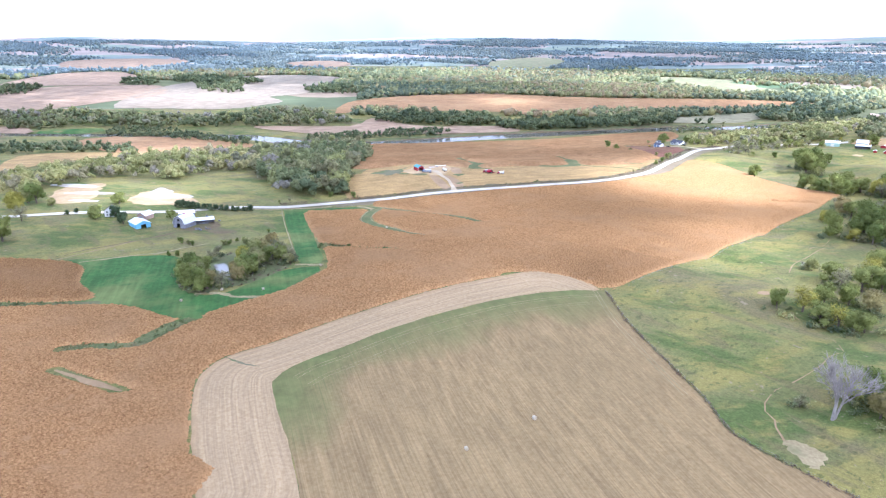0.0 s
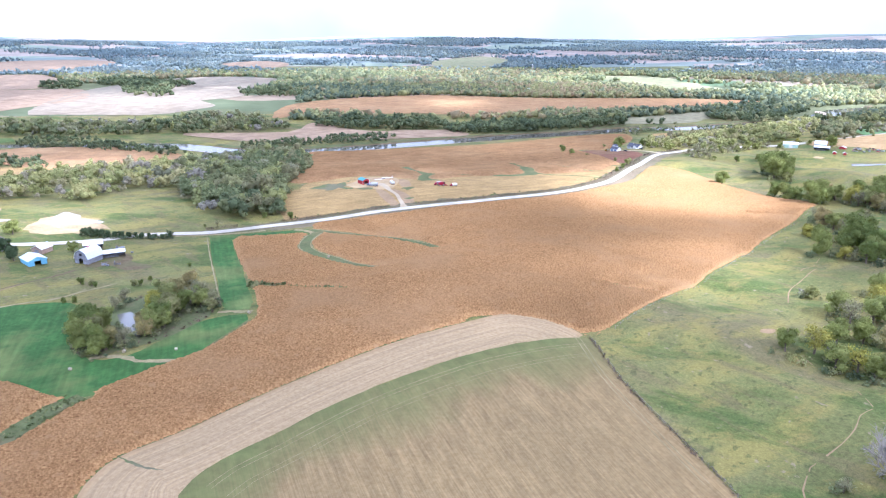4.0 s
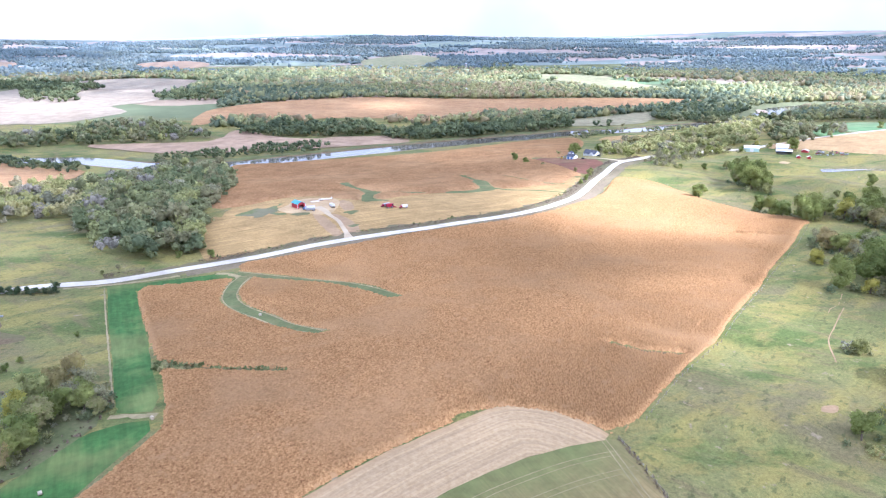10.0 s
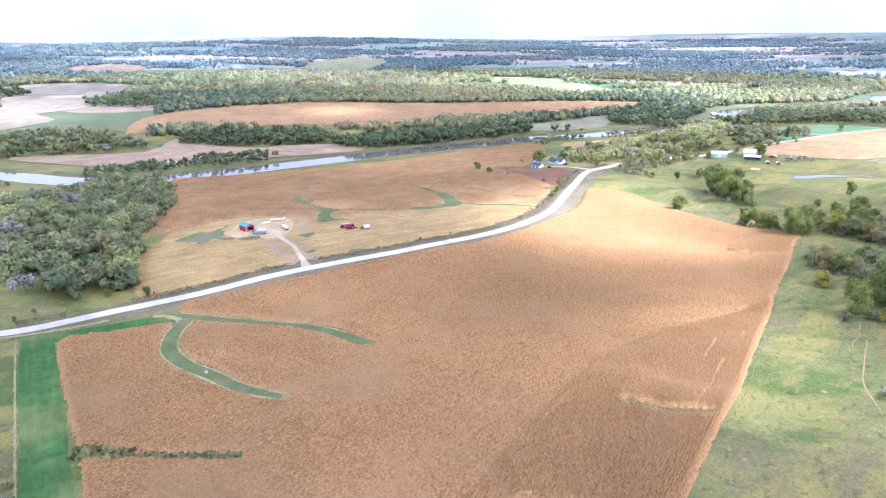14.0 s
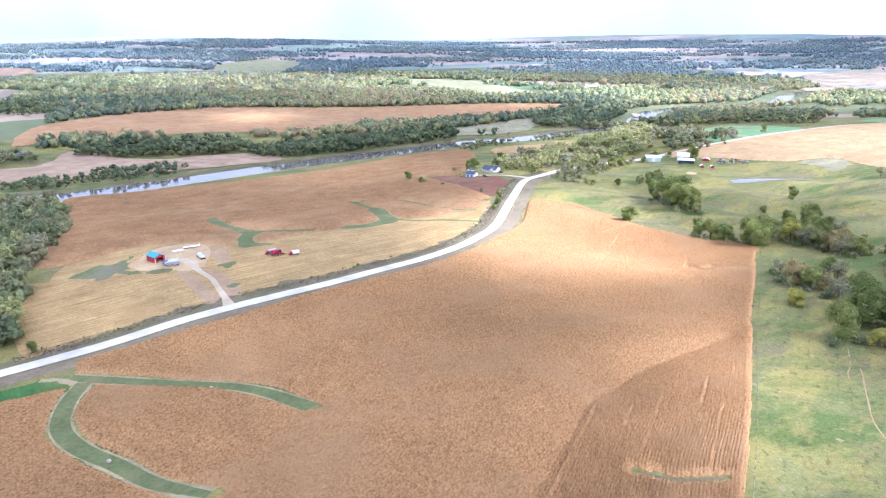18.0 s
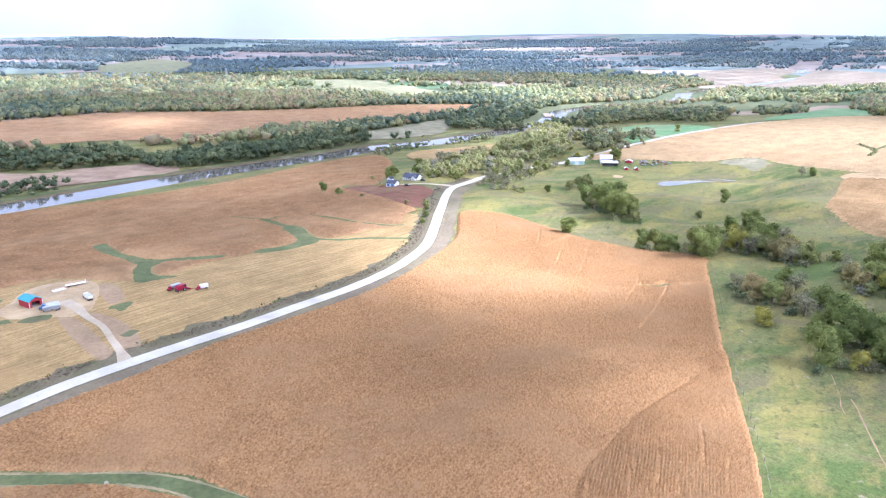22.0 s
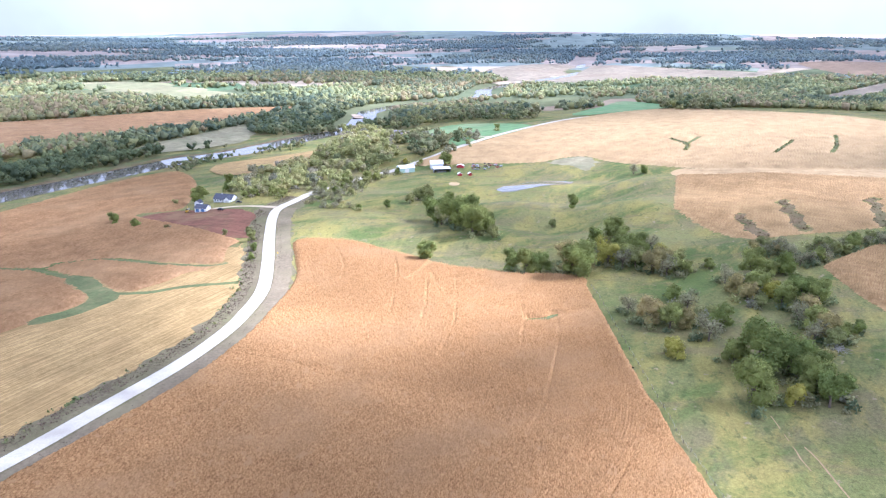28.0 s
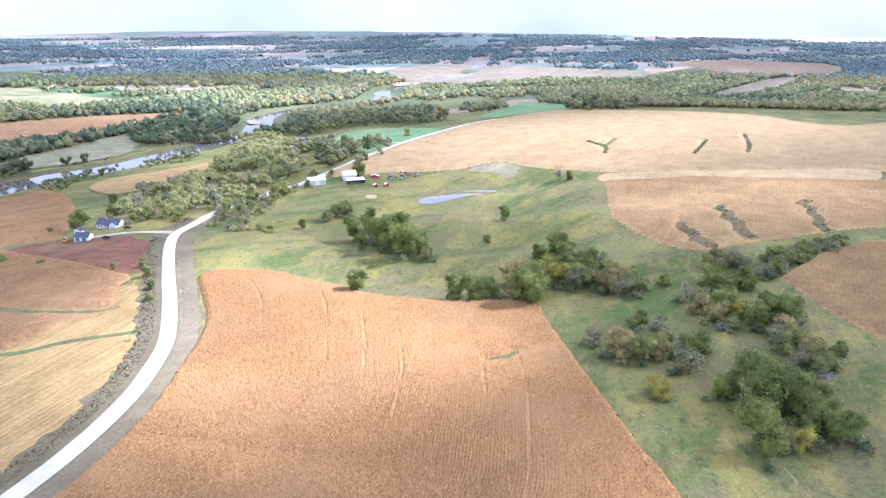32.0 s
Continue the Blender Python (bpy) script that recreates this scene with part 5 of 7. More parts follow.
for heap in ((-205, 511, 20, 7, 2.4, 0, LIMESTONE, "white crushed-limestone heap on a bare slope", 1), (-214, 524, 9, 6, 3.6, 20, GREY_STONE, "grey crushed-stone heap behind a white one", 2),
             (-264, 514, 20, 5, 1.2, 5, LIMESTONE, "long low white limestone heap on a bare slope", 3), (-288, 541, 22, 7, 1.4, -10, LIMESTONE, "long low white limestone heap on a bare slope", 4),
             (-256, 489, 12, 3, 0.9, 0, LIMESTONE, "small white limestone heap beside the road", 5)):
    gravel_mound(*heap)
region("pond_bank", POND_BANK, WEEDS, "rank brown grass round a farm pond", "grass", lift=0.12)
region("farm_pond", FARM_POND, WATER, "small dark farm pond among trees", "pond", lift=0.2)
for nm, ln, wd in (("stubble_weeds", STUB_WEEDS, [0.3, 1.0, 0.3]),):
    ribbon(nm, ln, wd, YARD_WEEDS, "weedy draw in a corn field", "weeds", lift=0.14, step=1.2, wobble=0.5)
for nm, ln in (("hill_draw", HILL_DRAW_A), ("hill_draw_b", HILL_DRAW_B), ("hill_draw_c", HILL_DRAW_C), ("hill_draw_d", HILL_DRAW_D)):
    ribbon(nm, ln, [0.8, 2.4, 2.0, 0.6], YARD_WEEDS, "weedy draw in a corn field", "weeds", lift=0.3, wobble=0.3)
for nm, ln in (("slope_gully", SLOPE_GULLY_A), ("slope_gully_b", SLOPE_GULLY_B), ("slope_gully_c", SLOPE_GULLY_C)):
    ribbon(nm, ln, [5, 6, 7, 5.5, 6.5, 7.5, 7], WEED_BROWN, "brown weedy gully in a corn slope", "weeds", lift=0.3, wobble=0.5)
for nm, ln, wd in (("cow_path", COW_PATH_A, 0.5), ("cow_path_lower", COW_PATH_B, [0.25, 0.3, 0.4, 0.3, 0.55, 0.3, 0.5, 0.45, 0.6, 1.0]), ("cow_path_upper", [(153.6, 287.6), (158.4, 274.3), (159.7, 263.9), (157.2, 252.5)], 0.35), ("farm_lane", [(-205, 355), (-196, 368), (-177, 396), (-165, 410)], 0.9), ("wheel_track", WHEEL_TRACK, 0.35)):
    ribbon(nm, ln, wd, BARE, "narrow trodden bare path in pasture", "path", lift=0.06, wobble=0.25)

ribbon("dirt_lane", [(-206, 360), (-203, 367), (-197, 375), (-190, 382), (-179, 394), (-168, 407), (-164, 414)], [0.6, 1.2, 1.6, 1.8, 1.8, 2.4], BARNYARD, "brown trodden dirt lane across a pasture", "path", lift=0.08, step=2.5, wobble=0.3)
ribbon("dry_pasture_edge", [(-191, 351), (-179, 358), (-167, 365), (-155, 370), (-147, 379), (-135, 390)], [0.8, 1.6, 1.2, 2.0, 1.6, 0.8], DRY_GRASS, "strip of dry straw-coloured grass", "grass", lift=0.13, step=2.5, wobble=0.4)
region("straw_litter", [(104, 188), (107, 190), (111, 188), (115, 183), (110, 177), (107, 177), (105, 182)], DRY_GRASS, "scattered straw on trodden pasture", "soil", lift=0.07, step=1.2, wobble=2.4, seed=8)
for nm, ln, wd in (("fence_wheel_track", beside(FENCE_LINE[:4], -4.5), 0.28), ("fence_wheel_track_inner", beside(FENCE_LINE[:4], -6.2), 0.25)):
    ribbon(nm, ln, wd, DRY_GRASS, "pale curved wheel track on mown grass", "track", lift=0.09, step=2.0, wobble=0.4)
ribbon("corn_gap", SW_GAP, [0.6, 2.4, 3.2, 0.6], BARE, "pale bare gap in the corn", "soil", lift=0.2, wobble=0.2)
region("bare_spot", [(145, 305), (148, 308), (153, 308), (151, 305), (148, 304)], BARE, "bare trodden spot in pasture", "soil", lift=0.08, step=1.0)
ribbon("road_verge", beside(ROAD, 0.0), [7.6, 7.6, 8, 18, 26, 26.6, 26.6, 26.6, 26.6, 26.6], VERGE, "brown weedy verge of a gravel road", "verge", lift=0.1, wobble=0.1)
ribbon("road_shoulder", beside(ROAD[5:20], -8.2), [7, 8, 8.5, 8.5, 8.5, 9], SHOULDER, "grey-green weedy shoulder of a gravel road", "verge", lift=0.14, wobble=0.08)
ribbon("road", ROAD, 6.5, GRAVEL, "pale crushed-limestone gravel road", "road", lift=0.3, crown=0.12)
ribbon("road_beyond", ROAD_BEYOND, 7.5, GRAVEL, "pale gravel road climbing past a farm", "road", lift=0.5)
ribbon("shed_drive", [(9, 534), (8, 547), (6, 561), (4, 575), (-1, 589), (-4, 602), (-9, 614)], [7, 3.2, 2.8, 2.8, 3.2, 5, 7], DRIVE_GRAVEL, "pale gravel drive to a shed", "drive", lift=0.26)
ribbon("house_drive", HOUSE_DRIVE, [7, 5, 4.5, 5, 6], DRIVE_GRAVEL, "pale gravel drive to a farmhouse", "drive", lift=0.3)
ribbon("far_drive", FAR_DRIVE, 4.5, DRIVE_GRAVEL, "pale gravel drive through a meadow", "drive", lift=0.5)
ribbon("river", RIVER, [60, 50, 38, 34, 38, 42, 41, 39, 39, 39, 41, 44, 46, 60], WATER, "broad brown-blue river reflecting the sky", "river", lift=2.0, level=True)
ribbon("river_beach", beside(RIVER[4:10], -21.5), [3, 6, 8, 7, 5, 3], SAND, "pale sandy river bank", "sand", lift=0.4, wobble=0.2)
ribbon("mud_bank", beside(RIVER[9:16], -20.5), 3.5, BARNYARD, "dark muddy river bank", "bank", lift=0.4, wobble=0.3)
ribbon("mud_bank_far", beside(RIVER[4:16], 20.5), 4.0, BARNYARD, "dark muddy river bank", "bank", lift=0.4, wobble=0.3)
ribbon("reed_bank_far", beside(RIVER[4:16], 27.0), 9.0, WEEDS, "green reeds along the river bank", "reeds", lift=0.5, wobble=0.2)
region("sand_bar", [(742, 1236), (756, 1262), (775, 1268), (768, 1246), (752, 1228)], SAND, "pale sand bar in the river bend", "sand", lift=2.4)
region("stock_pond", STOCK_POND, WATER, "small grey-blue stock pond in a pasture", "pond", lift=0.25)

# ---------------------------------------------------------------- unseen clouds added to shade the land
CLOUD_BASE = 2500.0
PLACED_SUN_BREAKS = [  # gaps set to light chosen fields: place, reach, share of cloud missing (below 0 shades)
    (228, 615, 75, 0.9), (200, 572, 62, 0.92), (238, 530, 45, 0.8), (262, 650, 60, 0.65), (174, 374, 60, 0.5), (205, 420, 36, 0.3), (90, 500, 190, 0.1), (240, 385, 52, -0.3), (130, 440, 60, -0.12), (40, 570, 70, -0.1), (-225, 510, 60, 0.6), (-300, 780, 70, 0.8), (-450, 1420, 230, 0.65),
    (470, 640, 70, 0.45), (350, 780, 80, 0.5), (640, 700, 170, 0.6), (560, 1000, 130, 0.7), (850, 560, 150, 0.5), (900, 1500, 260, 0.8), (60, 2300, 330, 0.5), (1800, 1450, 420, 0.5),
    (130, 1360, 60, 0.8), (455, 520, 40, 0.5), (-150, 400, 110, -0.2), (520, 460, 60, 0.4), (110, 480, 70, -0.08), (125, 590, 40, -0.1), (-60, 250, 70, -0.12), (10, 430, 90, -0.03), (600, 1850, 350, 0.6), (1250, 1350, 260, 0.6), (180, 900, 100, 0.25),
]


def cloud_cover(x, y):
    """Share of the sun that the added clouds are to take away at a place on the land."""
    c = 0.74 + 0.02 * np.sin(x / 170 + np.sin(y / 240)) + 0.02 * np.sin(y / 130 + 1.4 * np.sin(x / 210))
    for gx, gy, reach, gone in PLACED_SUN_BREAKS:
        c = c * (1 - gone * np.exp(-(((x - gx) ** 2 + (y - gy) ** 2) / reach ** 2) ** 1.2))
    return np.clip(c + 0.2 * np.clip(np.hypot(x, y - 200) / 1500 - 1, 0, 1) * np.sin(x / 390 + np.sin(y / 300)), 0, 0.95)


def shading_clouds():
    """An unseen deck of small cloud puffs, high up on the sun's side, sized to shade the land."""
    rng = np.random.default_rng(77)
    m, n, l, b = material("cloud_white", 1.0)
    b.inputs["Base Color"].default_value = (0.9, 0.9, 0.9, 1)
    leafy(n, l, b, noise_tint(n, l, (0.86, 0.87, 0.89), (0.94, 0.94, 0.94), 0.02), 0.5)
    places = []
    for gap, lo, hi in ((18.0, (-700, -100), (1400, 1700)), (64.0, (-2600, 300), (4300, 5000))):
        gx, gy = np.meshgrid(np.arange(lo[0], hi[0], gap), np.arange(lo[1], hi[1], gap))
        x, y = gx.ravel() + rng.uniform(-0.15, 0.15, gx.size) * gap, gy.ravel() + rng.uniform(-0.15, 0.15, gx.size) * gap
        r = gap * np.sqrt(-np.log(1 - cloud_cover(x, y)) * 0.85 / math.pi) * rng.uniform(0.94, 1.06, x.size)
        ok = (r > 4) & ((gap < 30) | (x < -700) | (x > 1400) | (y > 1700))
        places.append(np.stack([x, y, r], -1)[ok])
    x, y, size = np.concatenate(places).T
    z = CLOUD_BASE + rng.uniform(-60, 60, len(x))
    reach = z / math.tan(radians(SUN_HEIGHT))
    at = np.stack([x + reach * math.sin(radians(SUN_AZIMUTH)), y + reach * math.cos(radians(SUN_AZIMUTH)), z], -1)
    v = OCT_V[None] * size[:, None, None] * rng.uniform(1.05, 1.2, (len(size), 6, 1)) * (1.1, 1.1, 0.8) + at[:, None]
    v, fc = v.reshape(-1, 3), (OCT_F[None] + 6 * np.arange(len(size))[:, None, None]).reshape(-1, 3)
    tagged(new("shading_clouds", mesh_from("shading_clouds", v, fc, m, True)), "unseen white cloud puffs added high up to shade the land", "clouds", kind="stuff")


# ---------------------------------------------------------------- trees
ICO = [Vector(p).normalized() for p in [(0, 1, 1.618), (0, -1, 1.618), (0, 1, -1.618), (0, -1, -1.618), (1, 1.618, 0), (-1, 1.618, 0),
       (1, -1.618, 0), (-1, -1.618, 0), (1.618, 0, 1), (-1.618, 0, 1), (1.618, 0, -1), (-1.618, 0, -1)]]
ICO_V = np.array([tuple(p) for p in ICO])
ICO_F = np.array([(a, b, c) for a in range(12) for b in range(a + 1, 12) for c in range(b + 1, 12)
                  if max(np.linalg.norm(ICO_V[a] - ICO_V[b]), np.linalg.norm(ICO_V[b] - ICO_V[c]), np.linalg.norm(ICO_V[a] - ICO_V[c])) < 1.1])
_n = np.cross(ICO_V[ICO_F[:, 1]] - ICO_V[ICO_F[:, 0]], ICO_V[ICO_F[:, 2]] - ICO_V[ICO_F[:, 0]])
_w = (_n * ICO_V[ICO_F[:, 0]]).sum(1) < 0
ICO_F[_w] = ICO_F[_w][:, ::-1]


OCT_V = np.array([(1, 0, 0), (-1, 0, 0), (0, 1, 0), (0, -1, 0), (0, 0, 1), (0, 0, -1)], float)
OCT_F = np.array([(0, 2, 4), (2, 1, 4), (1, 3, 4), (3, 0, 4), (2, 0, 5), (1, 2, 5), (3, 1, 5), (0, 3, 5)])


shading_clouds()


def leaf_bunches(centres, radii, rng):
    """Small ragged bunches of leaves, each turned its own way."""
    k = len(centres)
    q = rng.normal(size=(k, 3, 3))
    turn = np.linalg.qr(q)[0]
    turn[np.linalg.det(turn) < 0] *= -1
    v = OCT_V[None] * (1 + rng.uniform(-0.5, 0.5, (k, 6, 1))) * np.asarray(radii)[:, None, None] * rng.uniform(0.5, 1.3, (k, 1, 3))
    v = np.einsum("kij,knj->kni", turn, v) + np.asarray(centres)[:, None]
    return v.reshape(-1, 3), (OCT_F[None] + 6 * np.arange(k)[:, None, None]).reshape(-1, 3)


def leaf_sheets(centres, radii, out, rng, bias=0.9):
    """Folded sprays of leaves, two thin faces each, turned loosely outwards."""
    k = len(centres)
    nrm = np.asarray(out) * bias + rng.normal(size=(k, 3)) * 0.55
    nrm /= np.linalg.norm(nrm, axis=1)[:, None] + 1e-9
    a = np.cross(nrm, rng.normal(size=(k, 3)))
    a /= np.linalg.norm(a, axis=1)[:, None] + 1e-9
    b = np.cross(nrm, a)
    r = np.asarray(radii)[:, None]
    c = np.asarray(centres)
    e = rng.uniform(0.6, 1.3, (k, 4))
    v = np.stack([c + a * r * e[:, :1], c + b * r * e[:, 1:2] * 0.8 - nrm * r * 0.3, c - a * r * e[:, 2:3], c - b * r * e[:, 3:] * 0.8 - nrm * r * 0.3], 1)
    q = 4 * np.arange(k)[:, None]
    return v.reshape(-1, 3), np.concatenate([q + (0, 1, 2), q + (0, 2, 3)], 1).reshape(-1, 3)


def joined(*parts_):
    """Several sets of verts and faces as one."""
    vs, fs, n = [], [], 0
    for v, f in parts_:
        vs.append(v), fs.append(f + n)
        n += len(v)
    return np.concatenate(vs), np.concatenate(fs)


def clumps(centres, radii, rng, jag=0.3, flat=0.8):
    """Many lumpy leaf clumps as one mesh's verts and faces."""
    k = len(centres)
    v = ICO_V[None] * (1 + rng.uniform(-jag, jag, (k, 12, 1))) * np.asarray(radii)[:, None, None]
    v[:, :, 2] *= flat
    v = v + np.asarray(centres)[:, None]
    fcs = ICO_F[None] + 12 * np.arange(k)[:, None, None]
    return v.reshape(-1, 3), fcs.reshape(-1, 3)


def limb(bm, a, b, ra, rb, sides=6):
    a, b = Vector(a), Vector(b)
    d = (b - a).normalized()
    s = d.orthogonal().normalized()
    t = d.cross(s)
    rings = []
    for p, r in ((a, ra), (a.lerp(b, 0.5) + s * ra * 0.3, (ra + rb) / 2), (b, rb)):
        rings.append([bm.verts.new(p + (s * math.cos(x) + t * math.sin(x)) * r) for x in [2 * math.pi * i / sides for i in range(sides)]])
    for q, w in zip(rings, rings[1:]):
        for i in range(sides):
            bm.faces.new((q[i], q[(i + 1) % sides], w[(i + 1) % sides], w[i]))
    bm.faces.new(rings[-1])


def tree_meshes(seed, form="round", large=False):
    """Trunk and crown of a tree one metre wide, to be scaled."""
    rng = np.random.default_rng(seed)
    bm = bmesh.new()
    limb(bm, (0, 0, -0.06), (0.01, 0, 0.42), 0.036, 0.022, 8)
    lobes = []
    for i in range(rng.integers(12, 17)):
        ang, out, up = rng.uniform(0, 6.28), rng.uniform(0.10, 0.33), rng.uniform(0.16, 0.78)
        p = np.array([math.cos(ang) * out, math.sin(ang) * out, up])
        limb(bm, (0.01, 0, rng.uniform(0.22, 0.42)), p, 0.018, 0.006, 5)
        lobes.append((p, rng.uniform(0.13, 0.21)))
    lobes.append((np.array([0.02, 0, 0.55]), 0.32))
    trunk = bpy.data.meshes.new("trunk")
    bm.to_mesh(trunk)
    bm.free()
    trunk.materials.append(BARK)
    cs, rs, ns, inner = [], [], [], []
    share = 1.0 if form == "round" else 0.4
    for p, r in lobes:
        k = int(190 * share * (r / 0.2) ** 2 * (1.7 if large else 0.9))
        d = rng.normal(size=(k, 3))
        d /= np.linalg.norm(d, axis=1)[:, None]
        d[:, 2] = np.where(d[:, 2] < -0.6, -d[:, 2] * 0.5, d[:, 2])
        cs.append(p + d * r * rng.uniform(0.55, 1.12, (k, 1)))
        ns.append(d + (0, 0, 0.35))
        rs.append(rng.uniform(0.022, 0.05, k) * (0.62 if large else 0.86) * (1 if form == "round" else 0.8))
        inner.append((*p, r * (0.75 if form == "round" else 0.3)))
    inner = np.array(inner)
    return trunk, joined(leaf_sheets(np.concatenate(cs), np.concatenate(rs), np.concatenate(ns), rng), clumps(inner[:, :3], inner[:, 3], rng, 0.25, 0.9))


def conifer_meshes(seed):
    rng = np.random.default_rng(seed)
    bm = bmesh.new()
    limb(bm, (0, 0, -0.1), (0, 0, 1.1), 0.04, 0.01, 6)
    trunk = bpy.data.meshes.new("trunk")
    bm.to_mesh(trunk)
    bm.free()
    trunk.materials.append(BARK)
    z = rng.uniform(0.05, 1.2, 420) ** 1.15
    r = 0.62 * np.clip(1.32 - z, 0, 1) ** 0.75
    a = rng.uniform(0, 6.28, 420)
    k = rng.uniform(0.6, 1.05, 420)
    q = np.stack([np.cos(a) * r * k, np.sin(a) * r * k, z], -1)
    return trunk, leaf_sheets(np.repeat(q, 3, 0) + rng.normal(0, 0.04, (1260, 3)), np.repeat(0.06 + 0.07 * r, 3), np.repeat(np.stack([np.cos(a), np.sin(a), 0.6 + 0 * a], -1), 3, 0), rng)


TREE_KINDS = {"g": ("deciduous_tree", LEAF_GREEN, "round", "full green leafy tree"), "o": ("deciduous_tree", LEAF_OLIVE, "round", "olive-brown autumn tree"),
              "a": ("deciduous_tree", LEAF_GOLD, "round", "golden-brown autumn tree"), "y": ("deciduous_tree", LEAF_YELLOW, "round", "bright yellow autumn tree"), "s": ("deciduous_tree", LEAF_GREY, "thin", "half-bare grey autumn tree"),
              "z": ("deciduous_tree", LEAF_YELLOW, "thin", "thin yellow half-bare tree"), "l": ("deciduous_tree", LEAF_LIME, "round", "yellow-green leafy tree"), "e": ("conifer", LEAF_SPRUCE, "round", "dense dark green cedar"), "c": ("conifer", LEAF_SPRUCE, "cone", "dark green spruce"),
              "d": ("deciduous_tree", LEAF_GREY, "bare", "bare dead grey tree")}
made_trees = {}


def tree(kind, x, y, width, place, seed):
    name, leaf, form, words = TREE_KINDS[kind]
    large = width > 13
    key = (kind, large, seed % (4 if kind in "go" else 2))
    if key not in made_trees:
        trunk, crown = conifer_meshes(seed) if form == "cone" else tree_meshes(seed, form, large)
        made_trees[key] = (trunk, mesh_from("crown", *crown, leaf))
    trunk, crown = made_trees[key]
    root = new(name)
    root.empty_display_size = 0.1
    rng = random.Random(seed * 7 + 1)
    root.matrix_basis = Matrix.Translation((x, y, float(height(x, y)))) @ Matrix.Rotation(rng.uniform(0, 6.28), 4, "Z") @ Matrix.Diagonal(
        (width, width, width * rng.uniform(0.9, 1.1), 1))
    for part_name, me in (("trunk", trunk), ("crown", crown)):
        p = new(part_name, me)
        p.parent = root
    tagged(root, words + " " + place, "tree", "trees " + place)
    return root


seed = 10
for listing, place in ((GULLY_TREES + GULLY_TREES_LOW, "in the pasture gully"), (MIDROW_TREES, "along the creek below the corn"), (UPPER_TREES, "on the open pasture"),
                       (EAST_BUSHES, "in the brush below the slope"), (POND_TREES, "round the farm pond"), (YARD_TREES, "near the barnyard"), (YARD_SHRUBS, "on rough pasture"),
                       (SPRUCE_ROW, "in a windbreak beside the road"), (HOLLOW_TREES, "in the pasture hollow"), (HOUSE_TREES, "near the farmhouse"), (BEND_TREES, "beside the road bend"), (ROADSIDE_TREES, "beside the climbing road")):
    for k, x, y, w in listing:
        tree(k, x, y, w, place, seed)
        seed += 1


HOUSE_PLACES = [(268, 812), (242, 797), (437, 792), (464, 779), (458, 766), (480, 765), (603, 985), (-198, 446), (-190, 424), (-166, 430)]


def toned(me, tones, corners):
    """Keeps each tree's own tone with its leaves."""
    me.attributes.new("tone", "FLOAT", "POINT").data.foreach_set("value", np.repeat(tones, corners).astype(np.float32))
    return me


def woods(name, outline, mat, label, gap, size, lobes=5, seed=5, fine=False, thin=0.0, shore=0.0):
    """Many trees growing as one wood: lumpy crowns of several clumps."""
    rng = np.random.default_rng(seed)
    edge = smooth_line(outline, True, 15.0)
    lo, hi = edge.min(0), edge.max(0)
    gx, gy = np.meshgrid(np.arange(lo[0], hi[0], gap), np.arange(lo[1], hi[1], gap))
    gx, gy = gx + rng.uniform(-0.5, 0.5, gx.shape) * gap, gy + rng.uniform(-0.5, 0.5, gy.shape) * gap
    ok = inside(edge, gx, gy)
    for ln, room in ((ROAD, 14), (ROAD_BEYOND, 8), (HOUSE_DRIVE, 10), (SHED_DRIVE, 10), (FAR_DRIVE, 9)):
        ok &= away(smooth_line(ln, False, 10.0), gx, gy) > room
    for hx, hy in HOUSE_PLACES:
        ok &= np.hypot(gx - hx, gy - hy) > 17
    ok &= ~inside(smooth_line(MARSH, True, 15.0), gx, gy)
    if shore:
        ok &= away(RIVER, gx, gy) > shore
    if thin:
        ok &= np.sin(gx / 17 + 1.7 * np.sin(gy / 29)) + np.sin(gy / 21 + np.sin(gx / 13)) + rng.normal(0, 0.6, gx.shape) > -2.2 + 3.0 * thin
    x, y = gx[ok], gy[ok]
    k = len(x)
    s = size * rng.choice([0.5, 0.75, 0.9, 1.0, 1.15, 1.3], k) * rng.uniform(0.85, 1.15, k)
    tone = np.clip(rng.beta(1.1, 1.2, k) * 0.8 + 0.2 * (np.sin(x / 40) + 1) * 0.5, 0, 1)
    tall = rng.uniform(0.8, 1.25, k)
    z = height(x, y)
    core_n = 5
    base = np.stack([x, y, z + 0.52 * s * tall], -1)
    lean = rng.normal(0, 0.17, (k, core_n, 3)) * (1, 1, 0.8)
    cores = base[:, None] + lean * s[:, None, None]
    core_r = s[:, None] * rng.uniform(0.17, 0.27, (k, core_n))
    per = lobes // core_n
    d = rng.normal(size=(k, core_n, per, 3))
    d /= np.linalg.norm(d, axis=3)[..., None]
    d[..., 2] = np.where(d[..., 2] < -0.4, -d[..., 2], d[..., 2])
    leaves = cores[:, :, None] + d * (core_r * 1.12)[:, :, None, None] * rng.uniform(0.75, 1.15, (k, core_n, per, 1))
    leaf_r = np.broadcast_to(s[:, None, None], (k, core_n, per)) * rng.uniform(0.05, 0.105, (k, core_n, per)) * (1.0 if fine else 1.6)
    v, fc = joined(leaf_sheets(leaves.reshape(-1, 3), leaf_r.ravel(), (d + (0, 0, 0.4)).reshape(-1, 3), rng), clumps(cores.reshape(-1, 3), core_r.ravel() * 0.82, rng, 0.3, 0.95))
    me = mesh_from(name, v, fc, mat)
    toned(me, np.concatenate([np.repeat(tone, core_n * per * 4), np.repeat(tone, core_n * 12)]), 1)
    return tagged(new(name, me), label, "woods", kind="stuff")


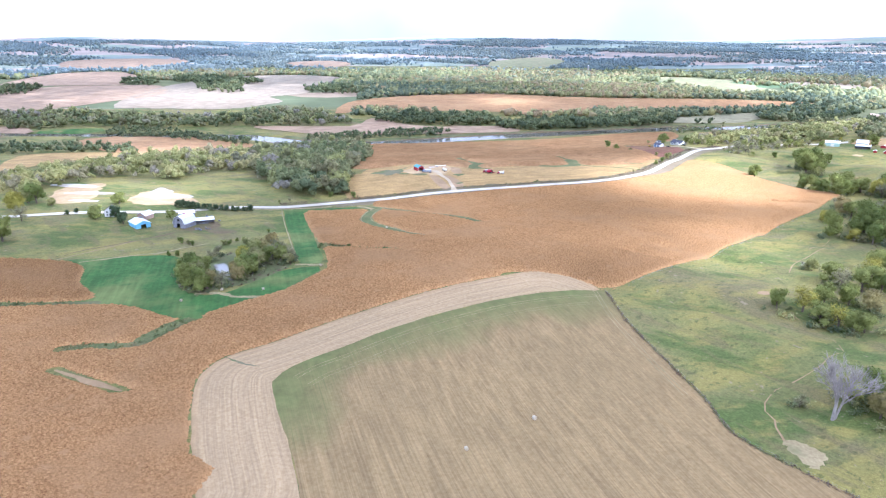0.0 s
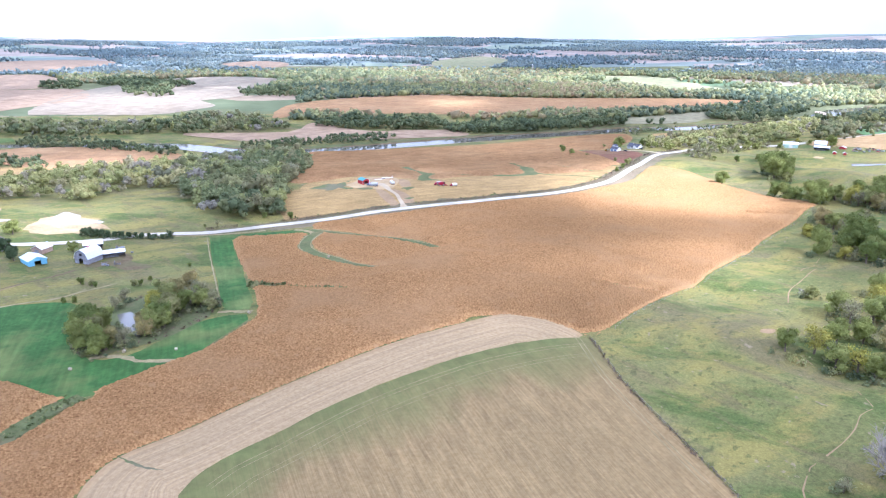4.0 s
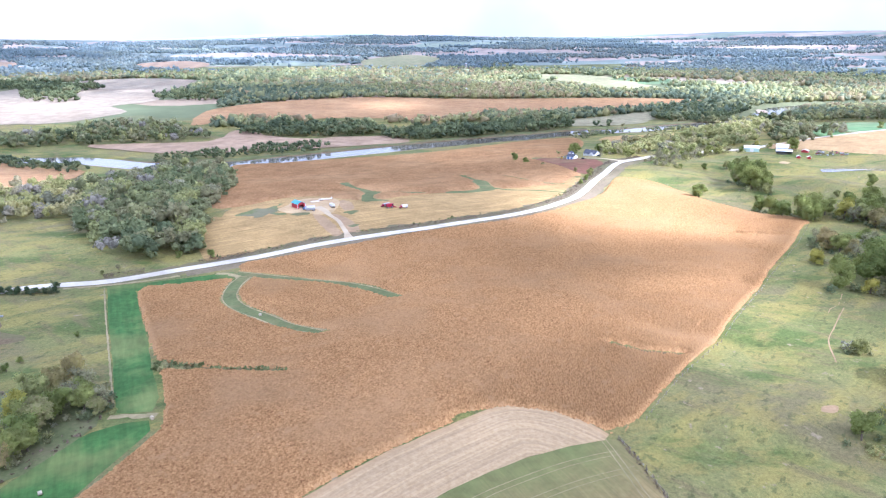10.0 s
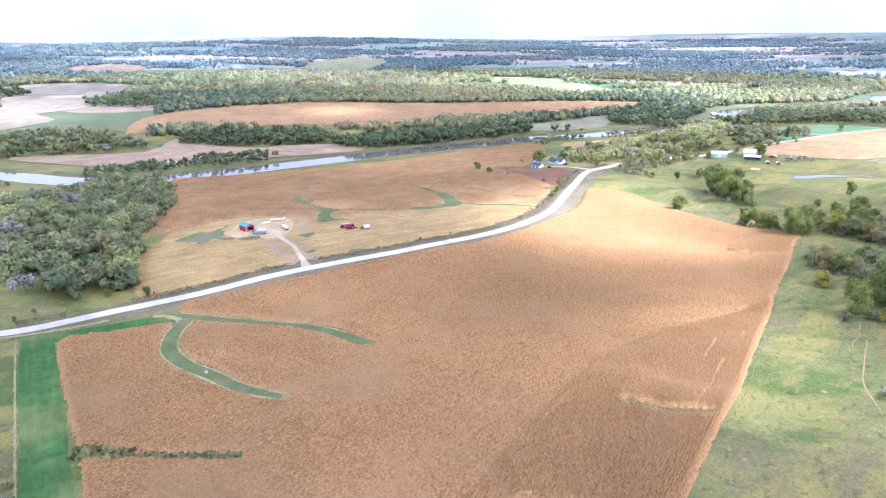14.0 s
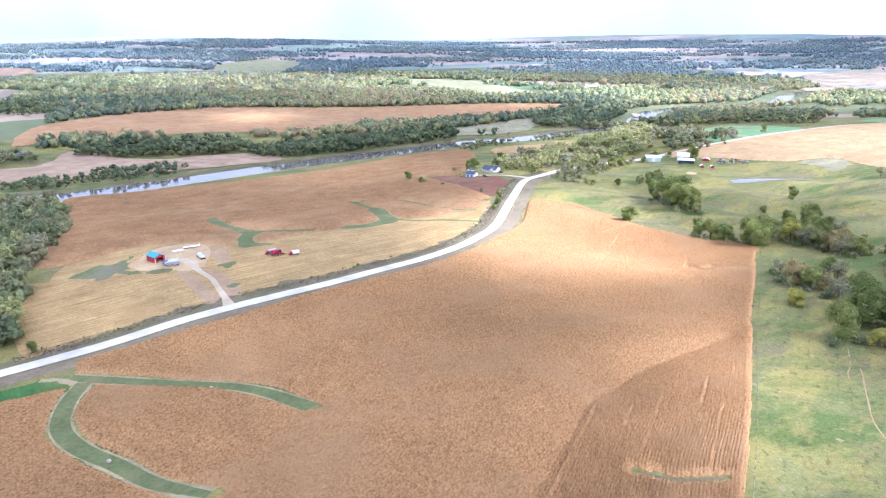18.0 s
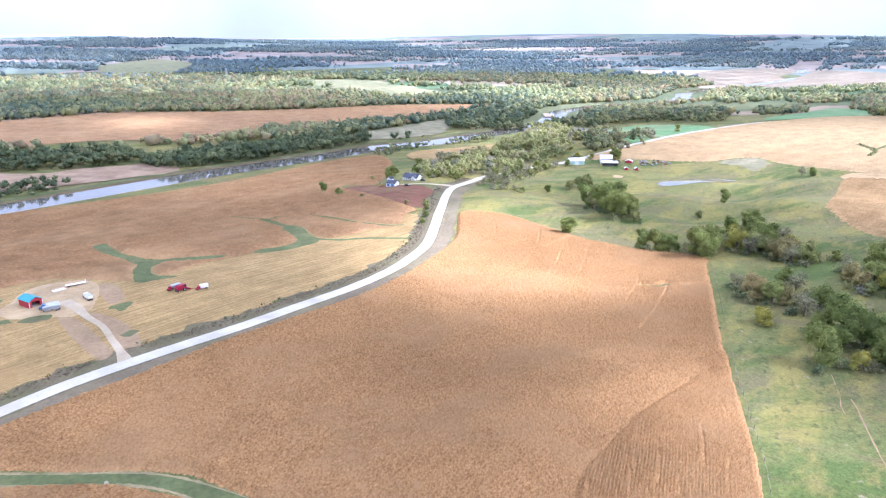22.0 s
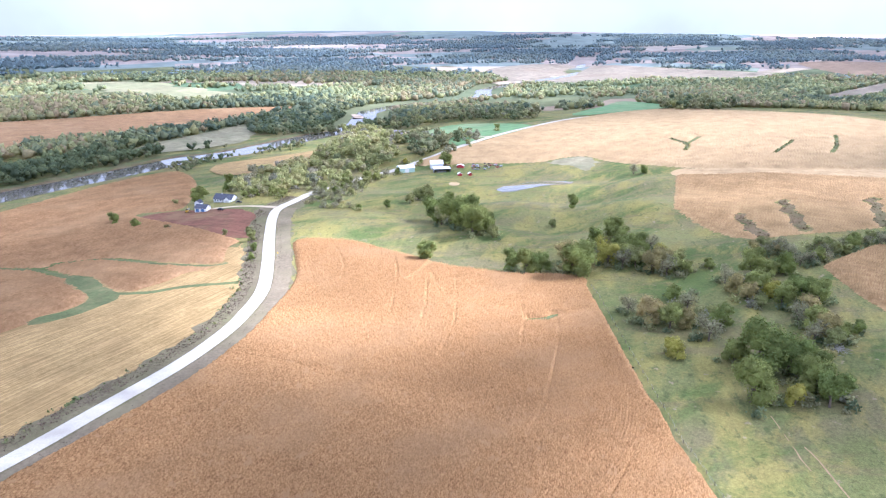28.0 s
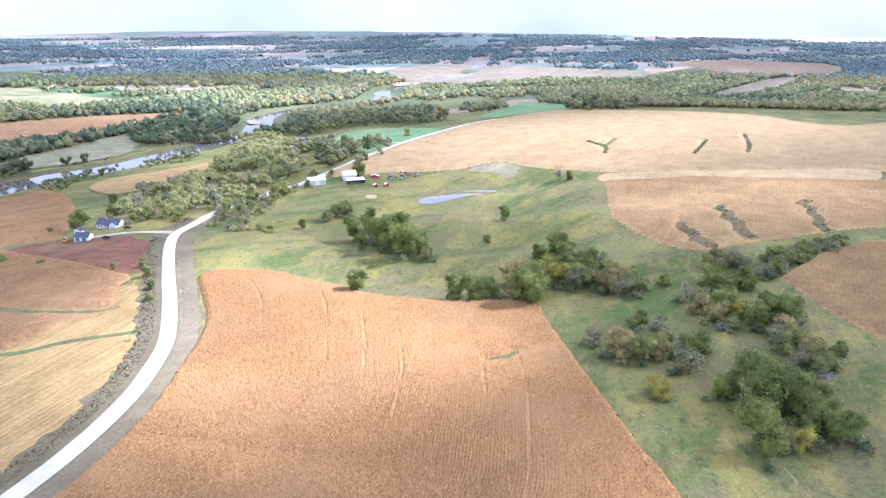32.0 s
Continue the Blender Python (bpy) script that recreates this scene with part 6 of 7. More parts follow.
woods("oak_grove", GROVE, WOODS_GROVE, "dense grove of green, olive and grey trees", 8.0, 12.5, 130, fine=True)
woods("pale_thicket", GROVE_PALE, WOODS_PALE, "pale yellow-green and grey thicket on a slope", 8.5, 10.0, 110, fine=True, thin=0.35)
woods("river_woods_west", RIVER_WOODS, WOODS_GROVE, "mixed woods along the river", 11, 13, 40, fine=True)
woods("river_scrub_west", RIVER_SCRUB, WOODS_DARK, "low scrub on the river bank", 8, 7.5, 40, fine=True)
woods("river_scrub_middle", RIVER_SCRUB_E, WOODS_DARK, "low scrub on the river bank", 8, 7.5, 40, fine=True)
woods("hedge_west", HEDGE_W, WOODS_DARK, "dark hedge between fields", 10, 9, 40, fine=True)
woods("bank_woods_west", BANK_W, WOODS_DARK, "dark woods on the far river bank", 8.0, 12, 35, fine=True, thin=0.0, shore=28.0)
woods("bank_woods_east", BANK_E, WOODS_DARK, "dark woods on the far river bank", 8.0, 12, 35, fine=True, thin=0.0, shore=28.0)
woods("bank_woods_far", BANK_FAR, WOODS_DARK, "dark willows inside the river bend", 9, 10, 40, fine=True)
woods("cottonwood_belt", BELT, WOODS_PALE, "yellow-green, green and grey belt of trees by the road", 9.0, 10.5, 130, fine=True, thin=0.36)
woods("farm_woods", BELT_FARM, WOODS, "grey and olive woods beside a farm", 9.5, 11, 80, fine=True, thin=0.15)
woods("field_scrub_river", SCRUB_FIELD, WOODS, "scrub between a field and the river", 7.5, 6.0, 40, fine=True, thin=0.3, shore=27.0)
woods("north_belt", BELT_N, WOODS, "belt of trees along the river bend", 11, 12, 40, fine=True)
for nm, outline in (("spinney", SPINNEY), ("field_scrub", SCRUB_NW), ("field_scrub_b", SCRUB_NW2), ("field_scrub_c", SCRUB_NW3), ("field_scrub_d", SCRUB_NW4), ("field_scrub_e", SCRUB_NW5), ("farm_trees", FARM_TREES)):
    woods(nm, outline, WOODS if nm in ("spinney", "farm_trees") else WOODS_DARK, "clump of trees between fields", 12, 13, 40, fine=True, thin=0.25)


def open_country(name, near, far, mat, label, gap, size, lobes, density, clear, seed):
    """Woods over all the far country, but for the fields and clearings."""
    rng = np.random.default_rng(seed)
    gx, gy = np.meshgrid(np.arange(-2600, 4300, gap), np.arange(300, 4700, gap))
    gx, gy = gx + rng.uniform(-0.5, 0.5, gx.shape) * gap, gy + rng.uniform(-0.5, 0.5, gy.shape) * gap
    d, az = np.hypot(gx, gy - 200), np.degrees(np.arctan2(gx, gy - 200))
    ok = (d > near) & (d < far) & (az > -40) & (az < 96) & (gy > 1180 - 1.25 * np.clip(gx - 720, 0, 2000))
    x, y = gx[ok], gy[ok]
    wave = (np.sin(x / 190 + 1.3 * np.sin(y / 260)) + np.sin(y / 118 + 0.8 * np.sin(x / 330) + 2) + 0.8 * np.sin((x + y) / 77) + 0.5 * np.sin((x - 2 * y) / 41))
    keep = wave + rng.normal(0, 0.35, len(x)) > density
    for o, grow in clear:
        keep &= ~inside(o, x, y)
    keep &= away(RIVER, x, y) > 45
    keep &= away(smooth_line(ROAD_BEYOND, False, 10), x, y) > 15
    x, y = x[keep], y[keep]
    k = len(x)
    s = size * rng.uniform(0.65, 1.25, k)
    z = height(x, y)
    tone = np.clip(0.5 + 0.35 * np.sin(x / 150 + np.sin(y / 90)) + rng.normal(0, 0.25, k), 0, 1)
    d = rng.normal(size=(k, lobes, 3))
    d /= np.linalg.norm(d, axis=2)[..., None]
    d[..., 2] = np.abs(d[..., 2])
    mid = np.stack([x, y, z + 0.42 * s], -1)
    leaves = mid[:, None] + d * (0.45 * s)[:, None, None] * rng.uniform(0.8, 1.1, (k, lobes, 1))
    v, fc = joined(leaf_sheets(leaves.reshape(-1, 3), np.repeat(s, lobes) * rng.uniform(0.10, 0.2, k * lobes), d.reshape(-1, 3), rng), leaf_bunches(mid, 0.55 * s, rng))
    me = toned(mesh_from(name, v, fc, mat), np.concatenate([np.repeat(tone, lobes * 4), np.repeat(tone, 6)]), 1)
    tagged(new(name, me), label, "woods", kind="stuff")


CLEARINGS = [(smooth_line(o, True, 20.0), 0) for o in (PALE_FIELD, PINK_FIELD, PINK_FIELD_B, BROWN_FIELD, FAR_PALE, FAR_PALE_B, FAR_GREEN, FAR_OLIVE, FAR_OLIVE_B,
             FAR_OLIVE_C, FAR_PINK, FAR_PINK_B, FAR_PINK_C, FAR_TAN, FAR_TAN_B, GOLD_HILL, MARSH, BOTTOM_FIELD, MEADOW_N, MEADOW_S)]
WEST_OPEN = [(np.array([(-3000, 900), (-150, 1050), (-170, 1480), (-500, 1900), (-3000, 2150)], float), 0)]
open_country("wooded_hills", 900, 1560, HAZED_HILL_LEAF, "wooded hills beyond the river, greens greyed for haze", 9.5, 11, 9, -1.0, CLEARINGS + WEST_OPEN, 21)
open_country("sunlit_woods", 1500, 2250, SUN_TINTED_LEAF, "yellow-green woods on far hills, coloured paler as if sunlit", 11.5, 12, 6, -0.9, CLEARINGS + WEST_OPEN, 22)
open_country("distant_woods", 2150, 4600, HAZED_DISTANT_WOODS, "woods near the horizon, tinted blue-green for haze", 15.0, 12, 2, -0.1, CLEARINGS + WEST_OPEN, 23)


def brush_strip(name, line, offs, gap, size, mat, label, seed=31, skip=0.0):
    """Low brush along a line, between two offsets to its left."""
    rng = np.random.default_rng(seed)
    c = smooth_line(line, False, gap)
    tn = np.gradient(c, axis=0)
    tn /= np.linalg.norm(tn, axis=1)[:, None] + 1e-9
    nr = np.stack([-tn[:, 1], tn[:, 0]], -1)
    rep = max(1, int(abs(offs[1] - offs[0]) / gap))
    p = np.concatenate([c + nr * rng.uniform(offs[0], offs[1], (len(c), 1)) + rng.normal(0, gap * 0.3, c.shape) for _ in range(rep)])
    for mouth in ((9, 535), (279, 752)):
        p = p[np.hypot(p[:, 0] - mouth[0], p[:, 1] - mouth[1]) > 13]
    p = p[(rng.random(len(p)) > skip) & (np.sin(p[:, 0] / 11) + np.sin(p[:, 1] / 17) > -1.6 + 1.4 * skip)]
    s = size * rng.uniform(0.45, 1.4, len(p))
    z = height(p[:, 0], p[:, 1])
    q = np.repeat(np.c_[p, z + 0.25 * s], 4, 0) + rng.normal(0, 0.34, (4 * len(p), 3)) * np.repeat(s, 4)[:, None] * (1, 1, 0.5)
    v, fc = leaf_sheets(q, np.repeat(s, 4) * rng.uniform(0.25, 0.55, 4 * len(p)), np.tile((0.0, 0.0, 1.0), (4 * len(p), 1)), rng, 0.6)
    tagged(new(name, mesh_from(name, v, fc, mat)), label, "brush", kind="stuff")


brush_strip("verge_brush_north", ROAD[4:], (6.0, 12.4), 0.7, 0.55, BRUSH, "dead purple-brown brush along the road", skip=0.2)
brush_strip("verge_shrubs", ROAD[5:], (9.5, 13.0), 3.0, 1.7, SHRUB, "green shrubs along the road", 32, 0.45)
brush_strip("verge_brush_south", ROAD[10:], (-7.5, -5.5), 0.9, 0.4, BRUSH, "dead brown weeds along the road", 33, 0.4)
brush_strip("fence_brush", FENCE_LINE, (-0.9, 0.9), 0.5, 0.55, BRUSH, "brown weeds along a pasture fence", 34, 0.15)
brush_strip("corn_edge_brush", CORN_EAST, (-2.4, -0.6), 0.6, 0.6, BRUSH, "brown weeds along the corn edge", 35)
brush_strip("weed_shrubs", WEED_LINE, (-2.6, 2.6), 1.0, 1.6, SHRUB, "green weeds in a gap of the corn", 36, 0.55)
brush_strip("block_shrubs", [(-330, 294), (-230, 288), (-177, 290), (-152, 291)], (-1.8, 1.8), 1.0, 1.3, SHRUB, "green weeds between two corn fields", 42)
brush_strip("ditch_shrubs", SW_DITCH, (-3.2, 3.2), 1.0, 1.3, SHRUB, "green weeds in a ditch", 37, 0.5)
brush_strip("notch_shrubs", NOTCH_LINE, (-0.9, 0.9), 1.2, 0.6, SHRUB, "green weeds in a corn notch", 38, 0.6)
for ln, sd in ((SLOPE_GULLY_A, 43), (SLOPE_GULLY_B, 44), (SLOPE_GULLY_C, 45)):
    brush_strip("gully_brush", ln, (-2.6, 2.6), 1.3, 1.1, WEED_BROWN, "dead brown weeds in a slope gully", sd, 0.4)
for ln, sd in ((HILL_DRAW_A, 46), (HILL_DRAW_B, 47), (HILL_DRAW_C, 48)):
    brush_strip("draw_brush", ln, (-1.4, 1.4), 1.2, 1.4, SHRUB, "green weeds in a draw of the hill corn", sd, 0.3)
brush_strip("weed_line_bushes", WEED_LINE[:2], (-3.6, 3.6), 1.3, 2.4, SHRUB, "bushy green weeds at the end of a corn gap", 49, 0.1)
brush_strip("pond_brush", POND_BANK, (0, 6), 3.0, 1.4, BRUSH, "brown brush round a pond", 41)


def undergrowth(name, listing, mat, label, seed, each=4, reach=0.75, size=2.6, bunches=60):
    """Shrubs and saplings crowding round the trees of a list."""
    rng = np.random.default_rng(seed)
    near = np.array([(x, y, w) for kind, x, y, w in listing for _ in range(each)], float)
    a, o = rng.uniform(0, 6.28, len(near)), reach * near[:, 2] * rng.uniform(0.35, 1.0, len(near))
    x, y = near[:, 0] + np.cos(a) * o, near[:, 1] + np.sin(a) * o
    k = len(x)
    s = size * rng.uniform(0.5, 1.5, k)
    cs = np.stack([x, y, height(x, y) + 0.42 * s], -1)[:, None] + rng.normal(0, 0.3, (k, bunches, 3)) * s[:, None, None] * (1, 1, 0.85)
    v, fc = leaf_sheets(cs.reshape(-1, 3), np.repeat(s, bunches) * rng.uniform(0.10, 0.22, k * bunches), np.tile((0.0, 0.0, 1.0), (k * bunches, 1)), rng, 0.6)
    me = toned(mesh_from(name, v, fc, mat), np.repeat(rng.beta(1.2, 1.2, k), bunches), 4)
    tagged(new(name, me), label, "brush", kind="stuff")


undergrowth("gully_undergrowth", GULLY_TREES + GULLY_TREES_LOW, WOODS, "tangled shrubs under the gully trees", 51, 4, 0.6, 2.8)
undergrowth("creek_undergrowth", MIDROW_TREES + EAST_BUSHES + UPPER_TREES[:6] + UPPER_TREES[-7:], WOODS, "shrubs under the creek trees", 52, 4, 0.6, 3.0)
undergrowth("pond_undergrowth", POND_TREES, WOODS, "brown and green shrubs round a pond", 53, 5, 0.7, 2.0)
undergrowth("bend_undergrowth", ROADSIDE_TREES + BEND_TREES, WOODS_PALE, "grey and green scrub beside the road", 55, 4, 0.8, 2.6)
undergrowth("hollow_undergrowth", HOLLOW_TREES, WOODS, "shrubs under the hollow trees", 56, 5, 0.75)
undergrowth("spruce_undergrowth", SPRUCE_ROW, WOODS_DARK, "dark low growth under a windbreak", 54, 3, 0.7, 2.2)


# ---------------------------------------------------------------- things: helpers
def paint(name, colour, rough=0.5, metal=0.0, wear=0.12, scale=1.2):
    m, n, l, b = material(name, rough)
    b.inputs["Metallic"].default_value = metal
    co = n.new("ShaderNodeTexCoord").outputs["Object"]
    dirt = noise_node(n, l, co, scale, 6)
    lo = tuple(c * (1 - wear) for c in colour)
    hi = tuple(min(1, c * (1 + wear)) for c in colour)
    l.new(ramp_node(n, l, dirt, [(0.3, lo), (0.7, hi)]), b.inputs["Base Color"])
    return m


WHITE_WALL = paint("white_siding", (0.72, 0.72, 0.70), 0.6)
RED_WALL = paint("red_steel_siding", (0.36, 0.045, 0.05), 0.5)
TEAL_ROOF = paint("teal_steel_roof", (0.06, 0.26, 0.30), 0.35)
GREY_BOARDS = paint("weathered_grey_boards", (0.24, 0.24, 0.26), 0.85, wear=0.3, scale=0.8)
WHITE_ROOF = paint("pale_metal_roof", (0.72, 0.74, 0.76), 0.35, wear=0.1)
BLUE_WALL = paint("blue_steel_siding", (0.20, 0.46, 0.62), 0.5)
SLATE_ROOF = paint("dark_slate_shingles", (0.075, 0.08, 0.10), 0.8, wear=0.25)
GREEN_WALL = paint("pale_green_siding", (0.42, 0.56, 0.48), 0.6)
BROWN_ROOF = paint("brown_shingles", (0.15, 0.12, 0.10), 0.85, wear=0.25)
CONCRETE = paint("concrete", (0.52, 0.49, 0.44), 0.85)
RED_PAINT = paint("red_machine_paint", (0.30, 0.02, 0.045), 0.35)
WHITE_PAINT = paint("white_vehicle_paint", (0.72, 0.71, 0.68), 0.35)
BLUE_PAINT = paint("blue_vehicle_paint", (0.10, 0.18, 0.32), 0.35)
STEEL = paint("grey_steel", (0.38, 0.40, 0.43), 0.4, 0.6)
DARK = paint("dark_rubber", (0.025, 0.025, 0.027), 0.8)
BLACK_PAINT = paint("black_car_paint", (0.03, 0.03, 0.035), 0.3)
YELLOW_PAINT = paint("yellow_machine_paint", (0.55, 0.34, 0.05), 0.4)
STRAW = paint("net_wrapped_straw", (0.46, 0.38, 0.26), 0.9, wear=0.2, scale=3.0)
POST_WOOD = paint("weathered_post", (0.20, 0.17, 0.14), 0.9, wear=0.3)
GLASS = paint("dark_window_glass", (0.03, 0.04, 0.055), 0.08)


def part(name, bm, mat, parent, label=""):
    """One mesh object under a thing or under a part."""
    me = bpy.data.meshes.new(name)
    bmesh.ops.recalc_face_normals(bm, faces=bm.faces)
    bm.to_mesh(me)
    bm.free()
    me.materials.append(mat)
    ob = new(name, me)
    ob.parent = parent
    return tagged(ob, label)


def thing(name, x, y, turn, label, category, group="", lift=0.0, size=1.0):
    """An empty on the ground, turned so that its x axis points along turn (degrees from +x)."""
    root = new(name)
    root.empty_display_size = 0.2
    root.matrix_basis = pose(x, y, float(height(x, y)) + lift, 0, 0, turn) @ Matrix.Diagonal((size, size, size, 1))
    return tagged(root, label, category, group)


def block(x0, y0, z0, x1, y1, z1, bevel=0.0, taper=0.0, bm=None):
    bm = bm or bmesh.new()
    v = [bm.verts.new((x, y, z)) for z, t in ((z0, 0), (z1, taper)) for x, y in ((x0 + t, y0 + t), (x1 - t, y0 + t), (x1 - t, y1 - t), (x0 + t, y1 - t))]
    for f in ((3, 2, 1, 0), (4, 5, 6, 7), (0, 1, 5, 4), (1, 2, 6, 5), (2, 3, 7, 6), (3, 0, 4, 7)):
        bm.faces.new([v[i] for i in f])
    if bevel:
        bmesh.ops.bevel(bm, geom=list(bm.edges), offset=bevel, segments=2, profile=0.6, affect="EDGES")
    return bm


def prism(profile, y0, y1, bm=None):
    """A profile in x and z, drawn out along y."""
    bm = bm or bmesh.new()
    a = [bm.verts.new((x, y0, z)) for x, z in profile]
    b = [bm.verts.new((x, y1, z)) for x, z in profile]
    n = len(profile)
    bm.faces.new(a), bm.faces.new(b[::-1])
    for i in range(n):
        bm.faces.new((a[i], b[i], b[(i + 1) % n], a[(i + 1) % n]))
    return bm


def drum(r, y0, y1, sides=16, x=0.0, z=0.0, bevel=0.0):
    bm = prism([(x + r * math.cos(2 * math.pi * i / sides), z + r * math.sin(2 * math.pi * i / sides)) for i in range(sides)], y0, y1)
    if bevel:
        bmesh.ops.bevel(bm, geom=[e for e in bm.edges if abs(e.verts[0].co.y - e.verts[1].co.y) < 1e-6], offset=bevel, segments=2, affect="EDGES")
    return bm


def wheel(root, x, y, r, w):
    tyre = part("wheel", drum(r, y - w / 2, y + w / 2, 16, x, r, r * 0.12), DARK, root, "black rubber tyre")
    part("rim", drum(r * 0.55, y - w / 2 - 0.02, y + w / 2 + 0.02, 12, x, r), STEEL, tyre, "grey steel rim")


def window(root, x, z, w, h, y=0.0, face=1):
    fr = part("window", block(x - w / 2 - 0.08, y - 0.06 * face, z - 0.08, x + w / 2 + 0.08, y + 0.05 * face, z + h + 0.08), WHITE_WALL, root, "white window frame")
    part("pane", block(x - w / 2, y - 0.075 * face, z, x + w / 2, y - 0.04 * face, z + h), GLASS, fr, "dark glass pane")


def gable(root, w, d, eave, rise, wall, roof, ridge="y", opening=None, gambrel=False, over=0.4):
    """Walls and roof of a building: w along x (centred), d along y from the front at y = 0."""
    t = 0.2
    h = w / 2 if ridge == "y" else d / 2
    if gambrel:
        prof = [(-h, eave), (-h * 0.72, eave + rise * 0.62), (0, eave + rise), (h * 0.72, eave + rise * 0.62), (h, eave)]
    else:
        prof = [(-h, eave), (0, eave + rise), (h, eave)]

    def end_wall(y0, y1, hole=None):
        if hole:
            x0, x1, top = hole
            part("wall", block(-h, y0, -0.5, x0, y1, eave), wall, root)
            part("wall", block(x1, y0, -0.5, h, y1, eave), wall, root)
            part("wall", block(x0, y0, top, x1, y1, eave), wall, root)
            return prism(prof, y0, y1)
        return prism([(-h, -0.5), *prof, (h, -0.5)], y0, y1)

    def turned(bm):
        if ridge == "x":
            for v in bm.verts:
                v.co = Vector((-v.co.y + w / 2, v.co.x + d / 2, v.co.z))
        return bm
    length = d if ridge == "y" else w
    if ridge == "y":
        part("wall", end_wall(0, t, opening), wall, root)
        part("wall", end_wall(d - t, d), wall, root)
        for s in (-1, 1):
            part("wall", block(s * w / 2 - (t if s > 0 else 0), t, -0.5, s * w / 2 + (t if s < 0 else 0), d - t, eave), wall, root)
    else:
        part("wall", turned(end_wall(0, t)), wall, root)
        part("wall", turned(end_wall(w - t, w)), wall, root)
        if opening:
            x0, x1, top = opening
            part("wall", block(-w / 2 + t, 0, -0.5, x0, t, eave), wall, root)
            part("wall", block(x1, 0, -0.5, w / 2 - t, t, eave), wall, root)
            part("wall", block(x0, 0, top, x1, t, eave), wall, root)
        else:
            part("wall", block(-w / 2 + t, 0, -0.5, w / 2 - t, t, eave), wall, root)
        part("wall", block(-w / 2 + t, d - t, -0.5, w / 2 - t, d, eave), wall, root)
    pts = list(prof)
    k = over / max(h, 0.1)
    pts[0] = (pts[0][0] - over, pts[0][1] - (pts[1][1] - pts[0][1]) / (pts[1][0] - pts[0][0]) * over)
    pts[-1] = (pts[-1][0] + over, pts[0][1])
    for (xa, za), (xb, zb) in zip(pts, pts[1:]):
        slab = prism([(xa, za + 0.02), (xb, zb + 0.02), (xb, zb + 0.16), (xa, za + 0.16)], -over, length + over)
        part("roof", turned(slab), roof, root)
    return root


def front_edge(a, b):
    """Middle, turn and length of a building's front, from its two corners."""
    dx, dy = b[0] - a[0], b[1] - a[1]
    return (a[0] + b[0]) / 2, (a[1] + b[1]) / 2, math.degrees(math.atan2(dy, dx)), math.hypot(dx, dy)


def building(name, a, b, depth, eave, rise, wall, roof, label, category="building", **more):
    x, y, turn, w = front_edge(a, b)
    root = thing(name, x, y, turn, label, category)
    gable(root, w, depth, eave, rise, wall, roof, **more)
    return root, w


# ---------------------------------------------------------------- machine shed yard
shed, sw = building("machine_shed", (-22.0, 611.6), (-16.9, 614.4), 8.6, 3.2, 1.4, RED_WALL, TEAL_ROOF, "red steel machine shed with a teal roof, door open", "shed", opening=(-1.8, 1.8, 2.7))
part("floor_slab", block(-sw / 2 + 0.2, -1.5, -0.1, sw / 2 - 0.2, 8.4, 0.06), CONCRETE, shed, "grey concrete slab")
for s in (-1, 1):
    part("corner_trim", block(s * sw / 2 - 0.12, -0.06, 0, s * sw / 2 + 0.12, 0.0, 3.2), WHITE_WALL, shed, "white corner trim")


def grain_trailer(x, y, turn, length, tractor, cab_paint, label):
    root = thing("grain_truck" if tractor else "grain_trailer", x, y, turn, label, "truck" if tractor else "trailer", size=0.8)
    h = length / 2
    body = part("hopper", prism([(-h, 1.6), (-h + 1.2, 1.0), (-0.6, 1.0), (0, 1.5), (0.6, 1.0), (h - 1.2, 1.0), (h, 1.6), (h, 3.0), (-h, 3.0)], -1.25, 1.25), WHITE_PAINT if tractor else STEEL, root, "pale steel hopper body")
    part("tarp", prism([(-h, 3.0), (-h, 3.02), (h, 3.02), (h, 3.0)], -1.2, 1.2), STEEL, body, "grey roll tarp")
    part("rib", block(-h + 0.4, -1.3, 1.6, -h + 0.5, 1.3, 3.0), STEEL, body)
    part("rib", block(h - 0.5, -1.3, 1.6, h - 0.4, 1.3, 3.0), STEEL, body)
    part("chassis", block(-h, -0.5, 0.8, h, 0.5, 1.02), DARK, root)
    for wx in (h - 0.8, h - 2.0):
        for wy in (-1.05, 1.05):
            wheel(root, wx, wy, 0.5, 0.45)
    if tractor:
        cab = part("cab", block(-h - 2.2, -1.15, 0.9, -h - 0.5, 1.15, 2.9, 0.15), cab_paint, root, "painted truck cab")
        part("windscreen", block(-h - 2.25, -0.95, 1.9, -h - 2.15, 0.95, 2.6), GLASS, cab, "dark windscreen")
        part("hood", block(-h - 3.7, -0.85, 0.8, -h - 2.2, 0.85, 1.75, 0.15), cab_paint, root)
        part("bumper", block(-h - 3.85, -1.1, 0.5, -h - 3.7, 1.1, 0.8), STEEL, root, "chrome bumper")
        for wx in (-h - 3.0, -h + 0.4):
            for wy in (-1.0, 1.0):
                wheel(root, wx, wy, 0.5, 0.4)
    return root


grain_trailer(-13.6, 603.6, 5, 8.5, False, None, "grey steel hopper grain trailer parked by the shed")
grain_trailer(-13.0, 608.0, 3, 6.5, True, BLUE_PAINT, "blue and grey grain truck parked by the shed")
grain_trailer(1.6, 610.4, -75, 6.5, True, WHITE_PAINT, "white grain truck on the gravel drive")


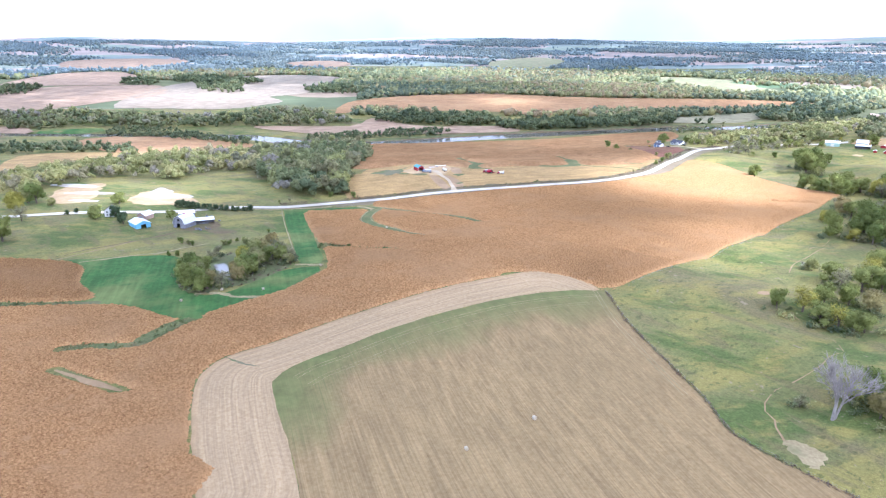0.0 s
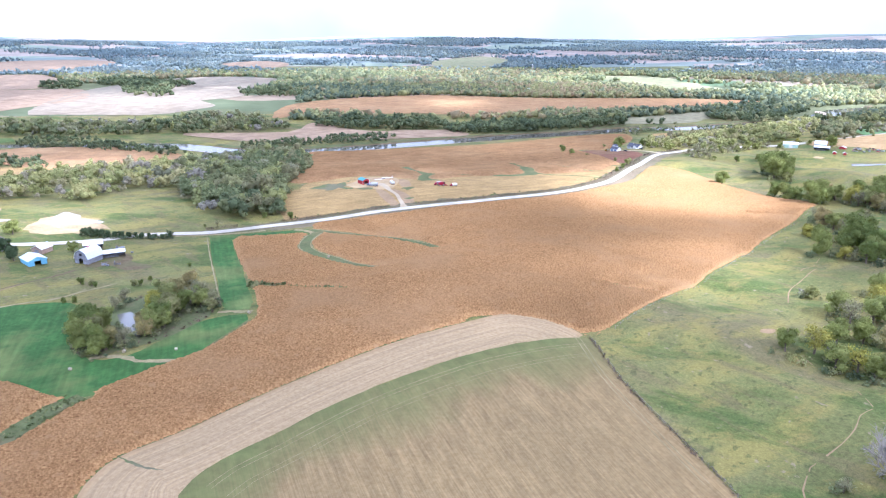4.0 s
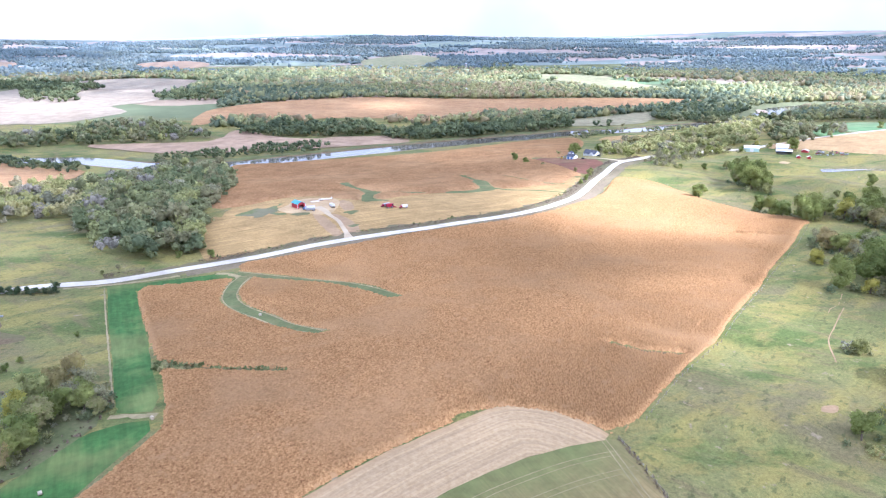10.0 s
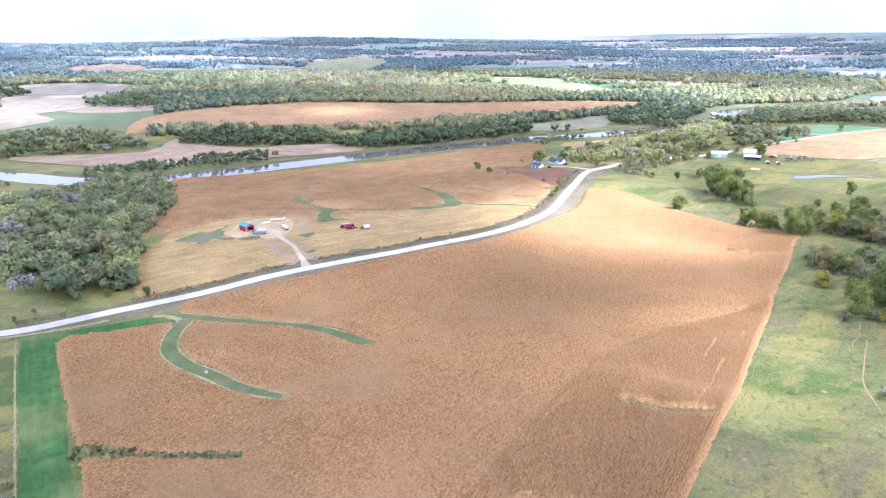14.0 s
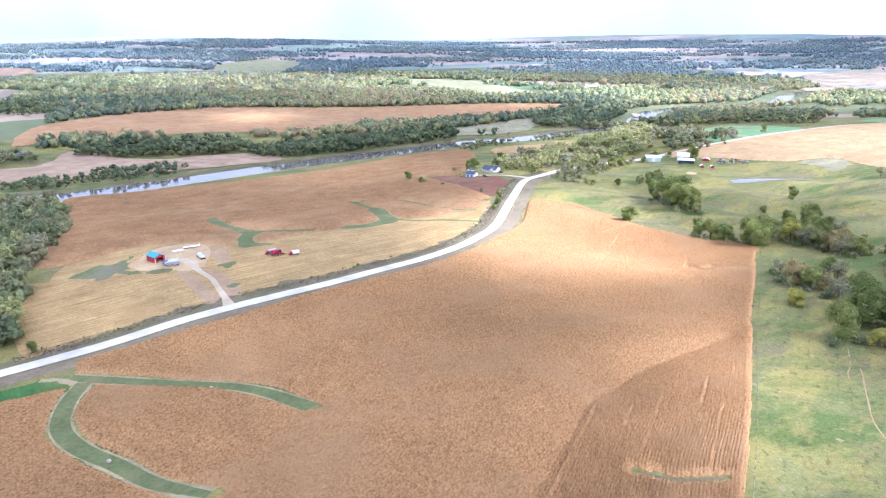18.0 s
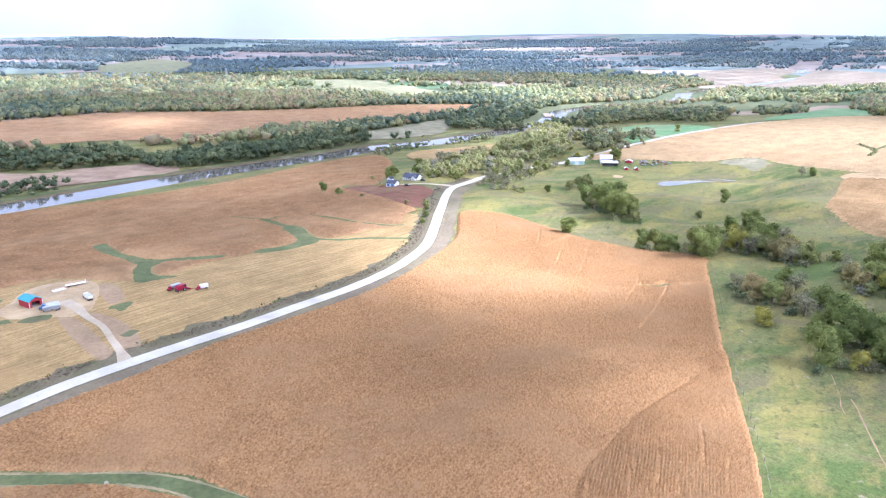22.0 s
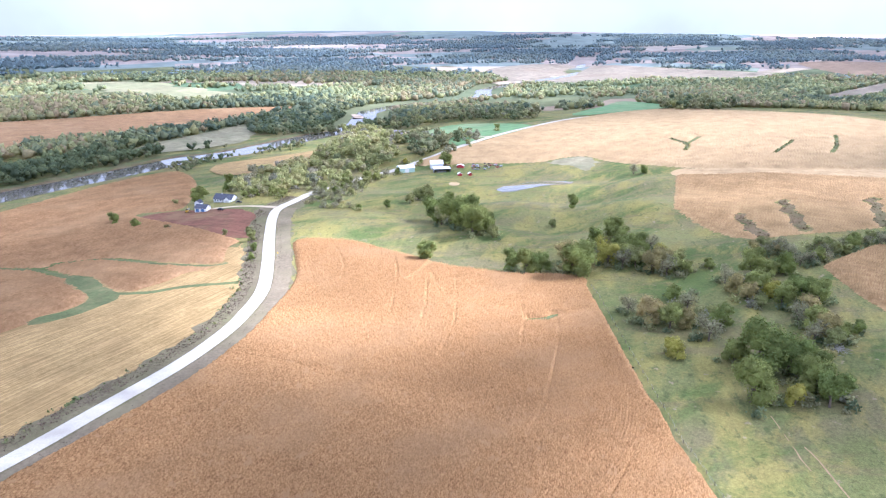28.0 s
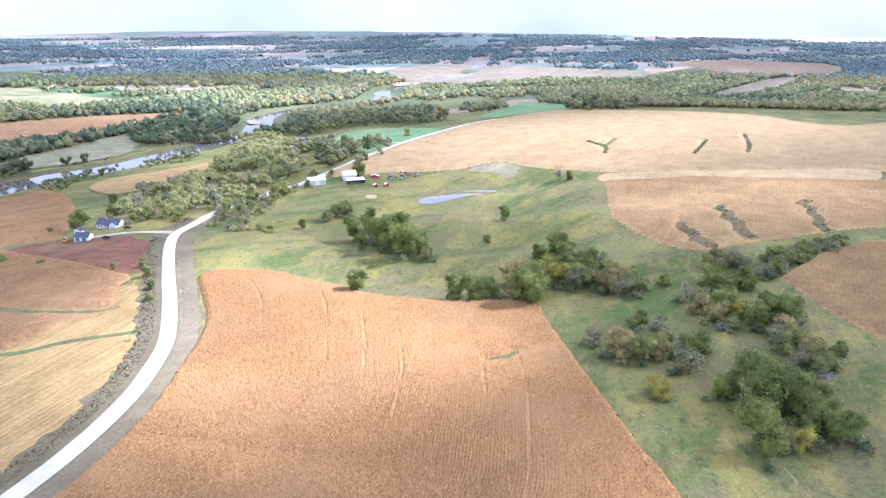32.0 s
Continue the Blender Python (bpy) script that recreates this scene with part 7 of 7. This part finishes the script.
def flatbed(a, b):
    x, y, turn, w = front_edge(a, b)
    root = thing("flatbed_trailer", x, y, turn, "long white flatbed trailer on a pale pad", "trailer", lift=0.1, size=0.9)
    part("deck", block(-w / 2, -1.2, 0.85, w / 2, 1.2, 1.1, 0.03), WHITE_PAINT, root, "white deck")
    part("headboard", block(w / 2 - 0.15, -1.2, 1.1, w / 2, 1.2, 2.2), WHITE_PAINT, root)
    for wx in (-w / 2 + 0.9, -w / 2 + 2.0):
        for wy in (-1, 1):
            wheel(root, wx, wy, 0.45, 0.4)
    part("drawbar", block(w / 2, -0.1, 0.7, w / 2 + 1.2, 0.1, 0.9), STEEL, root)


flatbed((-7.5, 636.0), (2.4, 637.3))
pad = thing("concrete_pad", -10.0, 633.5, 20, "pale concrete slab on bare earth", "slab")
part("slab", block(-3.0, -1.8, -0.2, 3.0, 1.8, 0.2, 0.04), CONCRETE, pad)


def combine_harvester(x, y, turn):
    root = thing("combine_harvester", x, y, turn, "dark red combine harvester in corn stubble", "harvester", size=0.8)
    part("body", prism([(-2.6, 1.3), (1.6, 1.2), (1.9, 2.2), (1.2, 3.3), (-2.2, 3.3), (-3.2, 2.4)], -1.5, 1.5), RED_PAINT, root, "red painted body")
    part("grain_tank", block(-1.6, -1.35, 3.3, 1.0, 1.35, 3.9, 0.0, -0.15), RED_PAINT, root)
    cab = part("cab", block(1.9, -0.95, 1.7, 3.3, 0.95, 3.5, 0.15), BLACK_PAINT, root, "dark glazed cab")
    part("cab_roof", block(1.8, -1.05, 3.5, 3.4, 1.05, 3.7, 0.06), RED_PAINT, cab, "red cab roof")
    part("feeder_house", prism([(3.1, 0.6), (4.4, 0.4), (4.4, 0.9), (3.1, 1.6)], -0.7, 0.7), RED_PAINT, root)
    head = part("corn_header", block(4.3, -2.6, 0.25, 4.9, 2.6, 1.0, 0.08), RED_PAINT, root, "red corn header")
    for i in range(7):
        yy = -2.4 + 0.8 * i
        part("snout", prism([(4.9, 0.2), (6.2, 0.1), (4.9, 0.75)], yy - 0.16, yy + 0.16), RED_PAINT, head)
    part("unloading_auger", block(-3.6, 1.5, 3.0, 1.2, 1.8, 3.3), RED_PAINT, root)
    part("ladder", block(1.3, -1.75, 0.6, 1.8, -1.55, 1.9), STEEL, root)
    for wy in (-1.5, 1.5):
        wheel(root, 1.3, wy, 0.95, 0.8)
        wheel(root, -2.2, wy * 0.9, 0.6, 0.45)


combine_harvester(40.2, 601.8, 25)


def box_truck(x, y, turn, paint_cab, box_mat, label, length=4.6):
    root = thing("farm_truck", x, y, turn, label, "truck", size=0.8)
    part("grain_box", block(-length / 2, -1.2, 1.1, length / 2, 1.2, 2.9, 0.03), box_mat, root, "pale grain box")
    part("box_rim", block(-length / 2 - 0.05, -1.25, 2.8, length / 2 + 0.05, 1.25, 2.95), box_mat, root)
    part("chassis", block(-length / 2 - 2.6, -0.45, 0.7, length / 2, 0.45, 1.0), DARK, root)
    cab = part("cab", block(-length / 2 - 1.5, -1.05, 0.9, -length / 2 - 0.15, 1.05, 2.5, 0.18), paint_cab, root, "red painted cab")
    part("windscreen", block(-length / 2 - 1.55, -0.85, 1.7, -length / 2 - 1.44, 0.85, 2.3), GLASS, cab)
    part("hood", block(-length / 2 - 2.7, -0.8, 0.8, -length / 2 - 1.5, 0.8, 1.6, 0.15), paint_cab, root)
    for wx in (-length / 2 - 2.0, length / 2 - 1.0):
        for wy in (-1, 1):
            wheel(root, wx, wy, 0.48, 0.35)


box_truck(50.4, 599.8, 9, RED_PAINT, WHITE_PAINT, "red truck with a white grain box in stubble")
box_truck(38.6, 606.2, 25, RED_PAINT, STEEL, "red truck with a grey grain box behind the combine", 5.6)

# ---------------------------------------------------------------- farmhouse by the road bend
house, hw = building("farmhouse", (263.0, 818.2), (271.5, 802.7), 10.5, 3.0, 3.4, WHITE_WALL, SLATE_ROOF, "white farmhouse with a dark slate roof and porch", "house", ridge="x", over=0.5)
house.matrix_basis = house.matrix_basis @ Matrix.Diagonal((0.84, 0.84, 0.84, 1))
cross = part("front_gable", prism([(2.6, 0), (2.6, 3.0), (5.4, 5.4), (8.2, 3.0), (8.2, 0)], -2.0, 0.3), WHITE_WALL, house, "white front gable")
for xa, xb, za, zb in ((2.2, 5.4, 2.75, 5.5), (5.4, 8.6, 5.5, 2.75)):
    part("roof", prism([(xa, za), (xb, zb), (xb, zb + 0.16), (xa, za + 0.16)], -2.4, 4.5), SLATE_ROOF, house)
part("garage_door", block(4.0, -2.06, 0.0, 6.8, -2.0, 2.3), CONCRETE, house, "pale garage door")
part("door", block(0.2, -0.06, 0.0, 1.2, 0.0, 2.1), BROWN_ROOF, house, "brown entrance door")
part("porch_roof", block(-2.6, -1.8, 2.6, 2.4, 0.1, 2.75), SLATE_ROOF, house)
for px in (-2.4, -0.2, 2.2):
    part("porch_post", block(px - 0.08, -1.7, 0, px + 0.08, -1.54, 2.6), WHITE_WALL, house)
for wx in (-7.0, -4.6, -1.6):
    window(house, wx, 1.0, 1.1, 1.3)
part("chimney", block(-3.2, 4.6, 5.4, -2.5, 5.3, 7.2), CONCRETE, house, "pale chimney")
part("foundation", block(-hw / 2, 0, -1.2, hw / 2, 10.5, 0.05), CONCRETE, house)

garage, gw = building("garage", (239.0, 798.5), (243.7, 791.4), 7.0, 2.8, 2.0, WHITE_WALL, SLATE_ROOF, "small white garage with a dark slate roof", "garage", ridge="x")
for wx in (-2.2, 1.8):
    part("garage_door", block(wx - 1.2, -0.06, 0, wx + 1.2, 0.0, 2.3), BLUE_PAINT, garage, "dark blue door")
tower, tw = building("play_tower", (243.5, 806.8), (245.5, 803.0), 4.0, 5.2, 1.6, WHITE_WALL, SLATE_ROOF, "white two-storey outbuilding with a dark roof", "outbuilding")
window(tower, 0, 3.2, 1.0, 1.1)


def car(name, x, y, turn, mat, label):
    root = thing(name, x, y, turn, label, "car", lift=0.3)
    body = part("body", block(-2.2, -0.9, 0.3, 2.2, 0.9, 0.95, 0.15), mat, root)
    part("cabin", block(-1.5, -0.8, 0.9, 0.9, 0.8, 1.5, 0.08, 0.2), GLASS, root, "dark glazed cabin")
    part("roof", block(-1.2, -0.65, 1.48, 0.6, 0.65, 1.54), mat, root)
    for wx in (-1.4, 1.4):
        for wy in (-0.85, 0.85):
            wheel(root, wx, wy, 0.33, 0.22)


car("pickup", 250.5, 783.0, -55, BLACK_PAINT, "black pickup parked on the gravel drive")
car("parked_car", 271.0, 793.5, -40, BLACK_PAINT, "black car parked beside the farmhouse")


def skid_loader(x, y, turn):
    root = thing("loader", x, y, turn, "yellow loader with a raised arm", "loader")
    part("body", block(-1.2, -0.8, 0.5, 1.2, 0.8, 1.6, 0.1), YELLOW_PAINT, root)
    part("cab", block(-0.6, -0.6, 1.6, 0.6, 0.6, 2.5, 0.08), BLACK_PAINT, root)
    bm = bmesh.new()
    limb(bm, (0.8, 0.6, 1.4), (2.6, 0.6, 3.6), 0.16, 0.12)
    limb(bm, (2.6, 0.6, 3.6), (3.6, 0.6, 1.6), 0.12, 0.1)
    part("arm", bm, YELLOW_PAINT, root)
    part("bucket", prism([(3.3, 1.6), (4.1, 1.0), (4.2, 1.5), (3.7, 2.0)], 0.0, 1.2), STEEL, root)
    for wx in (-0.8, 0.8):
        for wy in (-0.8, 0.8):
            wheel(root, wx, wy, 0.45, 0.35)


skid_loader(236.5, 805.0, 40)

# ---------------------------------------------------------------- old barnyard
barn, bw = building("gambrel_barn", (-169.2, 426.2), (-161.2, 423.2), 11.0, 3.5, 4.2, GREY_BOARDS, WHITE_ROOF, "weathered grey gambrel barn with a white metal roof", "barn", opening=(-1.5, 1.1, 2.9), gambrel=True)
# Near-black slab on the closed gable paints the shade of an opening.
part("hayloft_door", block(-0.8, -0.05, 4.3, 0.8, 0.0, 5.7), DARK, barn, "dark panel standing in for a shaded hayloft opening")
part("cupola", block(-0.5, 5.0, 7.6, 0.5, 6.0, 8.4), RED_WALL, barn, "red-brown cupola")
part("cupola_cap", prism([(-0.7, 8.4), (0, 9.0), (0.7, 8.4)], 4.8, 6.2), WHITE_ROOF, barn)


def open_shed(name, a, b, depth, high, low, label):
    x, y, turn, w = front_edge(a, b)
    root = thing(name, x, y, turn, label, "shed")
    n = max(3, int(w / 2.6))
    for i in range(n + 1):
        px = -w / 2 + w * i / n
        part("post", block(px - 0.1, 0, -0.5, px + 0.1, 0.2, low), POST_WOOD, root, "weathered wooden post")
    part("back_wall", block(-w / 2, depth - 0.15, -0.5, w / 2, depth, high), GREY_BOARDS, root)
    for s in (-1, 1):
        part("side_wall", block(s * w / 2 - 0.08, 0.2, -0.5, s * w / 2 + 0.08, depth - 0.15, low), GREY_BOARDS, root)
    bm = bmesh.new()
    q = [(-w / 2 - 0.4, -0.5, low + 0.05), (w / 2 + 0.4, -0.5, low + 0.05), (w / 2 + 0.4, depth + 0.4, high + 0.05), (-w / 2 - 0.4, depth + 0.4, high + 0.05)]
    lo = [bm.verts.new(p) for p in q]
    hi = [bm.verts.new((p[0], p[1], p[2] + 0.14)) for p in q]
    for f in ([lo[3], lo[2], lo[1], lo[0]], hi, *[[lo[i], lo[(i + 1) % 4], hi[(i + 1) % 4], hi[i]] for i in range(4)]):
        bm.faces.new(f)
    part("roof", bm, WHITE_ROOF, root, "pale metal lean-to roof")
    part("feed_bunk", block(-w / 3, 1.2, 0, w / 4, 1.9, 0.7), GREY_BOARDS, root)
    return root


open_shed("cattle_shed", (-159.5, 433.5), (-147.5, 438.5), 4.6, 3.2, 2.5, "long open-fronted cattle shed with a pale roof")
open_shed("loafing_shed", (-174.0, 450.0), (-165.0, 454.0), 5.0, 3.2, 2.6, "grey open shed behind a barn")
blue, blw = building("blue_shed", (-189.4, 419.2), (-182.9, 425.4), 12.0, 2.9, 1.7, BLUE_WALL, paint("pale_blue_roof", (0.58, 0.68, 0.74), 0.4), "bright blue steel shed with a pale roof", "shed", opening=(-1.6, 1.6, 2.4))
old_house, ow = building("old_farmhouse", (-221.0, 446.0), (-214.5, 447.6), 7.0, 4.2, 2.4, WHITE_WALL, BROWN_ROOF, "white two-storey farmhouse among trees", "house")
for wx in (-1.8, 1.8):
    window(old_house, wx, 0.9, 0.9, 1.2)
    window(old_house, wx, 2.8, 0.9, 1.0)
part("door", block(-0.5, -0.06, 0, 0.5, 0.0, 2.1), BROWN_ROOF, old_house)
sb, sbw = building("small_barn", (-199.0, 443.4), (-192.6, 441.3), 8.0, 2.8, 1.8, paint("weathered_tan_boards", (0.36, 0.26, 0.20), 0.85, wear=0.25), WHITE_ROOF, "small tan barn with a white roof behind a shed", "barn")
part("door", block(-1.3, -0.08, 0, 1.3, 0.0, 2.3), GREY_BOARDS, sb, "grey sliding door")
wag = thing("hay_wagon", -155.0, 453.0, 55, "pale hay wagon parked in pasture", "wagon")
part("deck", block(-2.2, -1.1, 0.8, 2.2, 1.1, 1.0), GREY_BOARDS, wag)
part("rack", block(-2.2, -1.1, 1.0, -2.05, 1.1, 2.2), GREY_BOARDS, wag)
for wx in (-1.4, 1.4):
    for wy in (-1.0, 1.0):
        wheel(wag, wx, wy, 0.4, 0.25)
region("barnyard_dirt", [(-163, 424), (-158, 418), (-148, 420), (-139, 413), (-126, 417), (-131, 423), (-140, 427), (-143, 438), (-150, 445), (-160, 450), (-168, 447), (-160, 437), (-154, 430)], BARNYARD, "bare trampled barnyard dirt", "barnyard", lift=0.07, step=3.0, wobble=1.0)
yr = np.random.default_rng(63)
for i in range(16):
    jx, jy = -160 + yr.uniform(-3, 14), 447 + yr.normal(0, 2.5) if i < 9 else 424 + yr.normal(0, 2.0)
    if jx < -156 and jy < 430:
        jx += 8
    junk = thing("feed_panel" if i % 2 else "pallet_stack", jx, jy, yr.uniform(0, 180), "weathered grey " + ("cattle panel" if i % 2 else "stack of wooden pallets") + " lying in the barnyard", "farm clutter", "clutter in the barnyard")
    if i % 2:
        for z in (0.25, 0.6, 0.95):
            part("rail", block(-1.6, -0.05, z, 1.6, 0.05, z + 0.12), GREY_BOARDS, junk)
        for px in (-1.5, 0, 1.5):
            part("post", block(px - 0.06, 0.05, -0.1, px + 0.06, 0.17, 1.2), GREY_BOARDS, junk)
    else:
        for z in range(yr.integers(2, 6)):
            part("board", block(-0.6, -0.6, 0.02 + 0.15 * z, 0.6, 0.6, 0.13 + 0.15 * z, 0.01), GREY_BOARDS, junk)

# ---------------------------------------------------------------- farm by the climbing road
gs, gsw = building("long_green_shed", (430.9, 793.7), (443.6, 787.0), 9.0, 4.0, 2.0, GREEN_WALL, WHITE_ROOF, "pale green farm shed with a white metal roof", "shed", ridge="x")
part("sliding_door", block(-1.8, -0.08, 0, 1.8, 0.0, 3.4), WHITE_WALL, gs, "white sliding door")
fh, fw = building("white_house", (459.0, 782.0), (467.5, 775.0), 8.0, 4.6, 2.8, WHITE_WALL, WHITE_ROOF, "white farmhouse with a pale roof", "house", ridge="x")
for wx in (-3, 0, 3):
    window(fh, wx, 1.1, 1.0, 1.3)
open_shed("machine_lean_to", (451.6, 770.5), (463.4, 762.1), 7.0, 4.0, 3.2, "long farm shed with a pale metal roof")
for a, b, words in (((477.4, 767.2), (480.9, 762.0), "small red farm shed under trees"), ((458.4, 747.6), (461.2, 745.9), "small red cattle shed on pasture"), ((466.7, 742.7), (469.2, 741.3), "small red cattle shed on pasture")):
    building("red_shed", a, b, 3.0, 2.0, 1.0, RED_WALL, WHITE_ROOF, words, "shed")
jr = np.random.default_rng(77)
for i in range(26):
    t = jr.random()
    jx, jy = 489 + 23 * t + jr.normal(0, 4), 756 - 12 * t + jr.normal(0, 4)
    root = thing("scrap_machine", jx, jy, jr.uniform(0, 180), ("rusty" if i % 3 else "grey") + " old farm machine lying in grass", "machinery", "scrap machines by the farm")
    l, w, h = jr.uniform(1.4, 3.2), jr.uniform(0.8, 1.6), jr.uniform(0.7, 1.5)
    part("frame", block(-l / 2, -w / 2, 0.3, l / 2, w / 2, h, 0.08), (BROWN_ROOF, STEEL, RED_PAINT, STEEL)[i % 4], root)
    part("beam", block(l / 2, -0.1, 0.4, l / 2 + 1.0, 0.1, 0.6), STEEL, root)
    for wy in (-w / 2, w / 2):
        wheel(root, -l / 4, wy, 0.35, 0.2)
big, bgw = building("ranch_house", (598.0, 991.6), (607.0, 976.7), 12.0, 3.4, 3.6, paint("tan_siding", (0.46, 0.36, 0.30), 0.7), paint("grey_shingles", (0.24, 0.22, 0.23), 0.8), "large tan ranch house with a grey roof", "house", ridge="x")
for wx in (-6, -3, 0, 3, 6):
    window(big, wx, 1.0, 1.3, 1.4)
part("wing", prism([(-3, 0), (-3, 3.2), (0, 5.6), (3, 3.2), (3, 0)], -4.0, 0.2), WHITE_WALL, big, "pale front wing")
building("bank_barn", (289.6, 1541.1), (303.0, 1538.5), 12, 6, 4, WHITE_WALL, WHITE_ROOF, "white barn at the edge of far woods", "barn")
for a, b, d in (((-70, 1513), (-52, 1512), 10), ((-44, 1511), (-30, 1510), 9)):
    building("far_farm_building", a, b, d, 5, 3, WHITE_WALL, RED_WALL, "white farm building across the river", "barn")
for a, b, d, wall in (((441, 2344), (462, 2338), 14, RED_WALL), ((475, 2334), (505, 2324), 16, RED_WALL), ((420, 2330), (436, 2326), 10, WHITE_WALL)):
    building("hill_farm_building", a, b, d, 5, 3.5, wall, BROWN_ROOF, "farm building on a distant hill", "barn", ridge="x")
silo = thing("silo", 470, 2350, 0, "tall pale concrete silo on a distant hill", "silo")
bm = drum(2.6, -1, 19, 16)
bmesh.ops.rotate(bm, cent=(0, 0, 0), matrix=Matrix.Rotation(radians(90), 3, "X"), verts=bm.verts)
part("shaft", bm, CONCRETE, silo)
bm = bmesh.new()
bmesh.ops.create_uvsphere(bm, u_segments=12, v_segments=6, radius=2.6, matrix=Matrix.Translation((0, 0, 19)))
part("dome", bm, WHITE_ROOF, silo)

# ---------------------------------------------------------------- bales, fence, small things
first = thing("round_bale", 28.4, 194.4, 35, "pale net-wrapped round hay bale on stubble", "hay bale", "round bales", size=0.85)
part("straw", drum(0.78, -0.72, 0.72, 24, 0, 0.75, 0.1), STRAW, first)
part("wrap", drum(0.795, -0.55, 0.55, 24, 0, 0.75), paint("pale_net_wrap", (0.40, 0.35, 0.26), 0.7), first, "pale net wrap")
for i, (x, y, words) in enumerate(((6.6, 177.6, ""), (-116.0, 291.0, "g"), (-82.0, 301.0, "g"), (-101.5, 303.0, "g"), (-61.0, 332.5, "g"), (-84.5, 477.0, "g"), (-35.1, 420.5, "g"), (-4.7, 457.8, "g"))):
    c = copy_thing(first, pose(x, y, float(height(x, y)) + (0.08 if words else 0.05), 0, 0, 20 + 47 * i) @ Matrix.Diagonal((0.85, 0.85, 0.85, 1)))
    if words:
        tagged(c, "pale net-wrapped round hay bale on green cover crop")

fence = tagged(new("pasture_fence"), "weathered wooden post and wire pasture fence", "fence")
line = smooth_line(FENCE_LINE, False, 4.5)
post_me = bpy.data.meshes.new("post")
bm = block(-0.08, -0.08, -0.3, 0.08, 0.08, 1.35, 0.015)
bm.to_mesh(post_me)
bm.free()
post_me.materials.append(POST_WOOD)
edge_line = smooth_line([(x + 1.6, y - 1.6) for x, y in CORN_EAST[::-1]], False, 6.0)
for run in (line, edge_line):
    tops = []
    for x, y in run:
        p = new("post", post_me)
        p.parent = fence
        p.location = (x, y, float(height(x, y)))
        tops.append(Vector((x, y, float(height(x, y)))))
    for z in (0.6, 1.15):
        wire = bmesh.new()
        rings = [[wire.verts.new(q + Vector((0.012 * math.cos(k * 2.1), 0.0, z + 0.012 * math.sin(k * 2.1)))) for k in range(3)] for q in tops]
        for a, b in zip(rings, rings[1:]):
            for k in range(3):
                wire.faces.new((a[k], a[(k + 1) % 3], b[(k + 1) % 3], b[k]))
        part("wire", wire, STEEL, fence, "grey fence wire")

sign = thing("road_marker", 214.8, 658.0, 20, "small yellow marker on a post by the road", "road sign")
part("post", block(-0.05, -0.05, -0.2, 0.05, 0.05, 1.6), STEEL, sign)
part("plate", block(-0.45, -0.04, 1.3, 0.45, -0.06, 2.1), YELLOW_PAINT, sign)

pr = np.random.default_rng(91)
bm = bmesh.new()
for i in range(70):
    a = Vector((pr.normal(0, 2.4), pr.normal(0, 2.0), pr.uniform(0, 1.2)))
    d = Vector((pr.normal(), pr.normal(), pr.uniform(0.1, 0.6))).normalized()
    limb(bm, a, a + d * pr.uniform(1.5, 3.5), 0.09, 0.03, 4)
me = bpy.data.meshes.new("brush_pile")
bm.to_mesh(me)
bm.free()
me.materials.append(paint("bleached_wood", (0.36, 0.33, 0.31), 0.9))
pile = new("brush_pile", me)
pile.location = (290.1, 398.1, float(height(290.1, 398.1)))
tagged(pile, "pile of grey bleached dead branches", "brush pile", kind="stuff")

# dead tree in the hollow
bm = bmesh.new()
dr = np.random.default_rng(5)


def branch(p, d, length, r, depth):
    q = p + d * length
    limb(bm, p, q, r, r * 0.6, 6 if depth > 2 else 4)
    if depth:
        for _ in range(4 if depth > 2 else 3):
            nd = (d + Vector((dr.normal(0, 0.5), dr.normal(0, 0.5), dr.normal(0.12, 0.3)))).normalized()
            branch(p.lerp(q, dr.uniform(0.55, 1.0)), nd, length * dr.uniform(0.55, 0.8), r * 0.58, depth - 1)


branch(Vector((0, 0, -0.3)), Vector((0.05, 0, 1)).normalized(), 4.4, 0.27, 5)
branch(Vector((0.3, 0.2, -0.3)), Vector((0.35, 0.1, 1)).normalized(), 3.6, 0.2, 5)
dead = thing("dead_tree", 128, 205, 0, "bare grey dead tree in the pasture hollow", "tree", size=2.45)
part("trunk", bm, paint("bare_grey_wood", (0.30, 0.265, 0.24), 0.9, wear=0.3), dead)
